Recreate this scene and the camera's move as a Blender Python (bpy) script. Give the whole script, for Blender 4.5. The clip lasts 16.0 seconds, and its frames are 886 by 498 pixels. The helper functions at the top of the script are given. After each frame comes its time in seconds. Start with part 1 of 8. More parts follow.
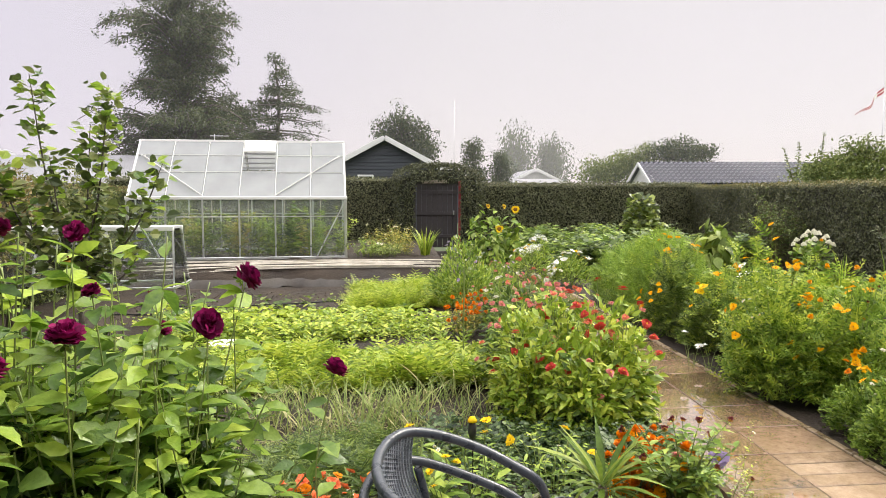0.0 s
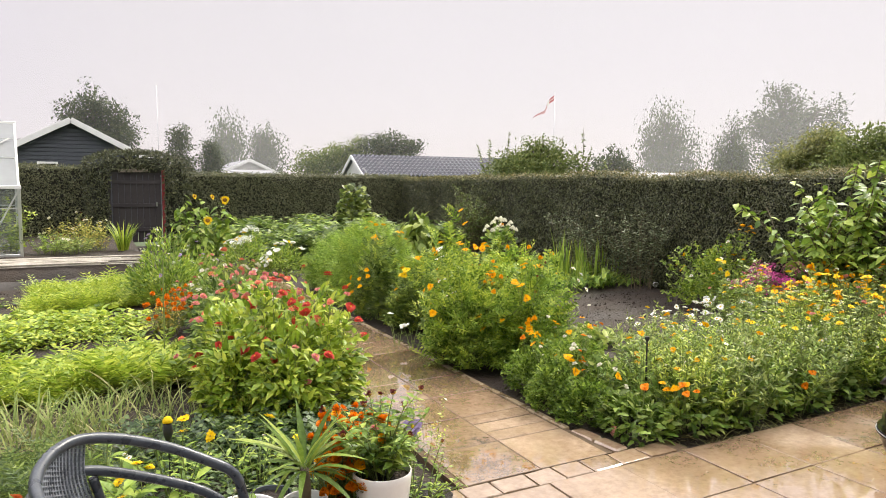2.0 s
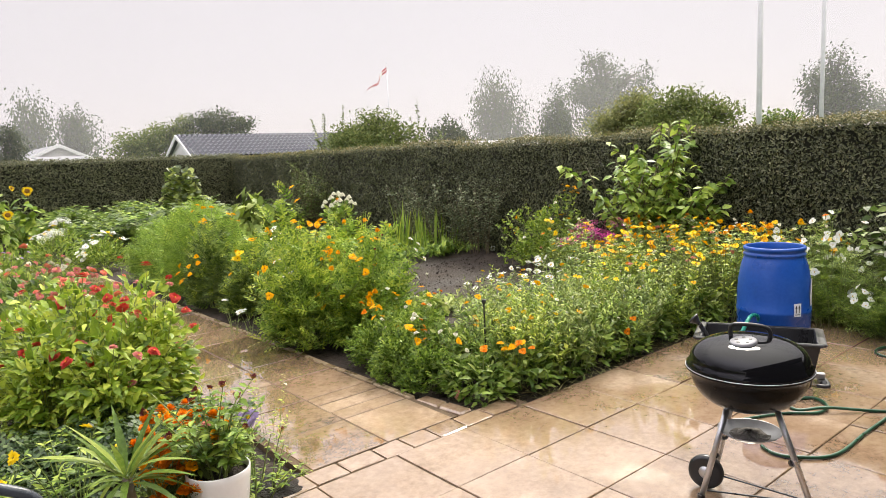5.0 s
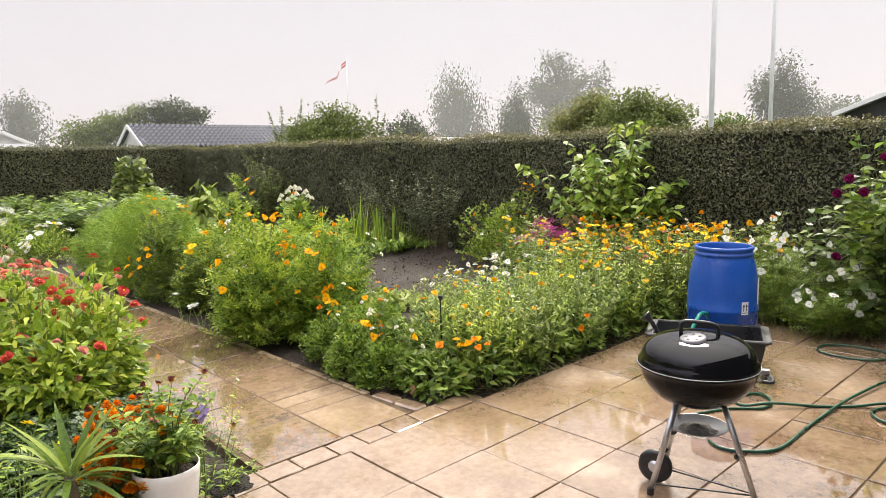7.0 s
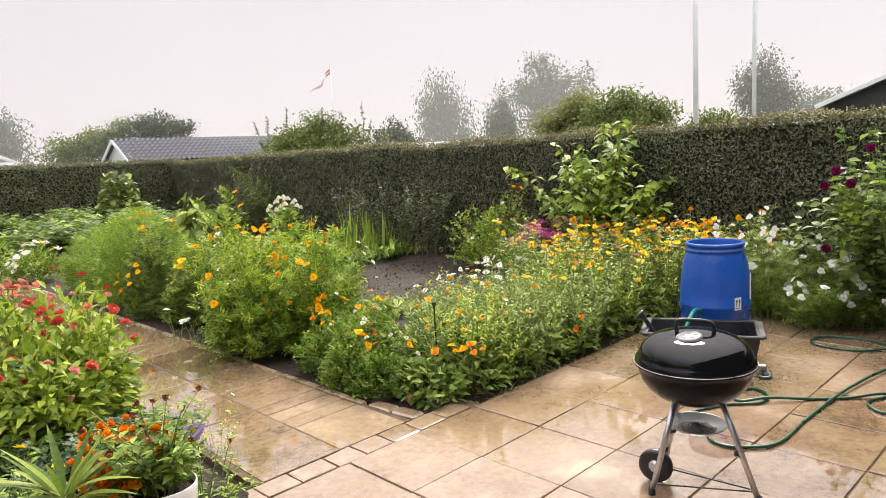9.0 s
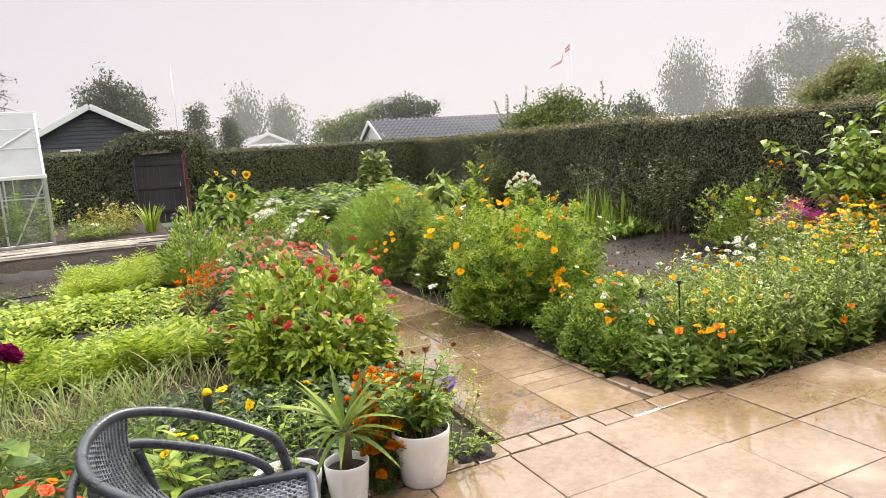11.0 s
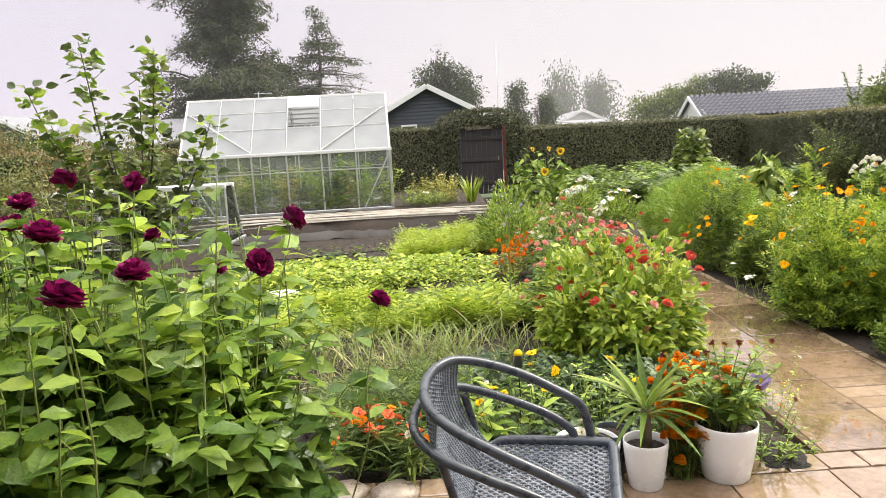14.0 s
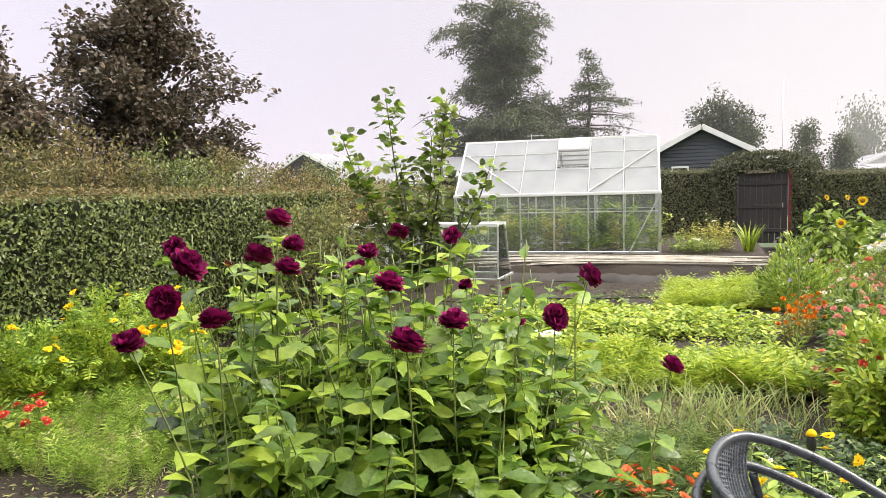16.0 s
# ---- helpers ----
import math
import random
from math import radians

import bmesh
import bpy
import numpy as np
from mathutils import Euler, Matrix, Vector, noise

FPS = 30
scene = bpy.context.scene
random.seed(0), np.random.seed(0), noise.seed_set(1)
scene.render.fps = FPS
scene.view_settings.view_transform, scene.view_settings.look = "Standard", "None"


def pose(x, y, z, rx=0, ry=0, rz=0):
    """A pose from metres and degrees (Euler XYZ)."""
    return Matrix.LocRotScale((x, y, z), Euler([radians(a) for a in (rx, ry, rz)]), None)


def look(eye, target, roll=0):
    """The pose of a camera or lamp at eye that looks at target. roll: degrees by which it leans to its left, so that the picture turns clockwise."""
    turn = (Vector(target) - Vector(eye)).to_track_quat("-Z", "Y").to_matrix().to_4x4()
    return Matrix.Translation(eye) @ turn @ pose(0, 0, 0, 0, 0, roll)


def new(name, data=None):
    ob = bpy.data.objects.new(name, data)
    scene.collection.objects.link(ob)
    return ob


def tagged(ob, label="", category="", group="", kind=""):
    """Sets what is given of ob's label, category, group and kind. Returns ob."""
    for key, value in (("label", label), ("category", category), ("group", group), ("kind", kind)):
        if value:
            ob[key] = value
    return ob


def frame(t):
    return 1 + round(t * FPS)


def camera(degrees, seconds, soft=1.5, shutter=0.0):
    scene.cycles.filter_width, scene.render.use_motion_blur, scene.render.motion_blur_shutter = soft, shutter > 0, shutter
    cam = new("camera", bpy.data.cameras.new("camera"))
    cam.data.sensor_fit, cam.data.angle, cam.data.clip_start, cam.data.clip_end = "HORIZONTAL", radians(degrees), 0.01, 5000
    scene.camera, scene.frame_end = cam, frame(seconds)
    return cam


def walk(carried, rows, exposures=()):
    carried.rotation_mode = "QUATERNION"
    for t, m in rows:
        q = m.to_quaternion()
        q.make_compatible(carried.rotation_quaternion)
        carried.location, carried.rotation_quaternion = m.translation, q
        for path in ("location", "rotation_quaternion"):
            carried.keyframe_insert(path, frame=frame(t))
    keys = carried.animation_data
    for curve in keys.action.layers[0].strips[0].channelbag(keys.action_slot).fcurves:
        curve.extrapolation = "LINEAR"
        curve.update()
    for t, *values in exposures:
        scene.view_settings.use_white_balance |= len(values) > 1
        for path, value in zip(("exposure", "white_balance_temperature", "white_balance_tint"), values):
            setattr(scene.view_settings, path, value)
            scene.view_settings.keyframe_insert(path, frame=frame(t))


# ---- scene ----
cam = camera(65.4, 16.0, soft=0.7)
PATH = [
    (0, (0.002, -0.092, 1.704), (0.124, 1.898, 1.545), -0.0),
    (0.5, (0.014, -0.074, 1.7), (0.228, 1.908, 1.535), -0.2),
    (1, (0.053, -0.068, 1.697), (0.382, 1.897, 1.523), -0.2),
    (1.5, (0.063, -0.081, 1.686), (0.658, 1.821, 1.523), 0.6),
    (2, (0.109, -0.112, 1.663), (1.001, 1.67, 1.484), 0.3),
    (2.5, (0.135, -0.127, 1.649), (1.191, 1.558, 1.433), -0.9),
    (3, (0.149, -0.109, 1.646), (1.314, 1.498, 1.4), -1.9),
    (3.5, (0.182, -0.102, 1.659), (1.408, 1.456, 1.399), -2.4),
    (4, (0.204, -0.085, 1.652), (1.45, 1.458, 1.393), -2.5),
    (6.5, (0.243, -0.072, 1.644), (1.545, 1.42, 1.367), -1.9),
    (7, (0.239, -0.071, 1.64), (1.587, 1.38, 1.364), -1.3),
    (7.5, (0.254, -0.051, 1.629), (1.663, 1.342, 1.354), -1.4),
    (8, (0.272, -0.041, 1.637), (1.73, 1.302, 1.367), -1.8),
    (8.5, (0.261, -0.052, 1.639), (1.712, 1.301, 1.38), -2.5),
    (9, (0.244, -0.052, 1.65), (1.614, 1.381, 1.385), -3.2),
    (9.5, (0.23, -0.068, 1.649), (1.462, 1.482, 1.366), -3.8),
    (10, (0.199, -0.079, 1.646), (1.276, 1.58, 1.348), -3.7),
    (10.2, (0.178, -0.08, 1.633), (1.2, 1.614, 1.34), -3.7),
    (12.3, (0.097, -0.14, 1.656), (0.562, 1.781, 1.352), -3.7),
    (12.5, (0.088, -0.158, 1.665), (0.491, 1.778, 1.361), -3.5),
    (13, (0.075, -0.155, 1.652), (0.333, 1.805, 1.351), -3.2),
    (13.5, (0.054, -0.188, 1.666), (0.182, 1.785, 1.363), -3.0),
    (14, (0.044, -0.199, 1.665), (0.019, 1.778, 1.363), -3.1),
    (14.5, (0.026, -0.206, 1.668), (-0.2, 1.761, 1.386), -3.2),
    (15, (-0.008, -0.255, 1.706), (-0.457, 1.678, 1.456), -2.9),
    (15.5, (-0.032, -0.262, 1.722), (-0.662, 1.625, 1.517), -2.3),
    (16, (-0.07, -0.285, 1.748), (-0.807, 1.567, 1.582), -1.5),
]
walk(cam, [(t, look(eye, target, roll)) for t, eye, target, roll in PATH], [(0.0, 0.0), (12.3, 0.03), (13.5, 0.08), (14.5, 0.14), (15.5, 0.19), (16.0, 0.19)])

# ---- light: a bright rainy overcast sky with a soft sun behind the cloud ----
world = bpy.data.worlds.new("overcast")
scene.world = world
world.use_nodes = True
wn, wl = world.node_tree.nodes, world.node_tree.links
wn.clear()
w_out = wn.new("ShaderNodeOutputWorld")
w_bg = wn.new("ShaderNodeBackground")
w_sky = wn.new("ShaderNodeTexSky")
w_sky.sky_type = "NISHITA"
w_sky.sun_disc = False
w_sky.sun_elevation, w_sky.sun_rotation = radians(48), radians(60)
w_skyscale = wn.new("ShaderNodeVectorMath")
w_skyscale.operation = "SCALE"
w_skyscale.inputs["Scale"].default_value = 0.12
w_co = wn.new("ShaderNodeTexCoord")
w_sep = wn.new("ShaderNodeSeparateXYZ")
w_ramp = wn.new("ShaderNodeValToRGB")
w_ramp.color_ramp.elements[0].position, w_ramp.color_ramp.elements[0].color = 0.0, (0.85, 0.76, 0.79, 1)
w_ramp.color_ramp.elements[1].position, w_ramp.color_ramp.elements[1].color = 0.33, (0.74, 0.685, 0.725, 1)
w_mid = w_ramp.color_ramp.elements.new(0.58)
w_mid.color = (2.2, 2.12, 2.05, 1)
w_top = w_ramp.color_ramp.elements.new(1.0)
w_top.color = (4.4, 4.25, 4.0, 1)
w_noise = wn.new("ShaderNodeTexNoise")
w_noise.inputs["Scale"].default_value, w_noise.inputs["Detail"].default_value = 1.6, 4
w_map = wn.new("ShaderNodeMapRange")
w_map.inputs["To Min"].default_value, w_map.inputs["To Max"].default_value = 0.90, 1.08
w_cloud = wn.new("ShaderNodeVectorMath")
w_cloud.operation = "SCALE"
w_mix = wn.new("ShaderNodeMix")
w_mix.data_type = "RGBA"
w_mix.inputs["Factor"].default_value = 0.9
wl.new(w_sky.outputs["Color"], w_skyscale.inputs[0])
wl.new(w_co.outputs["Generated"], w_sep.inputs[0])
wl.new(w_co.outputs["Generated"], w_noise.inputs["Vector"])
wl.new(w_sep.outputs["Z"], w_ramp.inputs["Fac"])
wl.new(w_noise.outputs["Fac"], w_map.inputs["Value"])
w_lil = wn.new("ShaderNodeMix")
w_lil.data_type = "RGBA"
w_lil.blend_type = "MULTIPLY"
w_lil.inputs["B"].default_value = (1.0, 0.99, 1.16, 1)
w_west = wn.new("ShaderNodeMapRange")
w_west.inputs["From Min"].default_value, w_west.inputs["From Max"].default_value = 0.05, -0.75
wl.new(w_sep.outputs["X"], w_west.inputs["Value"])
wl.new(w_west.outputs["Result"], w_lil.inputs["Factor"])
wl.new(w_ramp.outputs["Color"], w_lil.inputs["A"])
wl.new(w_lil.outputs["Result"], w_cloud.inputs[0])
wl.new(w_map.outputs["Result"], w_cloud.inputs["Scale"])
wl.new(w_skyscale.outputs["Vector"], w_mix.inputs["A"])
wl.new(w_cloud.outputs["Vector"], w_mix.inputs["B"])
wl.new(w_mix.outputs["Result"], w_bg.inputs["Color"])
w_bg.inputs["Strength"].default_value = 1.0
wl.new(w_bg.outputs["Background"], w_out.inputs["Surface"])

sun = new("sun", bpy.data.lights.new("sun", "SUN"))
sun.data.energy, sun.data.angle, sun.data.color = 4.7, radians(16), (1.0, 0.93, 0.80)
sun.data.specular_factor = 0.4
sun.matrix_world = look((0, 0, 0), (-0.62, -0.36, -0.75))


# ---- materials ----
def nodes_of(name):
    m = bpy.data.materials.new(name)
    m.use_nodes = True
    m.node_tree.nodes.clear()
    return m, m.node_tree.nodes, m.node_tree.links


def ramp_of(N, stops):
    r = N.new("ShaderNodeValToRGB")
    el = r.color_ramp.elements
    while len(el) < len(stops):
        el.new(0.5)
    for e, (p, c) in zip(el, stops):
        e.position, e.color = p, (*c, 1)
    return r


def leaf_mat(name, dark, mid, light, trans=0.38, rough=0.42, gloss=0.35):
    """Foliage: each leaf its own tone, faint blotches, light passing through."""
    m, N, L = nodes_of(name)
    out, pri, tl, mix = (N.new("ShaderNode" + k) for k in ("OutputMaterial", "BsdfPrincipled", "BsdfTranslucent", "MixShader"))
    geo, ob, co, nz = (N.new("ShaderNode" + k) for k in ("NewGeometry", "ObjectInfo", "TexCoord", "TexNoise"))
    nz.inputs["Scale"].default_value, nz.inputs["Detail"].default_value = 5.0, 3.0
    L.new(co.outputs["Object"], nz.inputs["Vector"])
    a1, a2, a3 = (N.new("ShaderNodeMath") for _ in range(3))
    a1.operation = a2.operation = a3.operation = "MULTIPLY_ADD"
    L.new(geo.outputs["Random Per Island"], a1.inputs[0])
    a1.inputs[1].default_value, a1.inputs[2].default_value = 0.62, -0.12
    L.new(nz.outputs["Fac"], a2.inputs[0])
    a2.inputs[1].default_value = 0.5
    L.new(a1.outputs[0], a2.inputs[2])
    L.new(ob.outputs["Random"], a3.inputs[0])
    a3.inputs[1].default_value = 0.12
    L.new(a2.outputs[0], a3.inputs[2])
    fine = N.new("ShaderNodeTexNoise")
    fine.inputs["Scale"].default_value, fine.inputs["Detail"].default_value, fine.inputs["Roughness"].default_value = 55.0, 3.0, 0.6
    L.new(co.outputs["Object"], fine.inputs["Vector"])
    a4 = N.new("ShaderNodeMath")
    a4.operation = "MULTIPLY_ADD"
    L.new(fine.outputs["Fac"], a4.inputs[0])
    a4.inputs[1].default_value = 0.42
    sub = N.new("ShaderNodeMath")
    sub.operation = "SUBTRACT"
    L.new(a3.outputs[0], sub.inputs[0])
    sub.inputs[1].default_value = 0.21
    L.new(sub.outputs[0], a4.inputs[2])
    bump = N.new("ShaderNodeBump")
    bump.inputs["Strength"].default_value, bump.inputs["Distance"].default_value = 0.45, 0.012
    L.new(fine.outputs["Fac"], bump.inputs["Height"])
    L.new(bump.outputs[0], pri.inputs["Normal"])
    r = ramp_of(N, [(0.08, dark), (0.45, mid), (0.88, light)])
    L.new(a4.outputs[0], r.inputs["Fac"])
    L.new(r.outputs["Color"], pri.inputs["Base Color"])
    pri.inputs["Roughness"].default_value = rough
    pri.inputs["Specular IOR Level"].default_value = gloss
    L.new(r.outputs["Color"], tl.inputs["Color"])
    mix.inputs["Fac"].default_value = trans
    L.new(pri.outputs[0], mix.inputs[1])
    L.new(tl.outputs[0], mix.inputs[2])
    L.new(mix.outputs[0], out.inputs["Surface"])
    return m


def solid(name, stops, rough=(0.4, 0.6), scale=6.0, fine=60.0, bump=0.15, metal=0.0, dist=0.01, spec=0.5, island=0.0, coat=0.0, object_random=0.0):
    """A surface with mottling at two scales, fine relief and varied gloss."""
    m, N, L = nodes_of(name)
    out, pri, co, n1, n2, mx, bp, rr = (N.new("ShaderNode" + k) for k in ("OutputMaterial", "BsdfPrincipled", "TexCoord", "TexNoise", "TexNoise", "Math", "Bump", "MapRange"))
    src = co.outputs["Object"]
    n1.inputs["Scale"].default_value, n1.inputs["Detail"].default_value = scale, 5
    n2.inputs["Scale"].default_value, n2.inputs["Detail"].default_value = fine, 4
    if object_random:
        oi, ad = N.new("ShaderNodeObjectInfo"), N.new("ShaderNodeVectorMath")
        sc = N.new("ShaderNodeVectorMath")
        sc.operation = "SCALE"
        sc.inputs["Scale"].default_value = 9.0
        cb = N.new("ShaderNodeCombineXYZ")
        for k in "XYZ":
            L.new(oi.outputs["Random"], cb.inputs[k])
        L.new(cb.outputs[0], sc.inputs[0])
        L.new(co.outputs["Object"], ad.inputs[0])
        L.new(sc.outputs["Vector"], ad.inputs[1])
        src = ad.outputs["Vector"]
    L.new(src, n1.inputs["Vector"])
    L.new(src, n2.inputs["Vector"])
    mx.operation = "MULTIPLY_ADD"
    L.new(n2.outputs["Fac"], mx.inputs[0])
    mx.inputs[1].default_value = 0.4
    half = N.new("ShaderNodeMath")
    half.operation = "MULTIPLY_ADD"
    L.new(n1.outputs["Fac"], half.inputs[0])
    half.inputs[1].default_value, half.inputs[2].default_value = 0.9, -0.15
    L.new(half.outputs[0], mx.inputs[2])
    fac = mx.outputs[0]
    for amount, kind, socket in ((island, "ShaderNodeNewGeometry", "Random Per Island"), (object_random, "ShaderNodeObjectInfo", "Random")):
        if amount:
            g, ad2 = N.new(kind), N.new("ShaderNodeMath")
            ad2.operation = "MULTIPLY_ADD"
            L.new(g.outputs[socket], ad2.inputs[0])
            ad2.inputs[1].default_value = amount
            sub = N.new("ShaderNodeMath")
            sub.operation = "SUBTRACT"
            L.new(fac, sub.inputs[0])
            sub.inputs[1].default_value = amount / 2
            L.new(sub.outputs[0], ad2.inputs[2])
            fac = ad2.outputs[0]
    r = ramp_of(N, stops)
    L.new(fac, r.inputs["Fac"])
    L.new(r.outputs["Color"], pri.inputs["Base Color"])
    L.new(n1.outputs["Fac"], rr.inputs["Value"])
    rr.inputs["From Min"].default_value, rr.inputs["From Max"].default_value = 0.35, 0.65
    rr.inputs["To Min"].default_value, rr.inputs["To Max"].default_value = rough
    L.new(rr.outputs["Result"], pri.inputs["Roughness"])
    pri.inputs["Metallic"].default_value = metal
    pri.inputs["Specular IOR Level"].default_value = spec
    pri.inputs["Coat Weight"].default_value = coat
    bp.inputs["Strength"].default_value, bp.inputs["Distance"].default_value = bump, dist
    L.new(n2.outputs["Fac"], bp.inputs["Height"])
    L.new(bp.outputs[0], pri.inputs["Normal"])
    L.new(pri.outputs[0], out.inputs["Surface"])
    return m


def wet_slab():
    """Sandy concrete: mottled, stained, with a film of rain standing in shallow pools."""
    m, N, L = nodes_of("slab")
    out, pri, co, oi, geo = (N.new("ShaderNode" + k) for k in ("OutputMaterial", "BsdfPrincipled", "TexCoord", "ObjectInfo", "NewGeometry"))

    def nz(vec, scale, detail, rough=0.55):
        n = N.new("ShaderNodeTexNoise")
        n.inputs["Scale"].default_value, n.inputs["Detail"].default_value, n.inputs["Roughness"].default_value = scale, detail, rough
        L.new(vec, n.inputs["Vector"])
        return n.outputs["Fac"]

    def mth(op, x, y, z=None):
        n = N.new("ShaderNodeMath")
        n.operation = op
        for s, val in zip(n.inputs, (x, y, z)):
            if val is None:
                continue
            if isinstance(val, (int, float)):
                s.default_value = val
            else:
                L.new(val, s)
        return n.outputs[0]

    def rng_map(v, f0, f1, t0, t1):
        n = N.new("ShaderNodeMapRange")
        for k, val in zip(("From Min", "From Max", "To Min", "To Max"), (f0, f1, t0, t1)):
            n.inputs[k].default_value = val
        L.new(v, n.inputs["Value"])
        return n.outputs["Result"]

    pos = geo.outputs["Position"]
    big, mid, fine, grain = nz(pos, 0.9, 4), nz(pos, 3.2, 6, 0.65), nz(pos, 24, 5, 0.7), nz(pos, 170, 2)
    pool = rng_map(mth("MULTIPLY_ADD", mid, 0.45, mth("MULTIPLY", big, 0.75)), 0.47, 0.61, 0.0, 1.0)
    tone = mth("ADD", mth("MULTIPLY_ADD", oi.outputs["Random"], 0.20, -0.05), mth("MULTIPLY_ADD", mid, 0.75, mth("MULTIPLY_ADD", fine, 0.50, mth("MULTIPLY", grain, 0.14))))
    r = ramp_of(N, [(0.46, (0.068, 0.043, 0.026)), (0.62, (0.195, 0.128, 0.079)), (0.78, (0.30, 0.208, 0.138)), (0.98, (0.41, 0.305, 0.215))])
    L.new(tone, r.inputs["Fac"])
    dark = N.new("ShaderNodeMix")
    dark.data_type = "RGBA"
    dark.blend_type = "MULTIPLY"
    L.new(mth("MULTIPLY", pool, 0.5), dark.inputs["Factor"])
    L.new(r.outputs["Color"], dark.inputs["A"])
    dark.inputs["B"].default_value = (0.62, 0.54, 0.46, 1)
    L.new(dark.outputs["Result"], pri.inputs["Base Color"])
    L.new(rng_map(pool, 0.0, 1.0, 0.26, 0.02), pri.inputs["Roughness"])
    pri.inputs["Specular IOR Level"].default_value = 0.95
    bp = N.new("ShaderNodeBump")
    bp.inputs["Distance"].default_value = 0.003
    L.new(rng_map(pool, 0.0, 1.0, 0.28, 0.03), bp.inputs["Strength"])
    L.new(fine, bp.inputs["Height"])
    L.new(bp.outputs[0], pri.inputs["Normal"])
    L.new(mth("MULTIPLY", pool, 0.9), pri.inputs["Coat Weight"])
    pri.inputs["Coat Roughness"].default_value = 0.03
    L.new(pri.outputs[0], out.inputs["Surface"])
    return m


def glass_mat(name, tint=(1, 1, 1), clear=0.8, rough=0.03, milky=(0.8, 0.82, 0.82)):
    """A thin wet pane: mostly see-through, some mirror gloss, some milkiness."""
    m, N, L = nodes_of(name)
    out, tr, gl, df, tl, m1, m2, m3 = (N.new("ShaderNode" + k) for k in ("OutputMaterial", "BsdfTransparent", "BsdfGlossy", "BsdfDiffuse", "BsdfTranslucent", "MixShader", "MixShader", "MixShader"))
    fr = N.new("ShaderNodeFresnel")
    tr.inputs["Color"].default_value = (*tint, 1)
    gl.inputs["Roughness"].default_value = rough
    df.inputs["Color"].default_value = tl.inputs["Color"].default_value = (*milky, 1)
    co, nz, mr = N.new("ShaderNodeTexCoord"), N.new("ShaderNodeTexNoise"), N.new("ShaderNodeMapRange")
    nz.inputs["Scale"].default_value = 2.2
    nz.inputs["Detail"].default_value = 6
    L.new(co.outputs["Object"], nz.inputs["Vector"])
    L.new(nz.outputs["Fac"], mr.inputs["Value"])
    mr.inputs["To Min"].default_value, mr.inputs["To Max"].default_value = clear - 0.6 * (1 - clear) * clear, min(clear + 0.12, 1)
    m1.inputs["Fac"].default_value = 0.5
    L.new(df.outputs[0], m1.inputs[1])
    L.new(tl.outputs[0], m1.inputs[2])
    L.new(mr.outputs["Result"], m2.inputs["Fac"])
    L.new(m1.outputs[0], m2.inputs[1])
    L.new(tr.outputs[0], m2.inputs[2])
    L.new(fr.outputs[0], m3.inputs["Fac"])
    L.new(m2.outputs[0], m3.inputs[1])
    L.new(gl.outputs[0], m3.inputs[2])
    L.new(m3.outputs[0], out.inputs["Surface"])
    return m


LEAF_BROAD = leaf_mat("leaf_broad", (0.028, 0.066, 0.018), (0.125, 0.22, 0.038), (0.34, 0.47, 0.09), gloss=0.5, rough=0.27, trans=0.46)
LEAF_SHOOT = leaf_mat("leaf_shoot", (0.055, 0.12, 0.02), (0.235, 0.36, 0.042), (0.50, 0.61, 0.09), gloss=0.4, rough=0.33, trans=0.42)
LEAF_DARK = leaf_mat("leaf_dark", (0.028, 0.055, 0.013), (0.10, 0.16, 0.032), (0.28, 0.35, 0.075), gloss=0.4)
LEAF_BRIGHT = leaf_mat("leaf_bright", (0.06, 0.12, 0.012), (0.27, 0.38, 0.036), (0.60, 0.64, 0.10), trans=0.36, gloss=0.4, rough=0.36)
LEAF_FEATHER = leaf_mat("leaf_feather", (0.06, 0.125, 0.02), (0.23, 0.36, 0.05), (0.47, 0.60, 0.12), trans=0.36)
LEAF_TAGETES = leaf_mat("leaf_tagetes", (0.045, 0.095, 0.016), (0.19, 0.30, 0.042), (0.47, 0.56, 0.10), trans=0.34)
LEAF_GREY = leaf_mat("leaf_grey", (0.055, 0.09, 0.022), (0.20, 0.27, 0.06), (0.45, 0.50, 0.14), gloss=0.3, trans=0.34)
LEAF_HEDGE = leaf_mat("leaf_hedge", (0.044, 0.052, 0.026), (0.115, 0.124, 0.060), (0.235, 0.235, 0.12), trans=0.25, rough=0.36, gloss=0.45)
LEAF_ARCH = leaf_mat("leaf_ivy", (0.022, 0.028, 0.013), (0.06, 0.07, 0.032), (0.15, 0.155, 0.07), trans=0.2, rough=0.38, gloss=0.4)
LEAF_ROSE = leaf_mat("leaf_rose", (0.04, 0.06, 0.03), (0.11, 0.145, 0.07), (0.26, 0.30, 0.15), trans=0.28)
LEAF_HEDGE_TOP = leaf_mat("leaf_hedge_top", (0.055, 0.065, 0.024), (0.15, 0.15, 0.055), (0.31, 0.24, 0.10), trans=0.3)
LEAF_LEFT = leaf_mat("leaf_hedge_beech", (0.03, 0.048, 0.013), (0.105, 0.145, 0.04), (0.31, 0.34, 0.11), trans=0.28, rough=0.33, gloss=0.5)
LEAF_RUSSET = leaf_mat("leaf_russet", (0.055, 0.052, 0.022), (0.155, 0.135, 0.05), (0.36, 0.27, 0.11), trans=0.3)
LEAF_AUTUMN = leaf_mat("leaf_autumn", (0.15, 0.17, 0.03), (0.38, 0.38, 0.06), (0.60, 0.44, 0.12), trans=0.35)
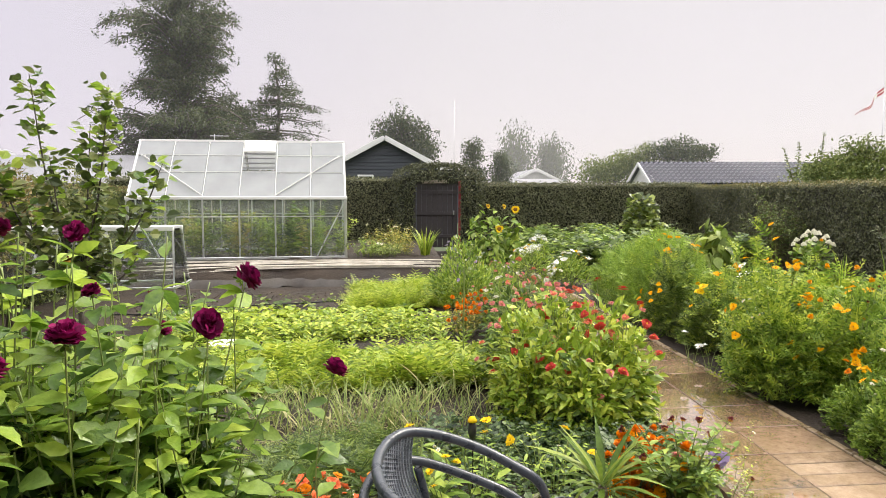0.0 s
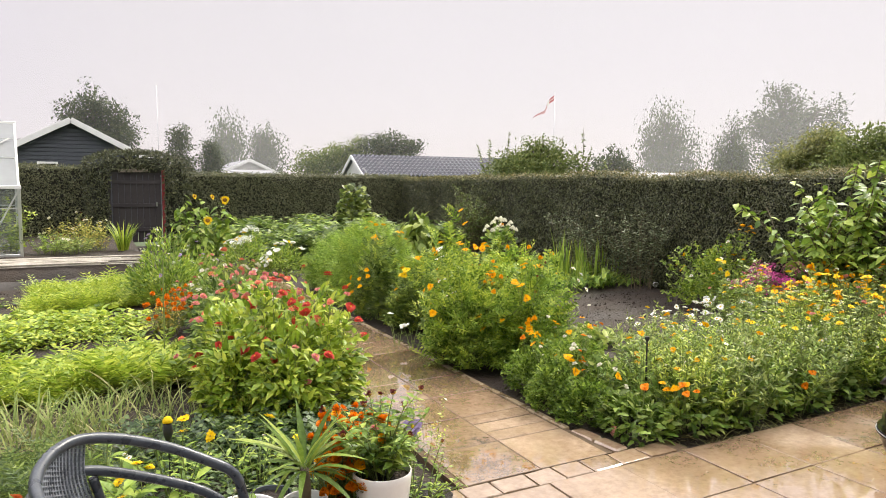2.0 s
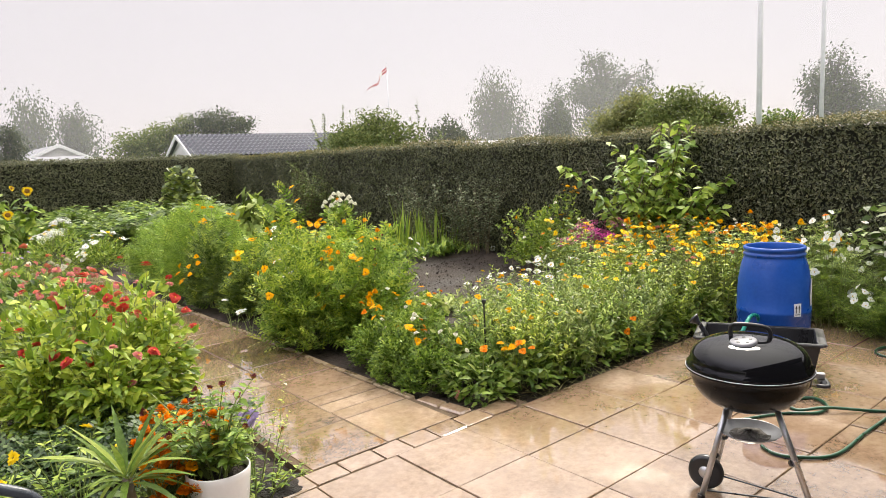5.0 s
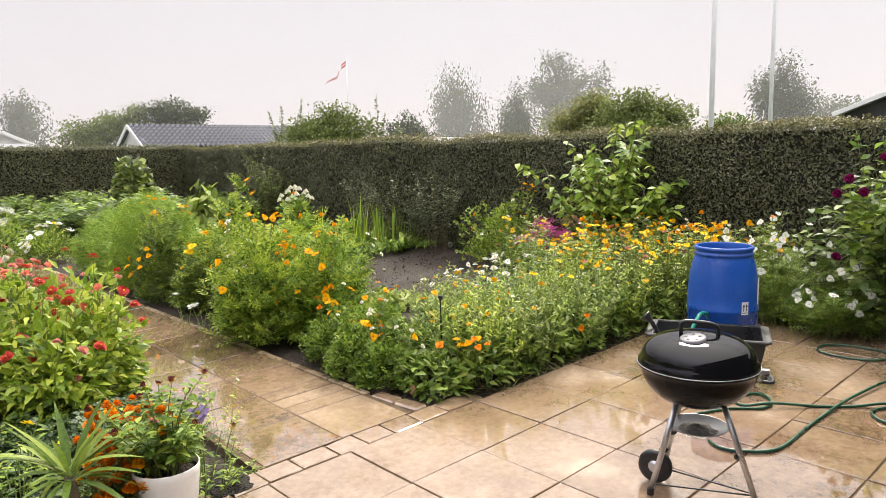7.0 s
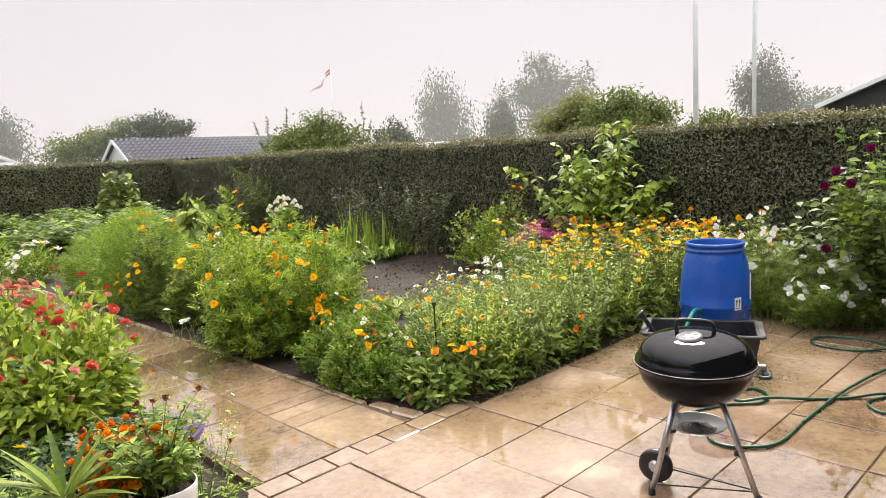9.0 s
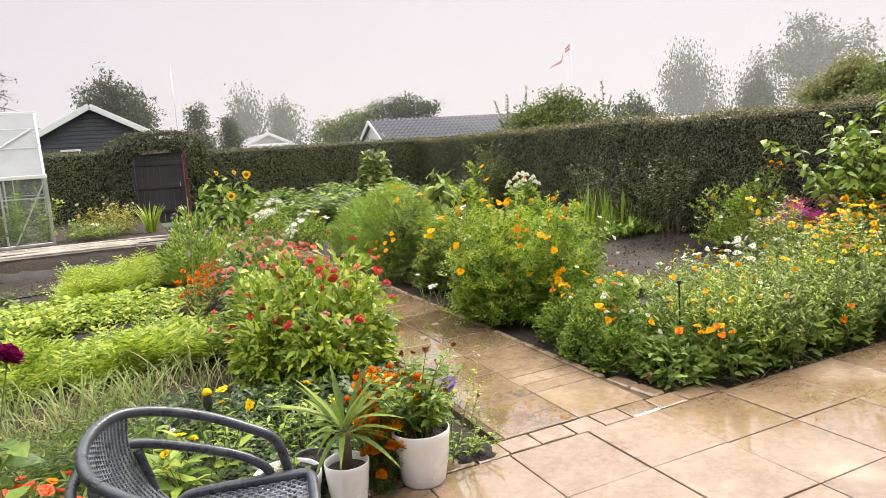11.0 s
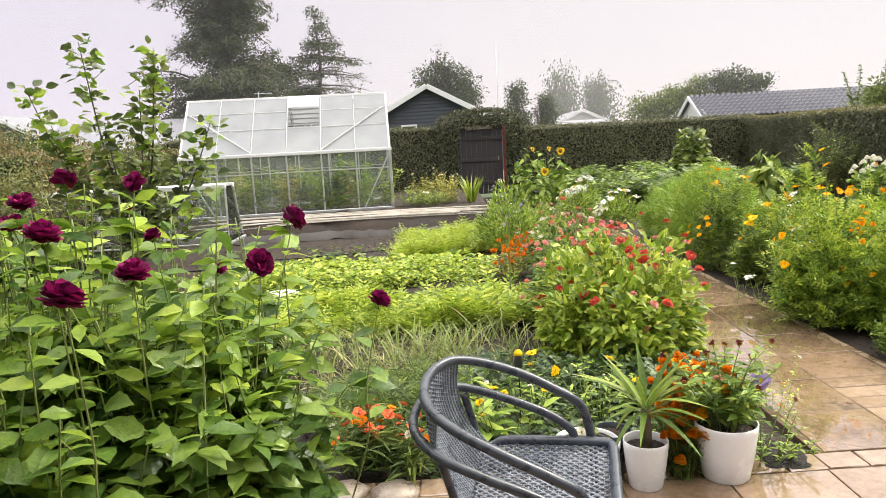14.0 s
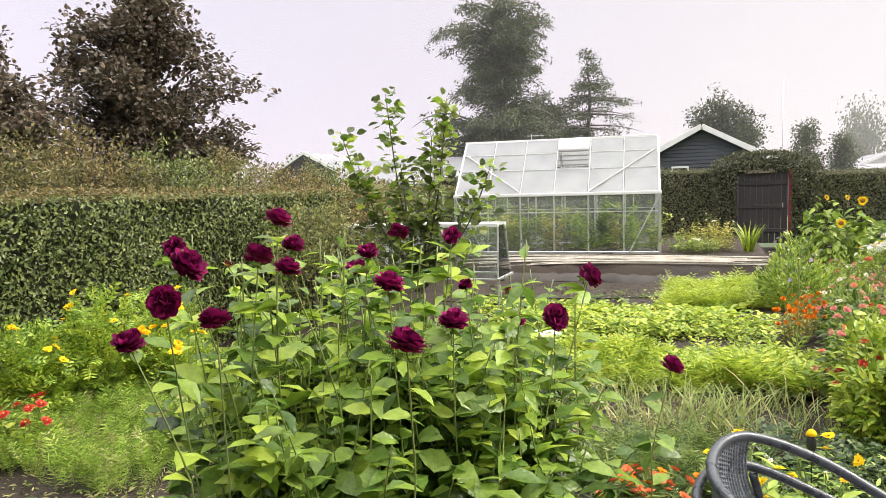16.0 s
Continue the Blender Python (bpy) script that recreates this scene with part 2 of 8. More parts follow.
LEAF_BRONZE = leaf_mat("leaf_bronze", (0.036, 0.033, 0.022), (0.09, 0.076, 0.05), (0.20, 0.145, 0.105), trans=0.22)
# near-black: the shade deep between hedge leaves, put into the base colour
HEDGE_SHADE = leaf_mat("hedge_shade", (0.010, 0.012, 0.006), (0.016, 0.018, 0.009), (0.022, 0.022, 0.012), trans=0.0)
LEAF_HAZE = leaf_mat("leaf_shrub", (0.07, 0.10, 0.03), (0.15, 0.19, 0.05), (0.26, 0.29, 0.09), trans=0.3, rough=0.6)
LEAF_FAR = leaf_mat("leaf_far", (0.032, 0.048, 0.026), (0.065, 0.088, 0.038), (0.12, 0.14, 0.055), trans=0.25, rough=0.6)
LEAF_AUTUMN_GREEN = leaf_mat("leaf_yellow_green", (0.075, 0.092, 0.036), (0.18, 0.20, 0.07), (0.35, 0.34, 0.12), trans=0.3, rough=0.55)
LEAF_DEEP = leaf_mat("leaf_deep", (0.014, 0.034, 0.012), (0.055, 0.10, 0.032), (0.17, 0.24, 0.075), gloss=0.45)
LEAF_LUSH = leaf_mat("leaf_lush", (0.03, 0.06, 0.008), (0.12, 0.20, 0.026), (0.32, 0.42, 0.07), gloss=0.3, rough=0.45)
LEAF_STRAW = leaf_mat("leaf_straw", (0.12, 0.12, 0.04), (0.28, 0.27, 0.10), (0.5, 0.46, 0.22), trans=0.3)
LEAF_ONION = leaf_mat("leaf_onion", (0.08, 0.12, 0.035), (0.20, 0.27, 0.075), (0.38, 0.42, 0.15), trans=0.35, rough=0.5, gloss=0.2)
LEAF_PALM = leaf_mat("leaf_strap", (0.05, 0.095, 0.016), (0.135, 0.215, 0.032), (0.34, 0.40, 0.085), trans=0.3, rough=0.38, gloss=0.25)
STEM_GREEN = solid("stem_green", [(0.2, (0.10, 0.15, 0.035)), (0.8, (0.26, 0.30, 0.09))], scale=8, bump=0.1)
STEM_BROWN = solid("stem_brown", [(0.2, (0.06, 0.045, 0.025)), (0.8, (0.17, 0.13, 0.07))], scale=10, bump=0.3)
BARK = solid("bark", [(0.2, (0.035, 0.028, 0.022)), (0.8, (0.12, 0.10, 0.08))], scale=5, fine=25, bump=0.6, dist=0.03)


def petal(name, dark, light, trans=0.25):
    return leaf_mat(name, dark, tuple((a + b) / 2 for a, b in zip(dark, light)), light, trans, 0.6, 0.12)


P_MAROON = petal("petal_maroon", (0.040, 0.001, 0.018), (0.33, 0.012, 0.12), 0.25)
P_RED = petal("petal_red", (0.36, 0.02, 0.018), (0.62, 0.085, 0.06))
P_CORAL = petal("petal_coral", (0.50, 0.07, 0.02), (0.78, 0.22, 0.09))
P_ZINNIA = petal("petal_salmon", (0.56, 0.10, 0.06), (0.80, 0.30, 0.20))
P_PINK = petal("petal_pink", (0.46, 0.12, 0.12), (0.68, 0.28, 0.24))
P_MAGENTA = petal("petal_magenta", (0.42, 0.02, 0.20), (0.66, 0.10, 0.38))
P_ORANGE = petal("petal_orange", (0.60, 0.15, 0.003), (0.86, 0.31, 0.01))
P_AMBER = petal("petal_amber", (0.72, 0.29, 0.001), (0.90, 0.50, 0.002))
P_YELLOW = petal("petal_yellow", (0.66, 0.42, 0.004), (0.85, 0.62, 0.02))
P_WHITE = petal("petal_white", (0.66, 0.67, 0.62), (0.86, 0.86, 0.82), 0.3)
P_LILAC = petal("petal_lilac", (0.28, 0.2, 0.42), (0.45, 0.36, 0.58))
P_CREAM = petal("petal_cream", (0.48, 0.47, 0.34), (0.80, 0.78, 0.64))
P_DARK = petal("petal_seedhead", (0.05, 0.012, 0.012), (0.14, 0.03, 0.03))
CENTRE = petal("flower_centre", (0.10, 0.04, 0.01), (0.32, 0.17, 0.02), 0.0)
CENTRE_Y = petal("flower_centre_yellow", (0.6, 0.35, 0.01), (0.9, 0.62, 0.05), 0.0)

SOIL = solid("soil", [(0.2, (0.013, 0.010, 0.008)), (0.5, (0.036, 0.027, 0.021)), (0.85, (0.085, 0.067, 0.053))], rough=(0.55, 0.95), scale=1.3, fine=38, bump=0.9, dist=0.03, spec=0.22)
WET_SOIL = solid("wet_potting_soil", [(0.2, (0.005, 0.004, 0.003)), (0.8, (0.024, 0.018, 0.014))], rough=(0.3, 0.7), scale=14, fine=90, bump=1.0, dist=0.012, spec=0.2)
SLAB = wet_slab()
COBBLE = solid("cobble", [(0.15, (0.09, 0.062, 0.034)), (0.5, (0.22, 0.16, 0.09)), (0.85, (0.34, 0.26, 0.16))], rough=(0.12, 0.45), scale=7, fine=60, bump=0.35, dist=0.006, object_random=0.3)
JOINT = solid("joint_grit", [(0.2, (0.045, 0.03, 0.018)), (0.8, (0.17, 0.12, 0.075))], rough=(0.75, 0.95), spec=0.15, scale=6, fine=80, bump=0.6, dist=0.01)
GRASS = solid("meadow", [(0.2, (0.03, 0.05, 0.02)), (0.8, (0.09, 0.13, 0.045))], rough=(0.7, 0.9), scale=0.2, fine=3, bump=0.4, dist=0.1)
ALU = solid("aluminium", [(0.2, (0.55, 0.56, 0.56)), (0.8, (0.75, 0.76, 0.76))], rough=(0.25, 0.45), scale=5, fine=80, bump=0.03, metal=0.85)
WHITE_PAINT = solid("white_paint", [(0.2, (0.66, 0.66, 0.64)), (0.8, (0.82, 0.82, 0.81))], rough=(0.3, 0.55), scale=3, fine=40, bump=0.06)
POLY = glass_mat("roof_sheet", (0.95, 0.97, 0.97), clear=0.46, rough=0.10, milky=(0.58, 0.60, 0.62))
BAR_GREY = solid("weathered_aluminium", [(0.2, (0.50, 0.50, 0.49)), (0.8, (0.68, 0.68, 0.67))], rough=(0.35, 0.5), scale=4, fine=60, bump=0.05)
GLASS = glass_mat("pane_glass", (0.94, 0.97, 0.95), clear=0.945, rough=0.02, milky=(0.66, 0.68, 0.66))
DARK_WOOD = solid("dark_stained_wood", [(0.2, (0.012, 0.010, 0.012)), (0.8, (0.045, 0.036, 0.036))], rough=(0.4, 0.6), scale=4, fine=50, bump=0.3)
FLAG_RED = petal("flag_cloth_red", (0.30, 0.05, 0.06), (0.42, 0.09, 0.10), 0.25)
RED_PAINT = solid("red_painted_wood", [(0.2, (0.14, 0.012, 0.014)), (0.8, (0.28, 0.03, 0.03))], rough=(0.4, 0.6), scale=6, bump=0.2)
SLATE_BOARD = solid("slate_painted_board", [(0.2, (0.035, 0.04, 0.052)), (0.8, (0.075, 0.085, 0.10))], rough=(0.45, 0.65), scale=2, fine=30, bump=0.15)
ROOF_GREY = solid("roof_felt", [(0.2, (0.14, 0.14, 0.15)), (0.8, (0.30, 0.30, 0.32))], rough=(0.25, 0.45), scale=1.5, fine=20, bump=0.2)
ROOF_TILE = solid("roof_tile", [(0.2, (0.05, 0.05, 0.06)), (0.8, (0.13, 0.13, 0.15))], rough=(0.16, 0.28), scale=3, fine=30, bump=0.2, island=0.3)
RENDER_WALL = solid("white_rendered_wall", [(0.2, (0.6, 0.59, 0.57)), (0.8, (0.78, 0.77, 0.75))], rough=(0.6, 0.8), scale=1.2, fine=30, bump=0.1)
BLACK_WALL = solid("black_boarding", [(0.2, (0.016, 0.015, 0.016)), (0.8, (0.045, 0.042, 0.042))], rough=(0.4, 0.6), scale=2, fine=30, bump=0.2)
BAMBOO = solid("weathered_cane", [(0.2, (0.30, 0.26, 0.20)), (0.8, (0.68, 0.63, 0.55))], rough=(0.3, 0.6), scale=6, fine=40, bump=0.2, island=0.5)
BANK_MAT = solid("earth_bank", [(0.2, (0.03, 0.025, 0.02)), (0.8, (0.095, 0.08, 0.068))], rough=(0.4, 0.7), scale=3, fine=30, bump=0.4, dist=0.02)
ENAMEL = solid("black_enamel", [(0.3, (0.004, 0.004, 0.005)), (0.7, (0.007, 0.007, 0.008))], rough=(0.03, 0.07), scale=4, fine=200, bump=0.0, spec=0.32)
BOWL_BLACK = solid("black_bowl_enamel", [(0.3, (0.004, 0.004, 0.004)), (0.7, (0.008, 0.008, 0.008))], rough=(0.10, 0.2), scale=4, fine=120, bump=0.01, spec=0.12)
STEEL = solid("brushed_steel", [(0.2, (0.42, 0.42, 0.43)), (0.8, (0.62, 0.62, 0.63))], rough=(0.25, 0.4), scale=9, fine=120, bump=0.04, metal=0.9)
BLACK_PLASTIC = solid("black_plastic", [(0.2, (0.010, 0.010, 0.011)), (0.8, (0.028, 0.028, 0.030))], rough=(0.25, 0.5), scale=5, fine=80, bump=0.08)
BLUE_PLASTIC = solid("blue_plastic", [(0.15, (0.006, 0.045, 0.22)), (0.5, (0.010, 0.075, 0.36)), (0.9, (0.03, 0.12, 0.45))], rough=(0.25, 0.45), scale=3.5, fine=45, bump=0.08)
GREEN_HOSE = solid("green_hose", [(0.2, (0.006, 0.032, 0.016)), (0.8, (0.014, 0.085, 0.038))], rough=(0.25, 0.45), scale=8, fine=80, bump=0.05)
GREEN_PLASTIC = solid("sea_green_plastic", [(0.2, (0.01, 0.20, 0.14)), (0.8, (0.03, 0.36, 0.25))], rough=(0.25, 0.4), scale=8, bump=0.05)
WHITE_POT = solid("white_glazed_pot", [(0.2, (0.80, 0.79, 0.775)), (0.8, (0.90, 0.89, 0.88))], rough=(0.15, 0.35), scale=6, fine=50, bump=0.04)
RATTAN = solid("grey_rattan", [(0.15, (0.06, 0.07, 0.088)), (0.8, (0.22, 0.245, 0.285))], rough=(0.25, 0.45), scale=20, fine=160, bump=0.25, island=0.35)
CHAIR_TUBE = solid("wrapped_grey_tube", [(0.2, (0.024, 0.028, 0.036)), (0.8, (0.066, 0.075, 0.092))], rough=(0.22, 0.4), scale=20, fine=220, bump=0.3, dist=0.003)
POLE_WHITE = solid("white_pole", [(0.2, (0.6, 0.6, 0.6)), (0.8, (0.8, 0.8, 0.8))], rough=(0.3, 0.5), bump=0.02)
LABEL_WHITE = solid("label_white", [(0.2, (0.7, 0.72, 0.75)), (0.8, (0.85, 0.86, 0.88))], rough=(0.3, 0.5), bump=0.02)
ASH = solid("ash", [(0.2, (0.02, 0.018, 0.016)), (0.8, (0.16, 0.14, 0.12))], rough=(0.7, 0.9), scale=20, fine=80, bump=0.8, dist=0.01)
STONE = solid("field_stone", [(0.2, (0.14, 0.11, 0.09)), (0.8, (0.40, 0.33, 0.26))], rough=(0.2, 0.5), scale=9, fine=70, bump=0.4, dist=0.01)


# ---- mesh tools ----
class Buf:
    """Collects vertices, triangles and material slots, then makes one mesh."""

    def __init__(self):
        self.v, self.f, self.m, self.n = [], [], [], 0

    def add(self, verts, tris, slot=0):
        verts, tris = np.asarray(verts, np.float32).reshape(-1, 3), np.asarray(tris, np.int32).reshape(-1, 3)
        self.v.append(verts)
        self.f.append(tris + self.n)
        self.m.append(np.full(len(tris), slot, np.int32))
        self.n += len(verts)

    def mesh(self, name, mats, smooth=False):
        me = bpy.data.meshes.new(name)
        if self.n:
            v, f, m = np.concatenate(self.v), np.concatenate(self.f), np.concatenate(self.m)
            me.vertices.add(len(v))
            me.vertices.foreach_set("co", v.ravel())
            me.loops.add(len(f) * 3)
            me.loops.foreach_set("vertex_index", f.ravel())
            me.polygons.add(len(f))
            me.polygons.foreach_set("loop_start", np.arange(0, len(f) * 3, 3, dtype=np.int32))
            me.polygons.foreach_set("material_index", m)
            me.polygons.foreach_set("use_smooth", np.full(len(f), smooth))
            me.update(calc_edges=True)
        for mat in mats if isinstance(mats, (list, tuple)) else [mats]:
            me.materials.append(mat)
        return me


def hang(name, me, parent=None, label="", m=None):
    """Links a mesh as one object, under a parent where there is one."""
    ob = new(name, me)
    if parent:
        ob.parent = parent
    if m is not None:
        ob.matrix_basis = m
    return tagged(ob, label)


def thing(name, label, category, loc=(0, 0, 0), turn=0, group="", kind=""):
    e = new(name)
    e.empty_display_size = 0.2
    e.matrix_basis = pose(*loc, 0, 0, turn)
    return tagged(e, label, category, group, kind)


def bm_mesh(name, bm, mats, smooth=False):
    me = bpy.data.meshes.new(name)
    for f in bm.faces:
        f.smooth = smooth
    bm.to_mesh(me)
    bm.free()
    for mat in mats if isinstance(mats, (list, tuple)) else [mats]:
        me.materials.append(mat)
    return me


def part(name, bm, mat, parent, label="", smooth=False, m=None):
    return hang(name, bm_mesh(name, bm, mat, smooth), parent, label, m)


def box_bm(sx, sy, sz, bevel=0.0, at=(0, 0, 0), bm=None):
    """A box standing on its base centre, with bevelled edges."""
    bm2 = bmesh.new()
    bmesh.ops.create_cube(bm2, size=1)
    bmesh.ops.transform(bm2, matrix=Matrix.Translation((at[0], at[1], at[2] + sz / 2)) @ Matrix.Diagonal((sx, sy, sz, 1)), verts=bm2.verts)
    if bevel:
        bmesh.ops.bevel(bm2, geom=bm2.edges[:], offset=bevel, segments=1, affect="EDGES")
    if bm is None:
        return bm2
    tmp = bpy.data.meshes.new("tmp")
    bm2.to_mesh(tmp)
    bm2.free()
    bm.from_mesh(tmp)
    bpy.data.meshes.remove(tmp)
    return bm


def lathe(profile, steps=32, close=True):
    """A turned body from (radius, height) pairs."""
    b = Buf()
    a = np.linspace(0, 2 * np.pi, steps, endpoint=False)
    v = np.array([[(r * np.cos(t), r * np.sin(t), h) for t in a] for r, h in profile]).reshape(-1, 3)
    tris = []
    for i in range(len(profile) - 1):
        for j in range(steps):
            p, q = i * steps + j, i * steps + (j + 1) % steps
            tris += [(p, q, q + steps), (p, q + steps, p + steps)]
    b.add(v, tris)
    return b


def frame_of(d):
    d = d / np.linalg.norm(d)
    u = np.cross(d, (0, 0, 1) if abs(d[2]) < 0.95 else (1, 0, 0))
    u /= np.linalg.norm(u)
    return u, np.cross(u, d)


def tube(b, pts, radii, sides=5, slot=0, closed=False):
    """A tube along points, with a radius for each."""
    pts = np.asarray(pts, float)
    radii = np.broadcast_to(np.asarray(radii, float), len(pts))
    n = len(pts)
    a = np.linspace(0, 2 * np.pi, sides, endpoint=False)
    v = []
    u = None
    for i in range(n):
        d = pts[(i + 1) % n if closed else min(i + 1, n - 1)] - pts[(i - 1) % n if closed else max(i - 1, 0)]
        d = d / (np.linalg.norm(d) + 1e-9)
        if u is None:
            u, w = frame_of(d)
        else:
            u = u - d * (u @ d)
            u /= np.linalg.norm(u) + 1e-9
            w = np.cross(u, d)
        v += [pts[i] + radii[i] * (np.cos(t) * u + np.sin(t) * w) for t in a]
    tris = []
    for i in range(n if closed else n - 1):
        for j in range(sides):
            p, q, r, s = i * sides + j, i * sides + (j + 1) % sides, ((i + 1) % n) * sides + j, ((i + 1) % n) * sides + (j + 1) % sides
            tris += [(p, q, s), (p, s, r)]
    if not closed:
        k = len(v)
        v += [pts[0], pts[-1]]
        tris += [(k, (j + 1) % sides, j) for j in range(sides)]
        tris += [(k + 1, (n - 1) * sides + j, (n - 1) * sides + (j + 1) % sides) for j in range(sides)]
    b.add(v, tris, slot)


def spline(points, n=8, closed=False):
    """A smooth line through points."""
    p = [np.array(q, float) for q in points]
    k = len(p)
    out = []
    for i in range(k if closed else k - 1):
        a, b2, c, d = (p[(i + j) % k] if closed else p[min(max(i + j, 0), k - 1)] for j in (-1, 0, 1, 2))
        for s in range(n):
            t = s / n
            out.append(0.5 * (2 * b2 + (c - a) * t + (2 * a - 5 * b2 + 4 * c - d) * t * t + (3 * b2 - a - 3 * c + d) * t ** 3))
    if not closed:
        out.append(p[-1])
    return np.array(out)


# ---- leaves: along +y, one unit long, facing +z ----
def fan(tris):
    return np.array(tris, np.int32)


T_SIMPLE = (np.array([(0, 0, 0), (0.26, 0.45, 0.07), (0, 1, -0.08), (-0.26, 0.45, 0.07)]), fan([(0, 1, 2), (0, 2, 3)]))
T_ROUND = (np.array([(0, 0, 0), (0.34, 0.28, 0.06), (0.36, 0.62, 0.05), (0, 1, -0.1), (-0.36, 0.62, 0.05), (-0.34, 0.28, 0.06)]), fan([(0, 1, 2), (0, 2, 3), (0, 3, 4), (0, 4, 5)]))
def leaf_shape(width, n=6, fold=0.10, droop=0.22, teeth=0.035, peak=0.4):
    """A pointed leaf: sunk midrib, raised halves, toothed rim and a drooping tip."""
    v, f = [], []
    for i in range(n + 1):
        t = i / n
        w = width * (t / peak) ** 0.75 if t < peak else width * max(0.0, 1 - ((t - peak) / (1 - peak)) ** 1.6)
        w += teeth * (1 if i % 2 else -0.4) if 0 < i < n else 0.0
        z = -droop * t * t
        v += [(-w, t, z + fold * w / width * 0.9), (0, t, z), (w, t, z + fold * w / width * 0.9)]
        if i:
            k = 3 * i
            for j in (0, 1):
                f += [(k - 3 + j, k - 2 + j, k + 1 + j), (k - 3 + j, k + 1 + j, k + j)]
    return np.array(v), fan(f)


T_BROAD = leaf_shape(0.29, 7, 0.075, 0.30, 0.022, 0.42)
T_POINTED = leaf_shape(0.22, 6, 0.07, 0.34, 0.02, 0.38)
T_LANCE = (np.array([(0, 0, 0), (0.13, 0.35, 0.05), (0.10, 0.7, 0.0), (0, 1, -0.14), (-0.10, 0.7, 0.0), (-0.13, 0.35, 0.05)]), fan([(0, 1, 5), (1, 2, 4), (1, 4, 5), (2, 3, 4)]))


def blade(bend=0.5, w=0.03, n=5):
    v, f = [], []
    for i in range(n):
        t = i / (n - 1)
        ww = w * (1 - t ** 2.2) + 0.002
        y, z = t - bend * 0.35 * t ** 3, -bend * t ** 2.4 * 0.8
        v += [(-ww, y, z), (ww, y, z)]
        if i:
            k = 2 * i
            f += [(k - 2, k - 1, k + 1), (k - 2, k + 1, k)]
    return np.array(v), fan(f)


def pinnate(pairs=4, width=0.35, sliver=0.05, tip=True):
    v, f = [], []

    def lance(a, b2, w):
        a, b2 = np.array(a, float), np.array(b2, float)
        d = b2 - a
        s = np.array((d[1], -d[0], 0))
        s = s / (np.linalg.norm(s) + 1e-9) * w
        k = len(v)
        v.extend([a, a + 0.45 * d + s, b2, a + 0.45 * d - s])
        f.extend([(k, k + 1, k + 2), (k, k + 2, k + 3)])

    lance((0, 0, 0), (0, 1, -0.12), sliver * 0.7)
    for i in range(pairs):
        y = 0.18 + 0.66 * i / max(pairs - 1, 1)
        w = width * (1 - 0.45 * abs(i / max(pairs - 1, 1) - 0.35))
        for s in (-1, 1):
            lance((0, y, 0), (s * w, y + 0.16, 0.05 - 0.1 * y), sliver)
    return np.array(v), fan(f)


T_FEATHER = pinnate(5, 0.36, 0.028)
T_TAGETES = pinnate(4, 0.36, 0.07)
T_CARROT = pinnate(5, 0.40, 0.045)
T_COMPOUND = pinnate(2, 0.46, 0.17)
T_NARROW = (np.array([(0, 0, 0), (0.065, 0.4, 0.03), (0, 1, -0.14), (-0.065, 0.4, 0.03)]), fan([(0, 1, 2), (0, 2, 3)]))
T_ONION = blade(0.5, 0.013, 6)
T_REED = blade(0.1, 0.02, 4)


def lay(b, tmpl, pos, axis, up, size, slot=0):
    """Lays one leaf at each place, along axis, facing up."""
    tv, tf = tmpl
    pos, axis, up = (np.asarray(a, float) for a in (pos, axis, up))
    y = axis / (np.linalg.norm(axis, axis=1, keepdims=True) + 1e-9)
    x = np.cross(y, up)
    x /= np.linalg.norm(x, axis=1, keepdims=True) + 1e-9
    z = np.cross(x, y)
    s = np.broadcast_to(np.asarray(size, float), len(pos))[:, None, None]
    v = pos[:, None] + s * (tv[None, :, 0:1] * x[:, None] + tv[None, :, 1:2] * y[:, None] + tv[None, :, 2:3] * z[:, None])
    f = tf[None] + (np.arange(len(pos)) * len(tv))[:, None, None]
    b.add(v.reshape(-1, 3), f.reshape(-1, 3), slot)


def scatter_dirs(rng, n):
    d = rng.normal(size=(n, 3))
    return d / np.linalg.norm(d, axis=1, keepdims=True)


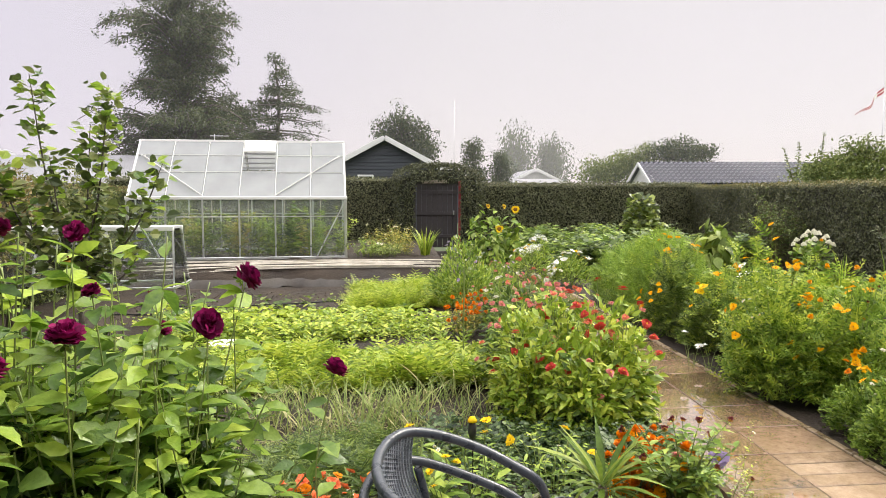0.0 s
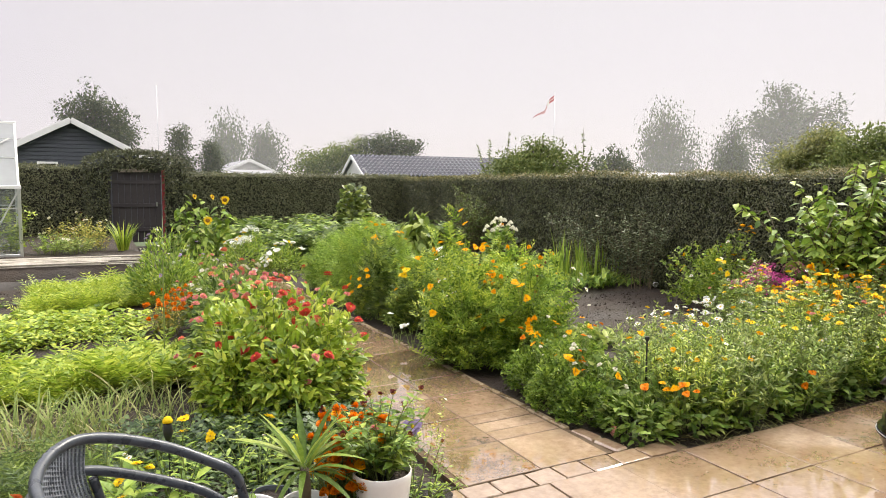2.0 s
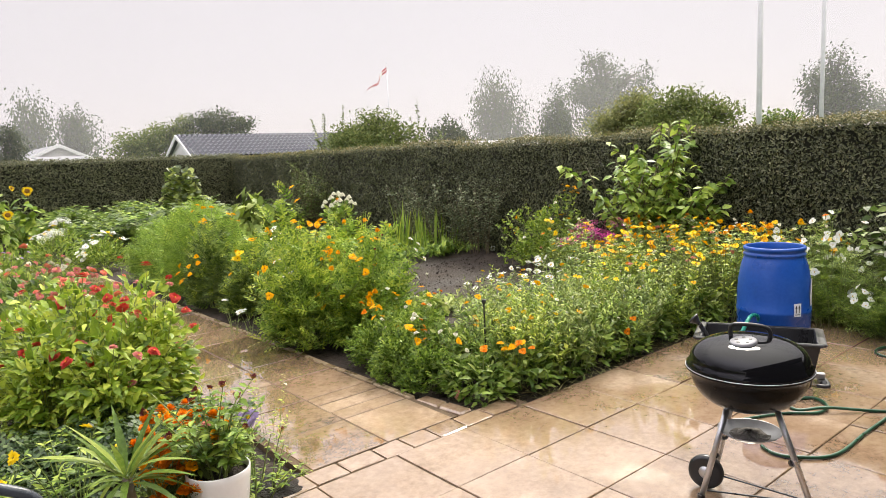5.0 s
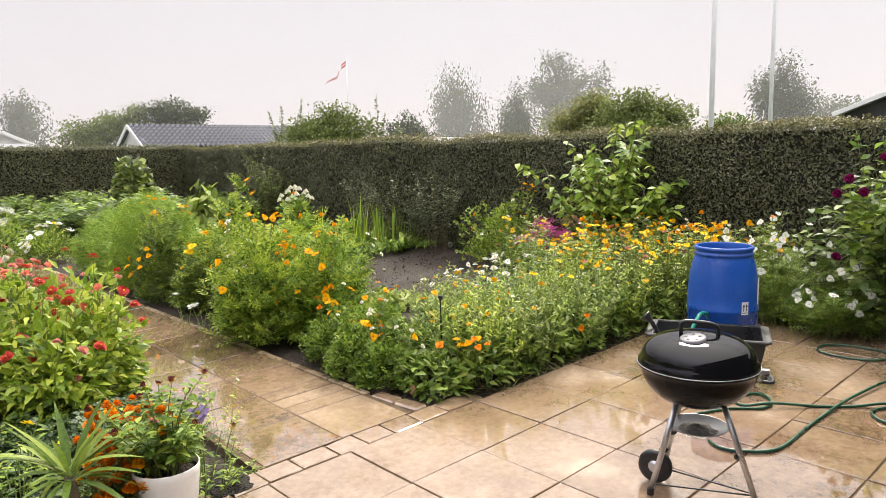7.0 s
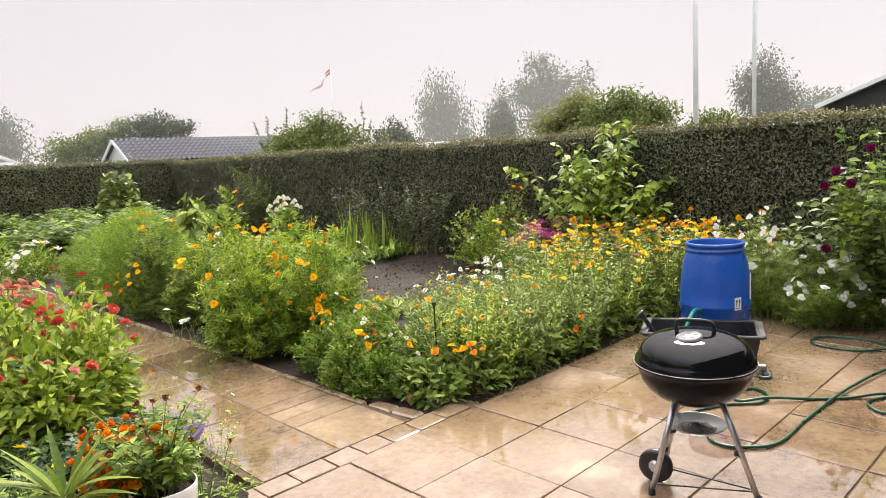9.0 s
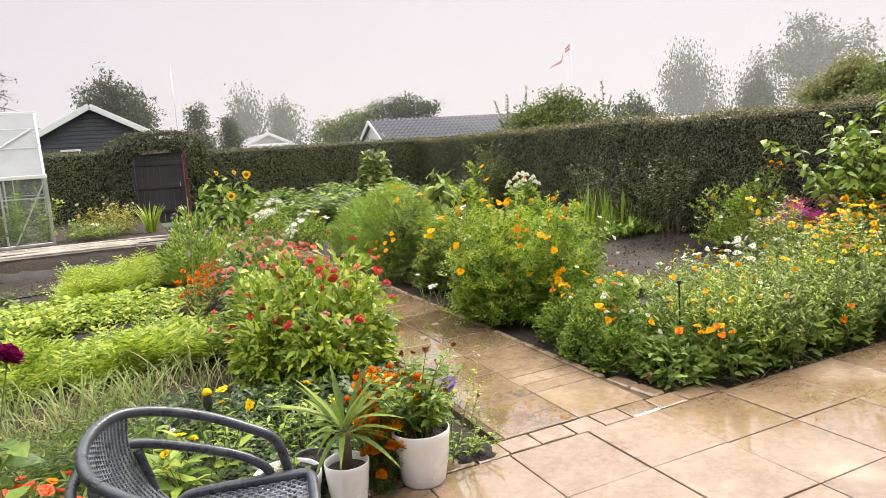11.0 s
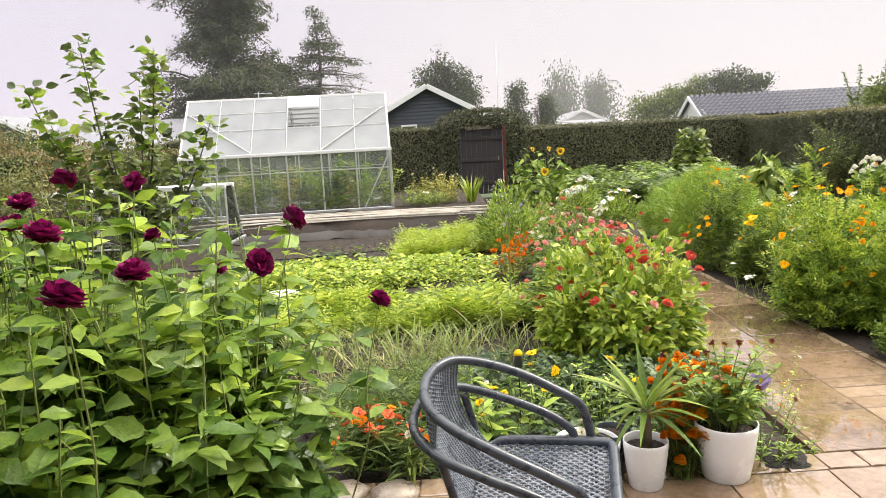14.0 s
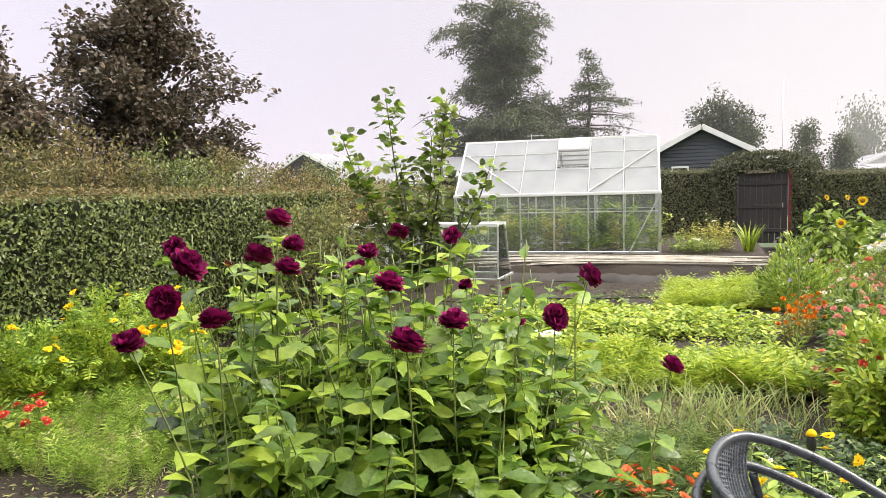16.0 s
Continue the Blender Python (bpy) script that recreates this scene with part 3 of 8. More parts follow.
def herb(rng, n, base_r, height, spread, tmpl, leaf, per, bare=0.12, lift=0.35, stem=0.004, wob=0.12, dens=1.0, oval=1.0, side=0, shrink=0.45, face=0.3):
    """Shoots from a patch of ground with leaves along them. Returns leaves, stems and the tips."""
    lb, sb, tips = Buf(), Buf(), []
    for i in range(n):
        r, a = np.sqrt(rng.random()), rng.random() * 2 * np.pi
        b0 = np.array((r * np.cos(a) * base_r, r * np.sin(a) * base_r * oval, 0))
        h = rng.uniform(*height) * (1 - 0.28 * r ** 2)
        out = np.array((np.cos(a), np.sin(a) * oval, 0)) * r * spread
        tip = b0 + out + (rng.normal() * wob * h, rng.normal() * wob * h, h)
        mid = b0 + 0.3 * out + np.array((0, 0, 0.55 * h)) + rng.normal(size=3) * 0.04 * h
        t = np.linspace(0, 1, 6)[:, None]
        line = (1 - t) ** 2 * b0 + 2 * t * (1 - t) * mid + t ** 2 * tip
        tube(sb, line, np.linspace(stem, stem * 0.5, 6), 4)
        k = max(2, int(per * rng.uniform(0.75, 1.25)))
        u = bare + (1 - bare) * np.sort(rng.random(k)) ** 0.85
        u = u[:, None]
        p = (1 - u) ** 2 * b0 + 2 * u * (1 - u) * mid + u ** 2 * tip
        ang = np.arange(k) * 2.4 + rng.random() * 6 + rng.normal(size=k) * 0.3
        ax = np.stack([np.cos(ang), np.sin(ang), np.full(k, lift) + rng.normal(size=k) * 0.25], 1)
        up = np.stack([rng.normal(size=k) * face, rng.normal(size=k) * face, np.ones(k)], 1)
        sz = leaf * rng.uniform(0.6, 1.2, k) * (1.05 - shrink * u[:, 0])
        lay(lb, tmpl, p, ax, up, sz)
        tips.append((tip, tip - mid))
        if side:
            for _ in range(side):
                w = rng.uniform(0.35, 0.8)
                q = (1 - w) ** 2 * b0 + 2 * w * (1 - w) * mid + w ** 2 * tip
                an = rng.random() * 6.28
                e = q + np.array((np.cos(an), np.sin(an), 1.1)) * h * rng.uniform(0.12, 0.25)
                tube(sb, [q, (q + e) / 2 + (0, 0, 0.01), e], [stem * 0.6, stem * 0.5, stem * 0.35], 3)
                kk = max(2, k // 3)
                uu = rng.random(kk)[:, None]
                an2 = np.arange(kk) * 2.4 + rng.random() * 6
                lay(lb, tmpl, q + uu * (e - q), np.stack([np.cos(an2), np.sin(an2), np.full(kk, lift)], 1), np.tile((0, 0, 1.0), (kk, 1)) + rng.normal(size=(kk, 3)) * 0.25, leaf * rng.uniform(0.5, 0.95, kk))
                tips.append((e, e - q))
    return lb, sb, tips


# ---- flower heads, facing +z ----
def rings(spec, tmpl, slot=0, b=None):
    """Rings of petals: (count, length, rise in degrees, height, start radius)."""
    b = b or Buf()
    for j, (n, ln, rise, h, r0) in enumerate(spec):
        a = np.linspace(0, 2 * np.pi, n, endpoint=False) + 0.37 * j
        c, s = np.cos(a), np.sin(a)
        e = np.radians(rise)
        ax = np.stack([c * np.cos(e), s * np.cos(e), np.full(n, np.sin(e))], 1)
        up = np.stack([-c * np.sin(e), -s * np.sin(e), np.full(n, np.cos(e))], 1)
        lay(b, tmpl, np.stack([c * r0, s * r0, np.full(n, h)], 1), ax, up, np.full(n, ln) * (0.92 + 0.16 * np.sin(a * 3 + j)), slot)
    return b


def dome(b, r, h, z0, slot, steps=10):
    prof = [(r, 0), (r * 0.85, h * 0.55), (r * 0.45, h * 0.9), (0.001, h)]
    d = lathe([(p, q + z0) for p, q in prof], steps)
    b.add(d.v[0], d.f[0], slot)


T_PETAL = (np.array([(0, 0, 0), (0.24, 0.5, 0.06), (0.2, 0.86, 0.05), (0, 1, 0.02), (-0.2, 0.86, 0.05), (-0.24, 0.5, 0.06)]), fan([(0, 1, 2), (0, 2, 3), (0, 3, 4), (0, 4, 5)]))
T_WIDE = (np.array([(0, 0, 0), (0.38, 0.6, 0.05), (0.3, 0.95, 0.0), (0, 0.9, 0.03), (-0.3, 0.95, 0.0), (-0.38, 0.6, 0.05)]), fan([(0, 1, 2), (0, 2, 3), (0, 3, 4), (0, 4, 5)]))
T_CUP = (np.array([(0, 0, 0), (0.36, 0.4, 0.12), (0.38, 0.8, 0.26), (0, 1, 0.26), (-0.38, 0.8, 0.26), (-0.36, 0.4, 0.12), (0, 0.5, 0.0)]), fan([(0, 1, 6), (1, 2, 6), (2, 3, 6), (3, 4, 6), (4, 5, 6), (5, 0, 6)]))

HEADS = {}


def head(kind, mats, build):
    HEADS[kind] = build().mesh("flower_" + kind, mats, True)


def h_dahlia():
    rng = np.random.default_rng(14)
    b = Buf()
    n = 96
    k = np.arange(n) + 0.5
    z = 1 - 1.62 * k / n
    an = k * 2.39996
    s = np.sqrt(np.maximum(0, 1 - z * z))
    d = np.stack([s * np.cos(an), s * np.sin(an), z * 0.62], 1) + rng.normal(size=(n, 3)) * 0.18
    up = np.array((0, 0, 1.0)) - d * 0.25 + rng.normal(size=(n, 3)) * 0.15
    up[z > 0.55] += d[z > 0.55] * 0.2 + rng.normal(size=(int((z > 0.55).sum()), 3)) * 0.7
    lay(b, T_CUP, d * 0.012, d, up, 0.035 * rng.uniform(0.7, 1.25, n))
    core = lathe([(0.022 * np.cos(t), 0.02 * np.sin(t)) for t in np.linspace(-1.5, 1.56, 8)], 12)
    b.add(core.v[0], core.f[0], 0)
    rings([(8, 0.03, -35, -0.022, 0.004)], T_PETAL, 1, b)
    return b


def h_zinnia():
    b = rings([(13, 0.033, -6, 0.0, 0.004), (12, 0.028, 14, 0.004, 0.004), (9, 0.021, 34, 0.007, 0.003)], T_PETAL)
    dome(b, 0.005, 0.006, 0.008, 1)
    return b


def h_pompom():
    b = Buf()
    for j, rise in enumerate((-25, 0, 25, 50, 72)):
        rings([((14, 14, 11, 8, 5)[j], 0.026 - 0.002 * j, rise, 0.003 * j, 0.003)], T_CUP, 0, b)
    return b


def h_daisy(n=11, ln=0.034, rise=4, r=0.0055, tm=None):
    b = rings([(n, ln, rise, 0, 0.004), (max(5, n - 3), ln * 0.7, rise + 22, 0.003, 0.003)], tm or T_PETAL)
    dome(b, r, r * 0.9, 0.0, 1)
    return b


def h_sunflower():
    b = rings([(22, 0.085, 6, 0, 0.05), (20, 0.075, 20, 0.006, 0.05)], T_LANCE)
    dome(b, 0.062, 0.025, 0.0, 1, 16)
    return b


def h_panicle():
    b = Buf()
    rng = np.random.default_rng(5)
    for i in range(60):
        t = i / 60
        r = 0.075 * (1 - t * t * 0.9)
        a = i * 2.4
        c = np.array((r * np.cos(a), r * np.sin(a), 0.09 * t))
        d = np.array((np.cos(a), np.sin(a), 0.5 + t))
        u, w = frame_of(d)
        lay(b, T_WIDE, np.tile(c, (4, 1)), np.stack([u, w, -u, -w]), np.tile(d, (4, 1)), 0.022 * rng.uniform(0.8, 1.2))
    return b


def h_umbel():
    b = Buf()
    rng = np.random.default_rng(6)
    for i in range(26):
        a, r = i * 2.4, 0.011 * np.sqrt(i)
        rings([(5, 0.008, 20, 0, 0.001)], T_PETAL, 0, b)
        b.v[-1] += np.array((r * np.cos(a), r * np.sin(a), 0.012 - r * r * 3), np.float32)
    return b


head("maroon_dahlia", [P_MAROON, LEAF_BROAD], h_dahlia)
head("red_zinnia", [P_RED, CENTRE_Y], h_zinnia)
head("coral_zinnia", [P_ZINNIA, CENTRE_Y], h_zinnia)
head("pink_zinnia", [P_PINK, CENTRE_Y], h_zinnia)
head("faded_zinnia", [P_CREAM, CENTRE], h_zinnia)
head("orange_marigold", [P_ORANGE, CENTRE_Y], h_pompom)
head("amber_marigold", [P_AMBER, CENTRE_Y], h_pompom)
head("yellow_daisy", [P_YELLOW, CENTRE], h_daisy)
head("amber_daisy", [P_AMBER, CENTRE], h_daisy)
head("orange_daisy", [P_ORANGE, CENTRE], lambda: h_daisy(14, 0.03, 8))
head("red_gazania", [P_CORAL, CENTRE], lambda: h_daisy(13, 0.036, 16))
head("white_cosmos", [P_WHITE, CENTRE_Y], lambda: h_daisy(8, 0.044, 8, 0.008, T_WIDE))
head("white_daisy", [P_WHITE, CENTRE_Y], lambda: h_daisy(12, 0.018, 5, 0.007))
head("lilac_daisy", [P_LILAC, CENTRE_Y], lambda: h_daisy(16, 0.03, 5, 0.009))
head("magenta_phlox", [P_MAGENTA, P_MAGENTA], h_umbel)
head("seedhead", [P_DARK, CENTRE], lambda: h_daisy(10, 0.018, 48, 0.010))
head("sunflower", [P_YELLOW, CENTRE], h_sunflower)
head("hydrangea", [P_CREAM, P_CREAM], h_panicle)
head("white_umbel", [P_WHITE, P_WHITE], h_umbel)


def bloom(e, kind, p, d, size=1.0, tilt=0.5, rng=None):
    """Sets one flower head on a plant."""
    d = np.asarray(d, float) / (np.linalg.norm(d) + 1e-9) + (0, 0, 0.6)
    if rng is not None:
        d = d + rng.normal(size=3) * tilt
    q = Vector(d).to_track_quat("Z", "Y")
    spin = Euler((0, 0, 0 if rng is None else rng.random() * 6.28)).to_quaternion()
    o = new("flower", HEADS[kind])
    o.parent = e
    o.matrix_basis = Matrix.LocRotScale(Vector(p), q @ spin, Vector((size, size, size)))
    return o


K_SLOPE = 0.02


def gz(x):
    """The ground falls gently to the west."""
    return K_SLOPE * (min(max(x, -2.0), 9.0) - 1.5)


def gzs(x):
    return K_SLOPE * (np.clip(x, -2.0, 9.0) - 1.5)


def plant(name, label, category, x, y, rng, n, base_r, height, spread, tmpl, leaf, per, mat, flowers=(), stem_mat=None, z=None, group="", turn=0, facing=None, **kw):
    """One plant: foliage and stems, with its flower heads. flowers: (kind, how many, size)."""
    e = thing(name, label, category, (x, y, gz(x) if z is None else z), turn, group)
    lb, sb, tips = herb(rng, n, base_r, height, spread, tmpl, leaf, per, **kw)
    hang("foliage", lb.mesh("foliage", mat, True), e)["kind"] = "stuff"
    hang("stem", sb.mesh("stem", stem_mat or STEM_GREEN), e)["kind"] = "stuff"
    tips.sort(key=lambda q: -q[0][2])
    k = 0
    for kind, count, size in flowers:
        for _ in range(count):
            if not tips:
                break
            t = tips.pop(int(rng.random() ** 1.5 * len(tips) * 0.85))
            bloom(e, kind, t[0], t[1] if facing is None else facing, size * rng.uniform(0.8, 1.15), rng=rng)
    return e


def mound(name, label, category, x, y, rng, rx, ry, h, tmpl, leaf, n, mat, flowers=(), tip_mat=None, tip=0.3, lump=0.2, lift=0.35, group="", stems=26, z=None, skirt=0.3, stem_mat=None, face=0.4, turn=0, poke=0.06):
    """A rounded bushy plant: leaves in lumps over a dome, dark inside, on stems from its foot. flowers: (kind, how many, size, clusters)."""
    e = thing(name, label, category, (x, y, gz(x) if z is None else z), turn, group)
    W, F = rng.normal(size=(5, 3)) * 3.2, rng.random(5) * 6.28
    lumps = lambda d: np.sin(d @ W.T + F).mean(1)

    def shell(d, k):
        k = k * (1 + lump * 1.6 * lumps(d))
        return np.stack([d[:, 0] * rx * k, d[:, 1] * ry * k, h * np.clip(np.maximum(d[:, 2], 0.0) ** 0.72 * k, 0.03, None)], 1)

    d = scatter_dirs(rng, n)
    d[:, 2] = np.abs(d[:, 2])
    k = 0.5 + 0.5 * rng.random(n) ** 0.6
    P = shell(d, k)
    m = int(n * skirt)
    a = rng.random(m) * 6.28
    q = rng.uniform(0.7, 1.0, m)
    P[:m] = np.stack([np.cos(a) * rx * q, np.sin(a) * ry * q, h * rng.uniform(0.05, 0.5, m)], 1)
    d[:m] = np.stack([np.cos(a), np.sin(a), np.full(m, 0.1)], 1)
    ax = d * (1, 1, 0.7) + (0, 0, lift) + rng.normal(size=(n, 3)) * 0.42
    up = d * 0.35 + (0, 0, 1.0) + rng.normal(size=(n, 3)) * face
    size = leaf * rng.uniform(0.6, 1.25, n)
    P = P - ax / (np.linalg.norm(ax, axis=1, keepdims=True) + 1e-9) * size[:, None] * 0.5
    P[:, 2] = np.maximum(P[:, 2], 0.01)
    young = (rng.random(n) < tip) & (k > 0.86) if tip_mat else np.zeros(n, bool)
    lb = Buf()
    lay(lb, tmpl, P[~young], ax[~young], up[~young], size[~young], 0)
    if young.any():
        lay(lb, tmpl, P[young], ax[young], up[young], size[young] * 0.9, 1)
    hang("foliage", lb.mesh("foliage", [mat] + ([tip_mat] if tip_mat else []), True), e)["kind"] = "stuff"
    sb = Buf()
    thick = max(0.0025, h * 0.0045)
    for _ in range(stems):
        dd = scatter_dirs(rng, 1)
        dd[:, 2] = np.abs(dd[:, 2]) + 0.3
        dd /= np.linalg.norm(dd)
        t = shell(dd, np.array([0.85]))[0]
        b0 = np.array((t[0] * 0.3, t[1] * 0.3, -0.02))
        tube(sb, [b0, (b0 + t) * 0.5 + (0, 0, 0.06 * h), t], [thick, thick * 0.8, thick * 0.5], 4)
    heads = []
    for kind, count, fs, groups in flowers:
        mids = scatter_dirs(rng, max(groups, 1))
        mids[:, 2] = np.abs(mids[:, 2]) * 0.9 + 0.25
        mids[:, 1] = np.where(rng.random(len(mids)) < 0.6, -np.abs(mids[:, 1]), mids[:, 1])
        for j in range(count):
            dd = mids[j % groups] + rng.normal(size=3) * 0.13 if groups else scatter_dirs(rng, 1)[0] + (0, -0.15, 0.95)
            dd[2] = abs(dd[2]) + 0.05
            dd = dd / np.linalg.norm(dd)
            t = shell(dd[None], np.array([0.92]))[0]
            tip_p = t + dd * (poke * 0.5 + rng.random() * poke) + (0, 0, 0.02 + poke * 0.6)
            tube(sb, [t * 0.8, t, tip_p], [thick * 0.7, thick * 0.6, thick * 0.45], 4)
            heads.append((kind, tip_p, dd, fs * rng.uniform(0.8, 1.2)))
    hang("stem", sb.mesh("stem", stem_mat or STEM_GREEN), e)["kind"] = "stuff"
    for kind, tp, dd, fs in heads:
        bloom(e, kind, tp, dd, fs, 0.45, rng)
    return e


# ---- ground, bank and hedges ----
def axis_steps(lo, hi, step, far):
    mid = list(np.arange(lo, hi + 1e-6, step))
    return np.array([-far, -far / 4, lo - 22, lo - 8, *mid, hi + 8, hi + 22, far / 4, far])


def build_ground():
    xs, ys = axis_steps(-9, 10, 0.2, 900), axis_steps(-6, 22, 0.2, 900)
    X, Y = np.meshgrid(xs, ys, indexing="ij")
    rng = np.random.default_rng(3)
    Z = gzs(X) - 0.035 + rng.normal(size=X.shape) * 0.008 * ((X > -8) & (X < 9) & (Y > 3.2) & (Y < 21))
    paved = (X > -0.9) & (X < 7) & (Y < 3.05)
    path = (X > 1.95) & (X < 2.85) & (Y >= 2.9) & (Y < 13)
    Z = np.where(paved | path, gzs(X) - 0.06, Z)
    nx, ny = X.shape
    i, j = np.meshgrid(np.arange(nx - 1), np.arange(ny - 1), indexing="ij")
    p = (i * ny + j).ravel()
    b = Buf()
    b.add(np.stack([X, Y, Z], -1).reshape(-1, 3), np.concatenate([np.stack([p, p + ny, p + ny + 1], 1), np.stack([p, p + ny + 1, p + 1], 1)]))
    cx, cy = X[:-1, :-1].ravel(), Y[:-1, :-1].ravel()
    outside = ((cx < -8) | (cx > 9.4) | (cy > 21)).astype(np.int32)
    b.m = [np.concatenate([outside, outside])]
    g = hang("ground", b.mesh("ground", [SOIL, GRASS], True))
    tagged(g, "dark wet garden soil with grass beyond the hedges", "ground", kind="structure")


build_ground()


def build_clods():
    """Crumbs and small stones on the bare soil."""
    rng = np.random.default_rng(8)
    b = Buf()
    v0 = np.array([(1, 0, 0), (-0.5, 0.87, 0), (-0.5, -0.87, 0), (0.1, 0.1, 0.9), (0, 0, -0.5)])
    f0 = np.array([(0, 1, 3), (1, 2, 3), (2, 0, 3), (1, 0, 4), (2, 1, 4), (0, 2, 4)])
    areas = [((-4.5, 0.4), (9.8, 13.0), 1500), ((5.3, 8.2), (5.6, 8.0), 1400), ((-2.2, -0.3), (3.1, 5.2), 500), ((2.97, 3.4), (3.2, 6.5), 250), ((-5.5, -2.2), (2.0, 6.0), 500)]
    for (x0, x1), (y0, y1), n in areas:
        P = np.stack([rng.uniform(x0, x1, n), rng.uniform(y0, y1, n)], 1)
        S = rng.gamma(2.0, 0.0035, n) + 0.003
        a = rng.random(n) * 6.28
        ca, sa = np.cos(a), np.sin(a)
        q = v0[None] * S[:, None, None] * rng.uniform(0.6, 1.3, (n, 5, 3))
        v = np.stack([q[..., 0] * ca[:, None] - q[..., 1] * sa[:, None] + P[:, :1], q[..., 0] * sa[:, None] + q[..., 1] * ca[:, None] + P[:, 1:], q[..., 2] + gzs(P[:, :1]) - np.where(P[:, 1:] > 3.12, 0.033, 0.0)], -1)
        b.add(v.reshape(-1, 3), (f0[None] + (np.arange(n) * 5)[:, None, None]).reshape(-1, 3))
    o = hang("soil_clods", b.mesh("soil_clods", SOIL))
    tagged(o, "loose crumbs of dark wet soil lying on the beds", "soil", kind="stuff")


build_clods()


def build_bank():
    """The low terrace on which the greenhouse stands."""
    xs, rng = np.arange(-7.2, 0.86, 0.12), np.random.default_rng(4)
    b = Buf()
    rows = [(13.32, -0.1), (13.4, 0.05), (13.62, 0.20), (13.9, 0.29), (14.2, 0.32), (14.5, 0.33), (20.6, 0.34)]
    v = [[(x, y + rng.normal() * 0.015 + 0.05 * np.sin(x * 2.2) + 0.03 * np.sin(x * 5.1), z + rng.normal() * 0.014) for y, z in rows] for x in xs]
    v.append([(0.95, y, -0.1) for y, z in rows])
    n, m = len(v), len(rows)
    tris = []
    for i in range(n - 1):
        for j in range(m - 1):
            p = i * m + j
            tris += [(p, p + m, p + m + 1), (p, p + m + 1, p + 1)]
    b.add(np.array(v).reshape(-1, 3), tris)
    b.m = [np.array([0 if (k // 2) % (m - 1) < 1 else 1 for k in range(len(tris))], np.int32)]
    tagged(hang("retaining_bank", b.mesh("retaining_bank", [BANK_MAT, SOIL], True)), "low sloping dark grey bank holding the raised soil before the greenhouse", "bank", kind="structure")


build_bank()


def hedge_box(b_body, b_leaf, rng, p0, p1, thick, z0, z1, leaf, dens, faces="fbtlr", top_slot=0, wave=0.05, top_dens=None):
    """A clipped hedge between two points on the ground: a core coloured as inner shade and a skin of leaves."""
    p0, p1 = np.array(p0, float), np.array(p1, float)
    d = p1 - p0
    ln = np.linalg.norm(d)
    d /= ln
    nrm = np.array((-d[1], d[0]))
    th, zt = thick / 2, z1 - 0.03
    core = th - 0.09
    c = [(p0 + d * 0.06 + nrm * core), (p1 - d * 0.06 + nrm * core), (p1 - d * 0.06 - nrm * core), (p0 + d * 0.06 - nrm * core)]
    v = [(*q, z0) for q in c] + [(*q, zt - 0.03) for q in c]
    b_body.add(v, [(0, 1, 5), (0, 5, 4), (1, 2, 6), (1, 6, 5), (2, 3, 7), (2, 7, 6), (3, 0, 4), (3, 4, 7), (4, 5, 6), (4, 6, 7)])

    def skin(n, make, normal, slot):
        s, t = rng.random(n), rng.random(n)
        P = make(s, t)
        w = np.array([noise.noise(Vector((q[0] * 1.6, q[1] * 1.6, q[2] * 2.2))) for q in P[:: max(1, n // 4000)]])
        w = np.repeat(w, max(1, n // 4000))[:n] if n > 4000 else w[:n]
        if len(w) < n:
            w = np.pad(w, (0, n - len(w)))
        wig = np.sin(P[:, 0] * 3.1 + P[:, 2] * 4.3) * np.sin(P[:, 1] * 2.7 - P[:, 2] * 3.1)
        P = P + normal * (wave * wig + rng.normal(size=n) * 0.03 - 0.02)[:, None]
        ax = np.cross(normal, rng.normal(size=(n, 3))) + normal * rng.uniform(0.0, 0.7, n)[:, None] + (0, 0, -0.25)
        up = normal + rng.normal(size=(n, 3)) * 0.45 + (0, 0, 0.45)
        lay(b_leaf, T_SIMPLE, P, ax, up, leaf * rng.uniform(0.65, 1.3, n), slot)

    h = z1 - z0
    n3 = np.array((*nrm, 0))
    d3 = np.array((*d, 0))
    base = np.array((*p0, z0))
    if "f" in faces:
        skin(int(ln * h * dens), lambda s, t: base + np.outer(s * ln, d3) + n3 * th + np.outer(t * h, (0, 0, 1)), n3, 0)
    if "b" in faces:
        skin(int(ln * h * dens), lambda s, t: base + np.outer(s * ln, d3) - n3 * th + np.outer(t * h, (0, 0, 1)), -n3, 0)
    if "t" in faces:
        skin(int(ln * thick * (top_dens or dens)), lambda s, t: base + np.outer(s * ln, d3) + np.outer((t * 2 - 1) * th, n3) + np.array((0, 0, h)), np.array((0, 0, 1.0)), top_slot)
        k = int(ln * 70)
        s, t = rng.random(k), rng.random(k)
        P = base + np.outer(s * ln, d3) + np.outer((t * 2 - 1) * th, n3) + np.array((0, 0, h))
        lay(b_leaf, T_SIMPLE, P + np.outer(rng.random(k) * 0.06, (0, 0, 1)), rng.normal(size=(k, 3)) * 0.5 + (0, 0, 1), rng.normal(size=(k, 3)) + (0, 0, 0.3), leaf * rng.uniform(0.7, 1.3, k), top_slot)
    if "l" in faces:
        skin(int(thick * h * dens), lambda s, t: base + np.outer((s * 2 - 1) * th, n3) + np.outer(t * h, (0, 0, 1)), -d3, 0)
    if "r" in faces:
        skin(int(thick * h * dens), lambda s, t: base + d3 * ln + np.outer((s * 2 - 1) * th, n3) + np.outer(t * h, (0, 0, 1)), d3, 0)


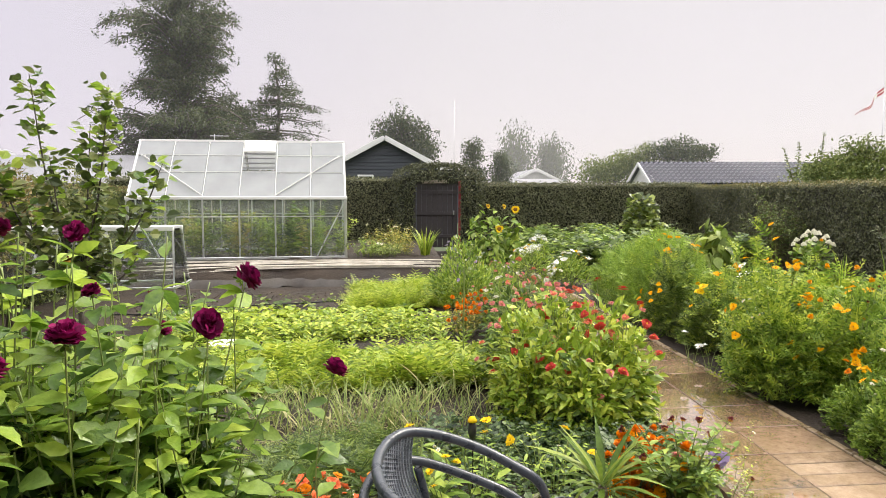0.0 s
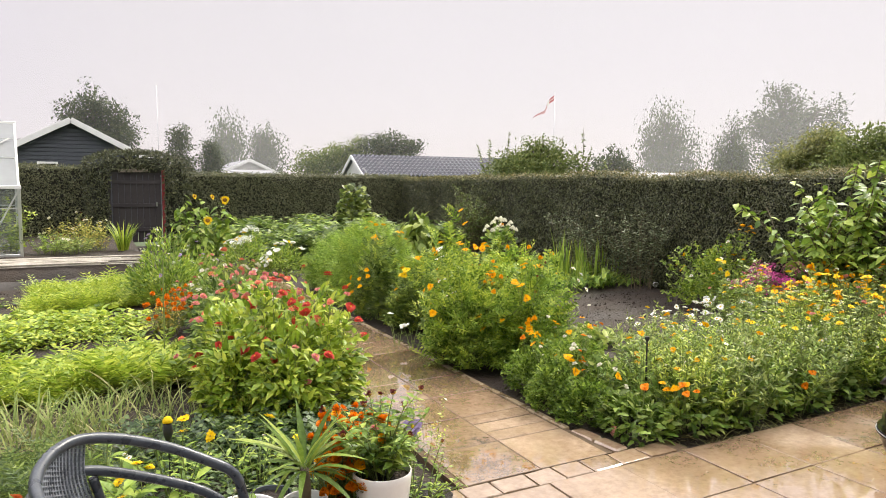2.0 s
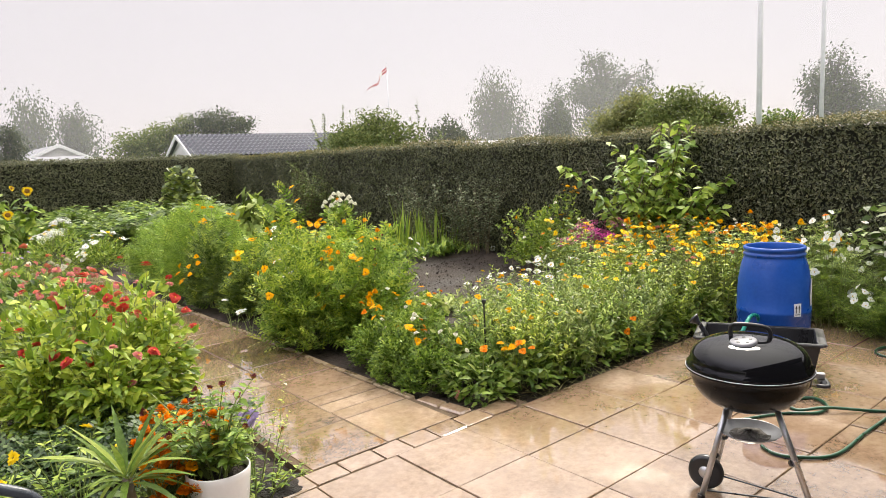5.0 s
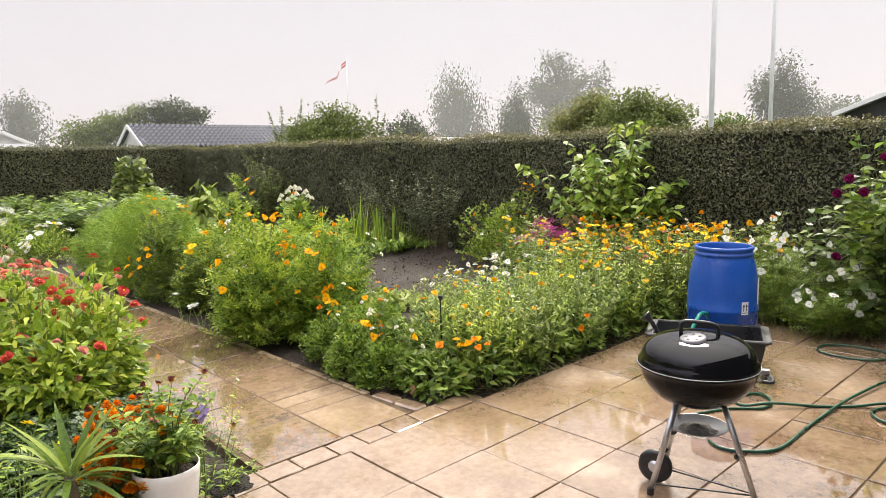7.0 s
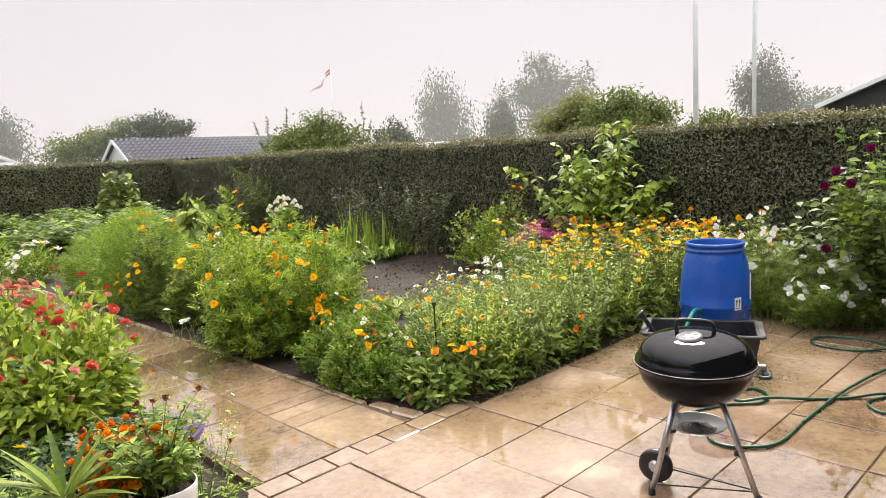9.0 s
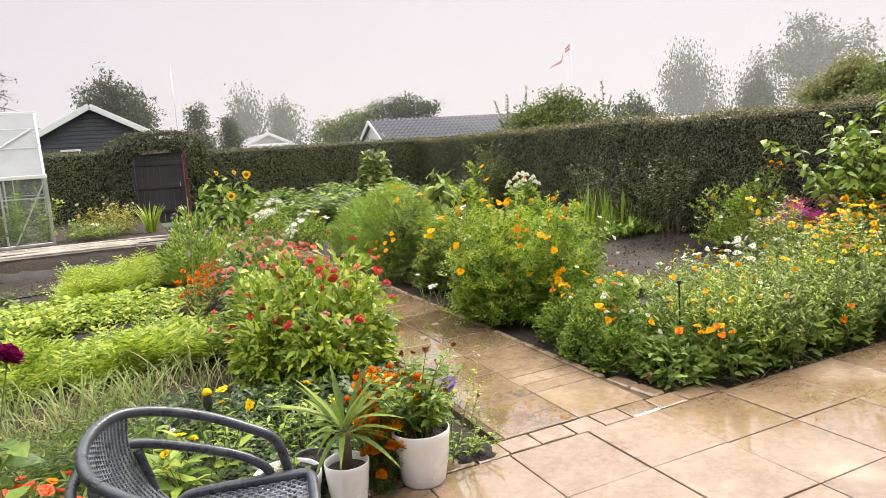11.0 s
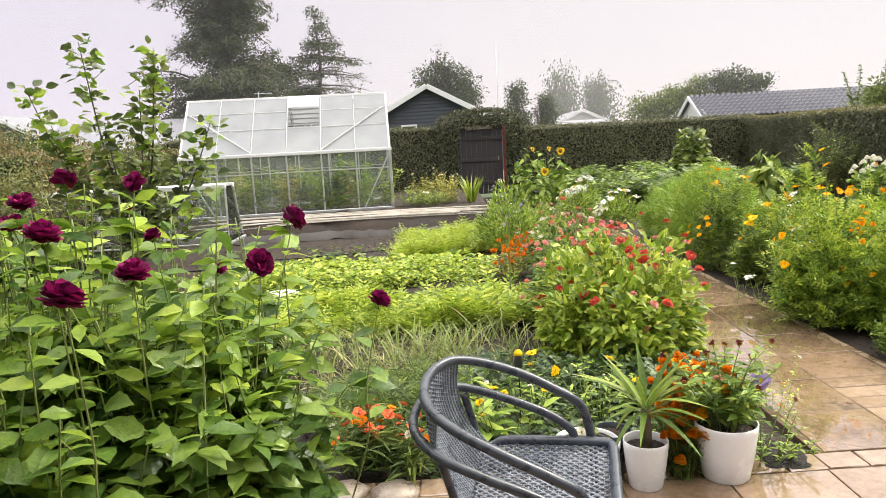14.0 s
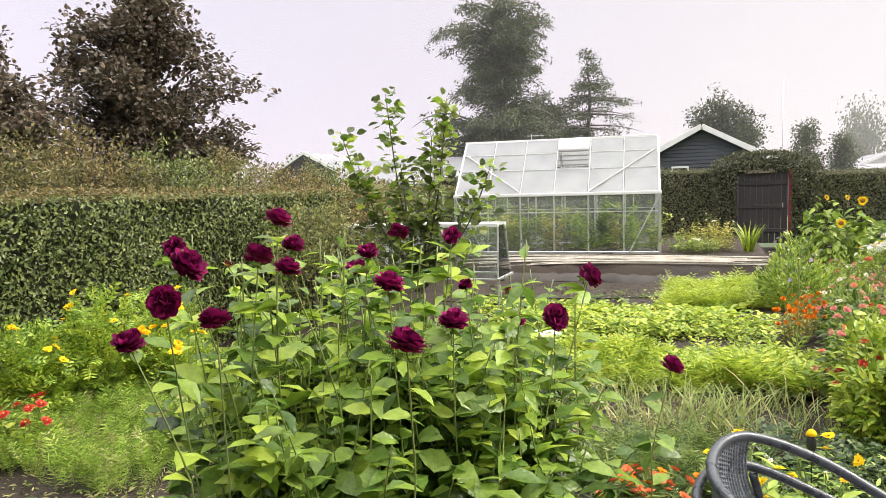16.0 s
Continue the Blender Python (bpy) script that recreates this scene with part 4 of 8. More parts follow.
def hedge(name, label, boxes, mats, seed):
    rng = np.random.default_rng(seed)
    bb, bl = Buf(), Buf()
    for kw in boxes:
        hedge_box(bb, bl, rng, **kw)
    e = thing(name, label, "hedge", (0, 0, 0), kind="structure")
    # solid block painted as the shade behind the leaves, no twigs modelled
    hang("branches", bb.mesh("branches", HEDGE_SHADE), e)
    o = hang("leaves", bl.mesh("leaves", mats), e)
    o["kind"] = "stuff"


hedge("hedge_east", "tall clipped dark green hedge with brownish top shoots", [dict(p0=(7.5, -3.0), p1=(8.42, 9.0), thick=0.8, z0=0.0, z1=1.84, leaf=0.038, dens=3300, faces="ft", top_slot=1), dict(p0=(8.42, 9.0), p1=(9.3, 20.6), thick=0.8, z0=0.0, z1=1.90, leaf=0.05, dens=2000, faces="ft", top_slot=1)], [LEAF_HEDGE, LEAF_HEDGE_TOP], 21)
hedge("hedge_north", "long clipped dark green hedge across the garden's end", [dict(p0=(9.2, 20.9), p1=(2.3, 20.9), thick=0.8, z0=0.0, z1=1.99, leaf=0.06, dens=1500, faces="ft", top_slot=1), dict(p0=(0.1, 20.9), p1=(-8.5, 20.9), thick=0.8, z0=0.1, z1=2.14, leaf=0.06, dens=1300, faces="ft", top_slot=1)], [LEAF_HEDGE, LEAF_HEDGE], 22)


def build_arch():
    """Hedge grown over the gate: a rounded skin of leaves round the opening, over a core coloured as shade."""
    rng = np.random.default_rng(23)
    core, skin = Buf(), Buf()
    x0, x1, zt, yf, yb = -0.2, 2.45, 2.56, 19.95, 21.0
    top = lambda x: 1.95 + (zt - 1.95) * np.maximum(0.0, 1 - np.abs((x - 1.08) / 1.4) ** 2.6) ** 0.5
    # near-black blocks that stand in for shade inside the arch
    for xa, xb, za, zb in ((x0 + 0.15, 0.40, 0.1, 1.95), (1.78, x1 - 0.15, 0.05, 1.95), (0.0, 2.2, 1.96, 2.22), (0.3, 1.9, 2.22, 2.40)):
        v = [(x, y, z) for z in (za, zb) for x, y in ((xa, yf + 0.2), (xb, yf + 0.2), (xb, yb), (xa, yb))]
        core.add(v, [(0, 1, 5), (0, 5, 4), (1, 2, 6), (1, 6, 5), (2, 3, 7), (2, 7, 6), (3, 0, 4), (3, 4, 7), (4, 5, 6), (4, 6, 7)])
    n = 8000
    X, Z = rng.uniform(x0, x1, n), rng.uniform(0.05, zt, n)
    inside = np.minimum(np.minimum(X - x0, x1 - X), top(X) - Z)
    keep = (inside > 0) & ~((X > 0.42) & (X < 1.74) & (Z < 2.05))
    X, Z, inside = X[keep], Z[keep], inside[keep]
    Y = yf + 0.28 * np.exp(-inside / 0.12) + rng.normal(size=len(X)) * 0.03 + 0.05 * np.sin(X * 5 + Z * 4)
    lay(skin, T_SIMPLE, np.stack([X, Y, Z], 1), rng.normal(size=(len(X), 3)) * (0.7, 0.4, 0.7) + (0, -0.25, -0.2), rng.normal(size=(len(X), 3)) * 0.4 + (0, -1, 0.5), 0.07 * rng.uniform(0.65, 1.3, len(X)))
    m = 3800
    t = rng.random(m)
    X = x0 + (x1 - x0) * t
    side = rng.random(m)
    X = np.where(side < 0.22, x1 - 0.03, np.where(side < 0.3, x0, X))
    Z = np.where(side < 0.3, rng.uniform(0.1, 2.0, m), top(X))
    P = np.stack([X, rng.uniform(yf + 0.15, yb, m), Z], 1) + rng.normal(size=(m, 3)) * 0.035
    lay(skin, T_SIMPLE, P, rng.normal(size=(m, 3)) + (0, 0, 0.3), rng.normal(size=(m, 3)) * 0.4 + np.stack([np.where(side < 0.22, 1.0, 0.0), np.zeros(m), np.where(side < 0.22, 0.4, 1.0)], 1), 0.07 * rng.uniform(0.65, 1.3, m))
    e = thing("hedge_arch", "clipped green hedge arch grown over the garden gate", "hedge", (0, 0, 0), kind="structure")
    hang("branches", core.mesh("branches", HEDGE_SHADE), e)
    hang("leaves", skin.mesh("leaves", LEAF_ARCH), e)["kind"] = "stuff"


build_arch()
hedge("hedge_west", "clipped green beech hedge with yellowing top", [dict(p0=(-6.3, 20.0), p1=(-6.3, -2.0), thick=0.8, z0=-0.1, z1=1.80, leaf=0.05, dens=1900, faces="ft", top_slot=1)], [LEAF_LEFT, LEAF_RUSSET], 24)


# ---- the house behind the camera's terrace ----
def build_house_wall():
    e = thing("house_wall", "plain dark boarded house wall with a shallow eave", "wall", (2.0, -1.6, -0.1), kind="structure")
    part("wall", box_bm(12.0, 0.2, 2.75, 0.01), SLATE_BOARD, e)
    part("eave", box_bm(12.4, 1.5, 0.08, 0.01), BLACK_WALL, e, m=pose(0, 0.55, 2.75, 8, 0, 0))


build_house_wall()


# ---- gate under the arch ----
def build_gate():
    e = thing("garden_gate", "black wooden board gate between red posts, closed", "gate", (1.07, 20.12, 0.08))
    for i in range(8):
        part("board", box_bm(0.141, 0.03, 1.86, 0.004), DARK_WOOD, e, m=pose(-0.525 + i * 0.15, 0, 0.06))
    for z in (0.35, 1.0, 1.62):
        part("rail", box_bm(1.2, 0.04, 0.1, 0.006), DARK_WOOD, e, m=pose(0, -0.036, z))
    for s in (-1, 1):
        part("post", box_bm(0.075, 0.09, 2.0, 0.008), RED_PAINT if s > 0 else DARK_WOOD, e, "red painted post" if s > 0 else "dark wooden post", m=pose(s * 0.66, -0.01, 0))
    part("lintel", box_bm(0.72, 0.08, 0.09, 0.008), STONE, e, "pale weathered lintel", m=pose(-0.08, -0.06, 1.93, 0, -1.5, 0))
    part("latch", box_bm(0.03, 0.05, 0.12, 0.005), STEEL, e, m=pose(0.48, -0.06, 1.02))


build_gate()


# ---- greenhouse ----
def bar(e, a, b2, w, mat, name="bar", depth=None):
    a, b2 = Vector(a), Vector(b2)
    d = b2 - a
    m = Matrix.Translation(a) @ d.to_track_quat("Z", "Y").to_matrix().to_4x4()
    return part(name, box_bm(w, depth or w, d.length, w * 0.12), mat, e, m=m)


def pane(e, quad, mat, name="pane", thick=0.006):
    q = [Vector(p) for p in quad]
    n = (q[1] - q[0]).cross(q[3] - q[0]).normalized() * thick / 2
    b = Buf()
    v = [p + n for p in q] + [p - n for p in q]
    b.add([tuple(p) for p in v], [(0, 1, 2), (0, 2, 3), (6, 5, 4), (7, 6, 4), (0, 4, 5), (0, 5, 1), (1, 5, 6), (1, 6, 2), (2, 6, 7), (2, 7, 3), (3, 7, 4), (3, 4, 0)])
    o = hang(name, b.mesh(name, mat), e)
    o.visible_shadow = False
    return o


def build_greenhouse():
    x0, x1, y0, y1, zb, ze, zr = -5.55, -1.17, 14.72, 17.2, 0.33, 1.62, 2.87
    ym = (y0 + y1) / 2
    e = thing("greenhouse", "aluminium greenhouse with clear panes and milky roof sheets", "greenhouse", (0, 0, 0))
    e.matrix_basis = pose(-1.17, 14.72, 0, 0, 0, 6) @ pose(1.17, -14.72, 0)
    n = 6
    xs = [x0 + (x1 - x0) * i / n for i in range(n + 1)]
    for y in (y0, y1):
        for i, x in enumerate(xs):
            bar(e, (x, y, zb), (x, y, ze), 0.06 if i in (0, n) else 0.035, ALU, "post")
        bar(e, (x0, y, zb + 0.03), (x1, y, zb + 0.03), 0.06, ALU, "sill")
        bar(e, (x0 - 0.04, y, ze), (x1 + 0.04, y, ze), 0.07, WHITE_PAINT, "gutter")
        bar(e, (x0, y, zb + 0.9), (x1, y, zb + 0.9), 0.022, ALU, "rail")
        for i, x in enumerate(xs):
            bar(e, (x, y, ze), (x, ym, zr), 0.016 if 0 < i < n else 0.04, BAR_GREY if 0 < i < n else WHITE_PAINT, "rafter")
    bar(e, (x0 - 0.03, ym, zr), (x1 + 0.03, ym, zr), 0.06, WHITE_PAINT, "ridge")
    for x in (x0, x1):
        for y in (y0 + 0.62, ym, y1 - 0.62):
            top = ze + (zr - ze) * (1 - abs(y - ym) / (ym - y0))
            bar(e, (x, y, zb), (x, y, top), 0.035, ALU, "post")
        bar(e, (x, y0, zb + 0.03), (x, y1, zb + 0.03), 0.05, ALU, "sill")
        bar(e, (x, y0, ze), (x, y1, ze), 0.035, ALU, "rail")
    # wind braces in the roof and the walls
    sl = lambda f: (y0 - 0.03 + (ym - y0) * f, ze + (zr - ze) * f + 0.03)
    for xa, xb in ((xs[2], xs[0] + 0.1), (xs[4], xs[6] - 0.1)):
        bar(e, (xa, *sl(0.02)), (xb, *sl(0.72)), 0.022, BAR_GREY, "brace")
    bar(e, (xs[5] + 0.12, y0 - 0.03, zb + 0.05), (x1, y0 - 0.03, ze - 0.05), 0.028, ALU, "brace")
    bar(e, (xs[1] - 0.12, y0 - 0.03, zb + 0.05), (x0, y0 - 0.03, ze - 0.05), 0.028, ALU, "brace")
    for i in range(n):
        a, b2 = xs[i] + 0.02, xs[i + 1] - 0.02
        for y in (y0, y1):
            for za, zc in ((zb + 0.06, zb + 0.88), (zb + 0.92, ze - 0.04)):
                pane(e, [(a, y, za), (b2, y, za), (b2, y, zc), (a, y, zc)], GLASS)
        for side, cuts in ((1, (0.0, 0.42, 0.72, 1.0) if i != 3 else (0.0, 0.46)), (-1, (0.0, 0.5, 1.0))):
            for f0, f1 in zip(cuts, cuts[1:]):
                def at(x, f):
                    yy = y0 + (ym - y0) * f
                    return (x, yy if side > 0 else y0 + y1 - yy, ze + (zr - ze) * f + 0.012)
                pane(e, [at(a, f0 + 0.01), at(b2, f0 + 0.01), at(b2, f1 - 0.01), at(a, f1 - 0.01)], POLY, "roof_sheet")
        for f in (0.42, 0.72):
            bar(e, (a, *sl(f)), (b2, *sl(f)), 0.009, BAR_GREY, "bar")
    for x in (x0, x1):
        ys = [y0, y0 + 0.62, ym, y1 - 0.62, y1]
        for ya, yb in zip(ys, ys[1:]):
            tops = [ze + (zr - ze) * (1 - abs(y - ym) / (ym - y0)) - 0.03 for y in (ya, yb)]
            pane(e, [(x, ya + 0.02, zb + 0.06), (x, yb - 0.02, zb + 0.06), (x, yb - 0.02, ze - 0.03), (x, ya + 0.02, ze - 0.03)], GLASS)
            pane(e, [(x, ya + 0.02, ze + 0.03), (x, yb - 0.02, ze + 0.03), (x, yb - 0.02, tops[1]), (x, ya + 0.02, tops[0])], GLASS)
    # the open roof vent
    a, b2 = xs[3] + 0.03, xs[4] - 0.03
    (yv, zv), (yw, zw) = sl(0.98), sl(0.76)
    vent = part("roof_vent", box_bm(b2 - a, 0.03, 0.03, 0.004), WHITE_PAINT, e, "propped open vent", m=pose((a + b2) / 2, yw - 0.03, zw + 0.02))
    pane(e, [(a, yw - 0.03, zw + 0.035), (b2, yw - 0.03, zw + 0.035), (b2, yv + 0.01, zv + 0.012), (a, yv + 0.01, zv + 0.012)], WHITE_PAINT, "vent_sheet", 0.012)
    for k in range(4):
        f = 0.49 + 0.085 * k
        bar(e, (a, *sl(f)), (b2, *sl(f)), 0.03, ROOF_GREY, "louvre")
    # weather mast on the ridge
    bar(e, (-4.0, ym, zr), (-4.0, ym, zr + 0.16), 0.018, ALU, "mast")
    bar(e, (-4.1, ym, zr + 0.12), (-3.7, ym, zr + 0.12), 0.014, ALU, "mast")


build_greenhouse()


def build_canes():
    e = thing("bamboo_canes", "bundle of long pale canes lying along the bank", "canes", (0, 0, 0))
    rng = np.random.default_rng(12)
    for i in range(15):
        b = Buf()
        xa, xb = -5.0 + rng.uniform(-0.3, 1.8), 0.72 + rng.uniform(-0.7, 0.2)
        f = (i + 0.7 * rng.random()) / 15
        ya, yb = 13.44 + 0.50 * f, 13.66 + 0.22 * f
        t = np.linspace(0, 1, 14)
        yy = ya + (yb - ya) * t + 0.08 * np.sin(t * np.pi + rng.normal() * 0.4)
        zz = np.interp(yy, [13.32, 13.4, 13.62, 13.9, 14.2], [-0.1, 0.05, 0.20, 0.29, 0.32])
        pts = np.stack([xa + (xb - xa) * t, yy, zz + 0.035 + 0.02 * (i % 3) * t + 0.02 * rng.random()], 1)
        tube(b, pts, rng.uniform(0.008, 0.014), 6)
        hang("cane", b.mesh("cane", BAMBOO), e)


build_canes()


# ---- cold frame ----
def build_cold_frame():
    e = thing("cold_frame", "small glazed growing frame with a white timber frame and sloped end", "cold frame", (-4.15, 9.1, gz(-4.15) - 0.03), 2)
    hx, d, h0, h1 = 1.28, 0.8, 1.05, 1.36
    P = lambda s, f, z: (s * hx, -d / 2 + f * d, z)
    for s in (-1, 1):
        bar(e, P(s, 0, 0), P(s * 0.96, 0.25, h1), 0.026, ALU, "post")
        bar(e, P(s, 1, 0), P(s * 0.96, 0.75, h1), 0.026, ALU, "post")
        bar(e, P(s, 0, 0.62), P(s, 1, 0.62), 0.035, ALU, "rail")
        pane(e, [P(s, 0.06, 0.62), P(s, 0.94, 0.62), P(s * 0.965, 0.74, h1), P(s * 0.965, 0.26, h1)], GLASS)
    for f in (0.25, 0.75):
        bar(e, P(-0.97, f, h1), P(0.97, f, h1), 0.06, WHITE_PAINT, "top_rail")
    for f, z in ((0, 0.62), (1, 0.62)):
        bar(e, P(-1, f, z), P(1, f, z), 0.022, ALU, "rail")
    for k in range(3):
        xa, xb = -1 + k * 2 / 3, -1 + (k + 1) * 2 / 3
        pane(e, [P(xa + 0.02, 0.02, 0.66), P(xb - 0.02, 0.02, 0.66), P(xb * 0.965 - 0.02, 0.245, h1 - 0.03), P(xa * 0.965 + 0.02, 0.245, h1 - 0.03)], GLASS)
        if k:
            bar(e, P(xa, 0, 0.62), P(xa * 0.965, 0.25, h1), 0.03, ALU, "post")
    bar(e, (1.33, -0.55, 0.05), (1.62, -0.62, 0.3), 0.05, WHITE_PAINT, "prop")


build_cold_frame()


# ---- kettle barbecue ----
def build_barbecue():
    c = (3.12, 1.36)
    e = thing("kettle_barbecue", "black enamelled kettle barbecue with steel legs on the wet patio", "barbecue", (*c, gz(c[0])), 0)
    R, zr = 0.25, 0.635
    lid = [(R + 0.006, zr + 0.012), (R + 0.010, zr + 0.022), (R - 0.004, zr + 0.034)] + [(R * 0.985 * np.cos(a) ** 0.72, zr + 0.034 + 0.112 * np.sin(a) ** 0.92) for a in np.radians(np.linspace(6, 86, 14))] + [(0.001, zr + 0.146)]
    hang("lid", lathe(lid, 56).mesh("lid", ENAMEL, True), e, "glossy black domed lid")
    bowl = [(0.001, zr - 0.185), (0.06, zr - 0.183)] + [(R * 0.985 * np.cos(a) ** 0.82, zr - 0.183 * np.sin(a)) for a in np.radians(np.linspace(76, 4, 13))] + [(R + 0.012, zr + 0.0), (R + 0.015, zr + 0.008), (R + 0.006, zr + 0.013), (R - 0.01, zr + 0.01)]
    hang("bowl", lathe(bowl, 56).mesh("bowl", BOWL_BLACK, True), e, "black enamelled bowl")
    rim = Buf()
    a = np.linspace(0, 2 * np.pi, 56, endpoint=False)
    tube(rim, np.stack([(R + 0.013) * np.cos(a), (R + 0.013) * np.sin(a), np.full(56, zr + 0.01)], 1), 0.0022, 6, closed=True)
    hang("rim", rim.mesh("rim", STEEL, True), e, "thin steel rim")
    handle = Buf()
    tube(handle, spline([(-0.036, 0.062, zr + 0.13), (-0.038, 0.066, zr + 0.18), (-0.026, 0.045, zr + 0.198), (0.026, -0.045, zr + 0.192), (0.042, -0.072, zr + 0.168), (0.04, -0.068, zr + 0.125)], 6), 0.0095, 8)
    hang("lid_handle", handle.mesh("lid_handle", BLACK_PLASTIC, True), e, "black curved handle")
    vent = hang("vent_plate", lathe([(0.001, 0.004), (0.05, 0.004), (0.055, 0.0), (0.055, -0.012)], 28).mesh("vent_plate", ROOF_GREY, True), e, "round steel vent plate", pose(-0.09, -0.02, zr + 0.147, -2, -9, 0))
    for k in range(5):
        q = k * np.pi * 0.4 + 0.4
        hang("vent_hole", lathe([(0.001, 0.0055), (0.008, 0.0055), (0.008, 0.0035)], 12).mesh("vent_hole", BLACK_PLASTIC), vent, m=pose(0.03 * np.cos(q), 0.03 * np.sin(q), 0))
    d = Vector((0.55, -0.83, 0))
    side = Buf()
    p = np.array((d.x, d.y, 0))
    q = np.array((-d.y, d.x, 0))
    base = p * (R + 0.01) + (0, 0, zr - 0.045)
    tube(side, spline([base + q * 0.06, base + q * 0.06 + p * 0.045, base - q * 0.06 + p * 0.045, base - q * 0.06], 6), 0.009, 8)
    hang("side_handle", side.mesh("side_handle", BLACK_PLASTIC, True), e)
    part("handle_clip", box_bm(0.05, 0.016, 0.03, 0.005), STEEL, e, "steel clip", m=pose(*(p * (R + 0.03) + (0, 0, zr - 0.035)), 0, 0, -57))
    part("handle_block", box_bm(0.075, 0.034, 0.034, 0.01), BLACK_PLASTIC, e, m=pose(*(p * (R + 0.045) + (0, 0, zr - 0.066)), 0, 0, 33))
    feet = [(-0.113, 0.157), (0.112, -0.242), (0.20, 0.26)]
    for fx, fy in feet:
        b = Buf()
        t = Vector((fx, fy, 0)) * 0.42
        tube(b, [(t.x, t.y, zr - 0.165), (fx, fy, 0.012)], 0.0135, 12)
        leg = hang("leg", b.mesh("leg", STEEL, True), e)
        hang("foot_cap", lathe([(0.001, 0.0), (0.017, 0.0), (0.017, 0.03), (0.013, 0.032)], 12).mesh("foot_cap", BLACK_PLASTIC), leg, m=pose(fx, fy, 0))
        clip = Buf()
        s = Vector((fx, fy, 0)) * 0.70 + Vector((0, 0, (zr - 0.165) * 0.48))
        tube(clip, [s, s + Vector((0.01, 0.012, -0.01))], 0.0175, 10)
        hang("leg_clip", clip.mesh("leg_clip", BLACK_PLASTIC), leg)
    pan = hang("ash_pan", lathe([(0.001, 0.0), (0.085, 0.0), (0.125, 0.02), (0.148, 0.034), (0.15, 0.036), (0.146, 0.03), (0.08, 0.005)], 36).mesh("ash_pan", ROOF_GREY, True), e, "shallow steel ash pan", Matrix.LocRotScale(Vector((0.018, 0.0, 0.312)), None, Vector((0.9, 0.9, 1.0))))
    rng = np.random.default_rng(2)
    heap = Buf()
    g = [(r * np.cos(t), r * np.sin(t), 0.024 * (1 - r / 0.1) - 0.008 + rng.random() * 0.012) for r in np.linspace(0.0, 0.098, 6) for t in np.linspace(0, 2 * np.pi, 18, endpoint=False)]
    heap.add(g, [w for i in range(5) for j in range(18) for w in ((i * 18 + j, i * 18 + (j + 1) % 18, (i + 1) * 18 + (j + 1) % 18), (i * 18 + j, (i + 1) * 18 + (j + 1) % 18, (i + 1) * 18 + j))])
    hang("ash", heap.mesh("ash", ASH), pan, "grey-black wet ash", pose(0, 0, 0.012))
    for wx, wy in ((0.012, 0.205),):
        w = hang("wheel", lathe([(0.03, -0.016), (0.062, -0.02), (0.078, -0.016), (0.082, 0.0), (0.078, 0.016), (0.062, 0.02), (0.03, 0.016), (0.03, -0.016)], 32).mesh("wheel", BLACK_PLASTIC, True), e, m=pose(wx, wy, 0.083, 90, 0, 104))
        hang("hub", lathe([(0.001, -0.024), (0.028, -0.022), (0.031, -0.014), (0.031, 0.014), (0.028, 0.022), (0.001, 0.024)], 20).mesh("hub", STEEL, True), w, "pale hub cap")
    ax = Buf()
    tube(ax, [(0.012, 0.205, 0.083), (0.10, -0.21, 0.06)], 0.004, 6)
    hang("axle", ax.mesh("axle", BLACK_PLASTIC), e)
    ax = Buf()
    tube(ax, [(-0.105, 0.15, 0.05), (0.108, -0.23, 0.05)], 0.004, 6)
    hang("brace_rod", ax.mesh("brace_rod", BLACK_PLASTIC), e)


build_barbecue()


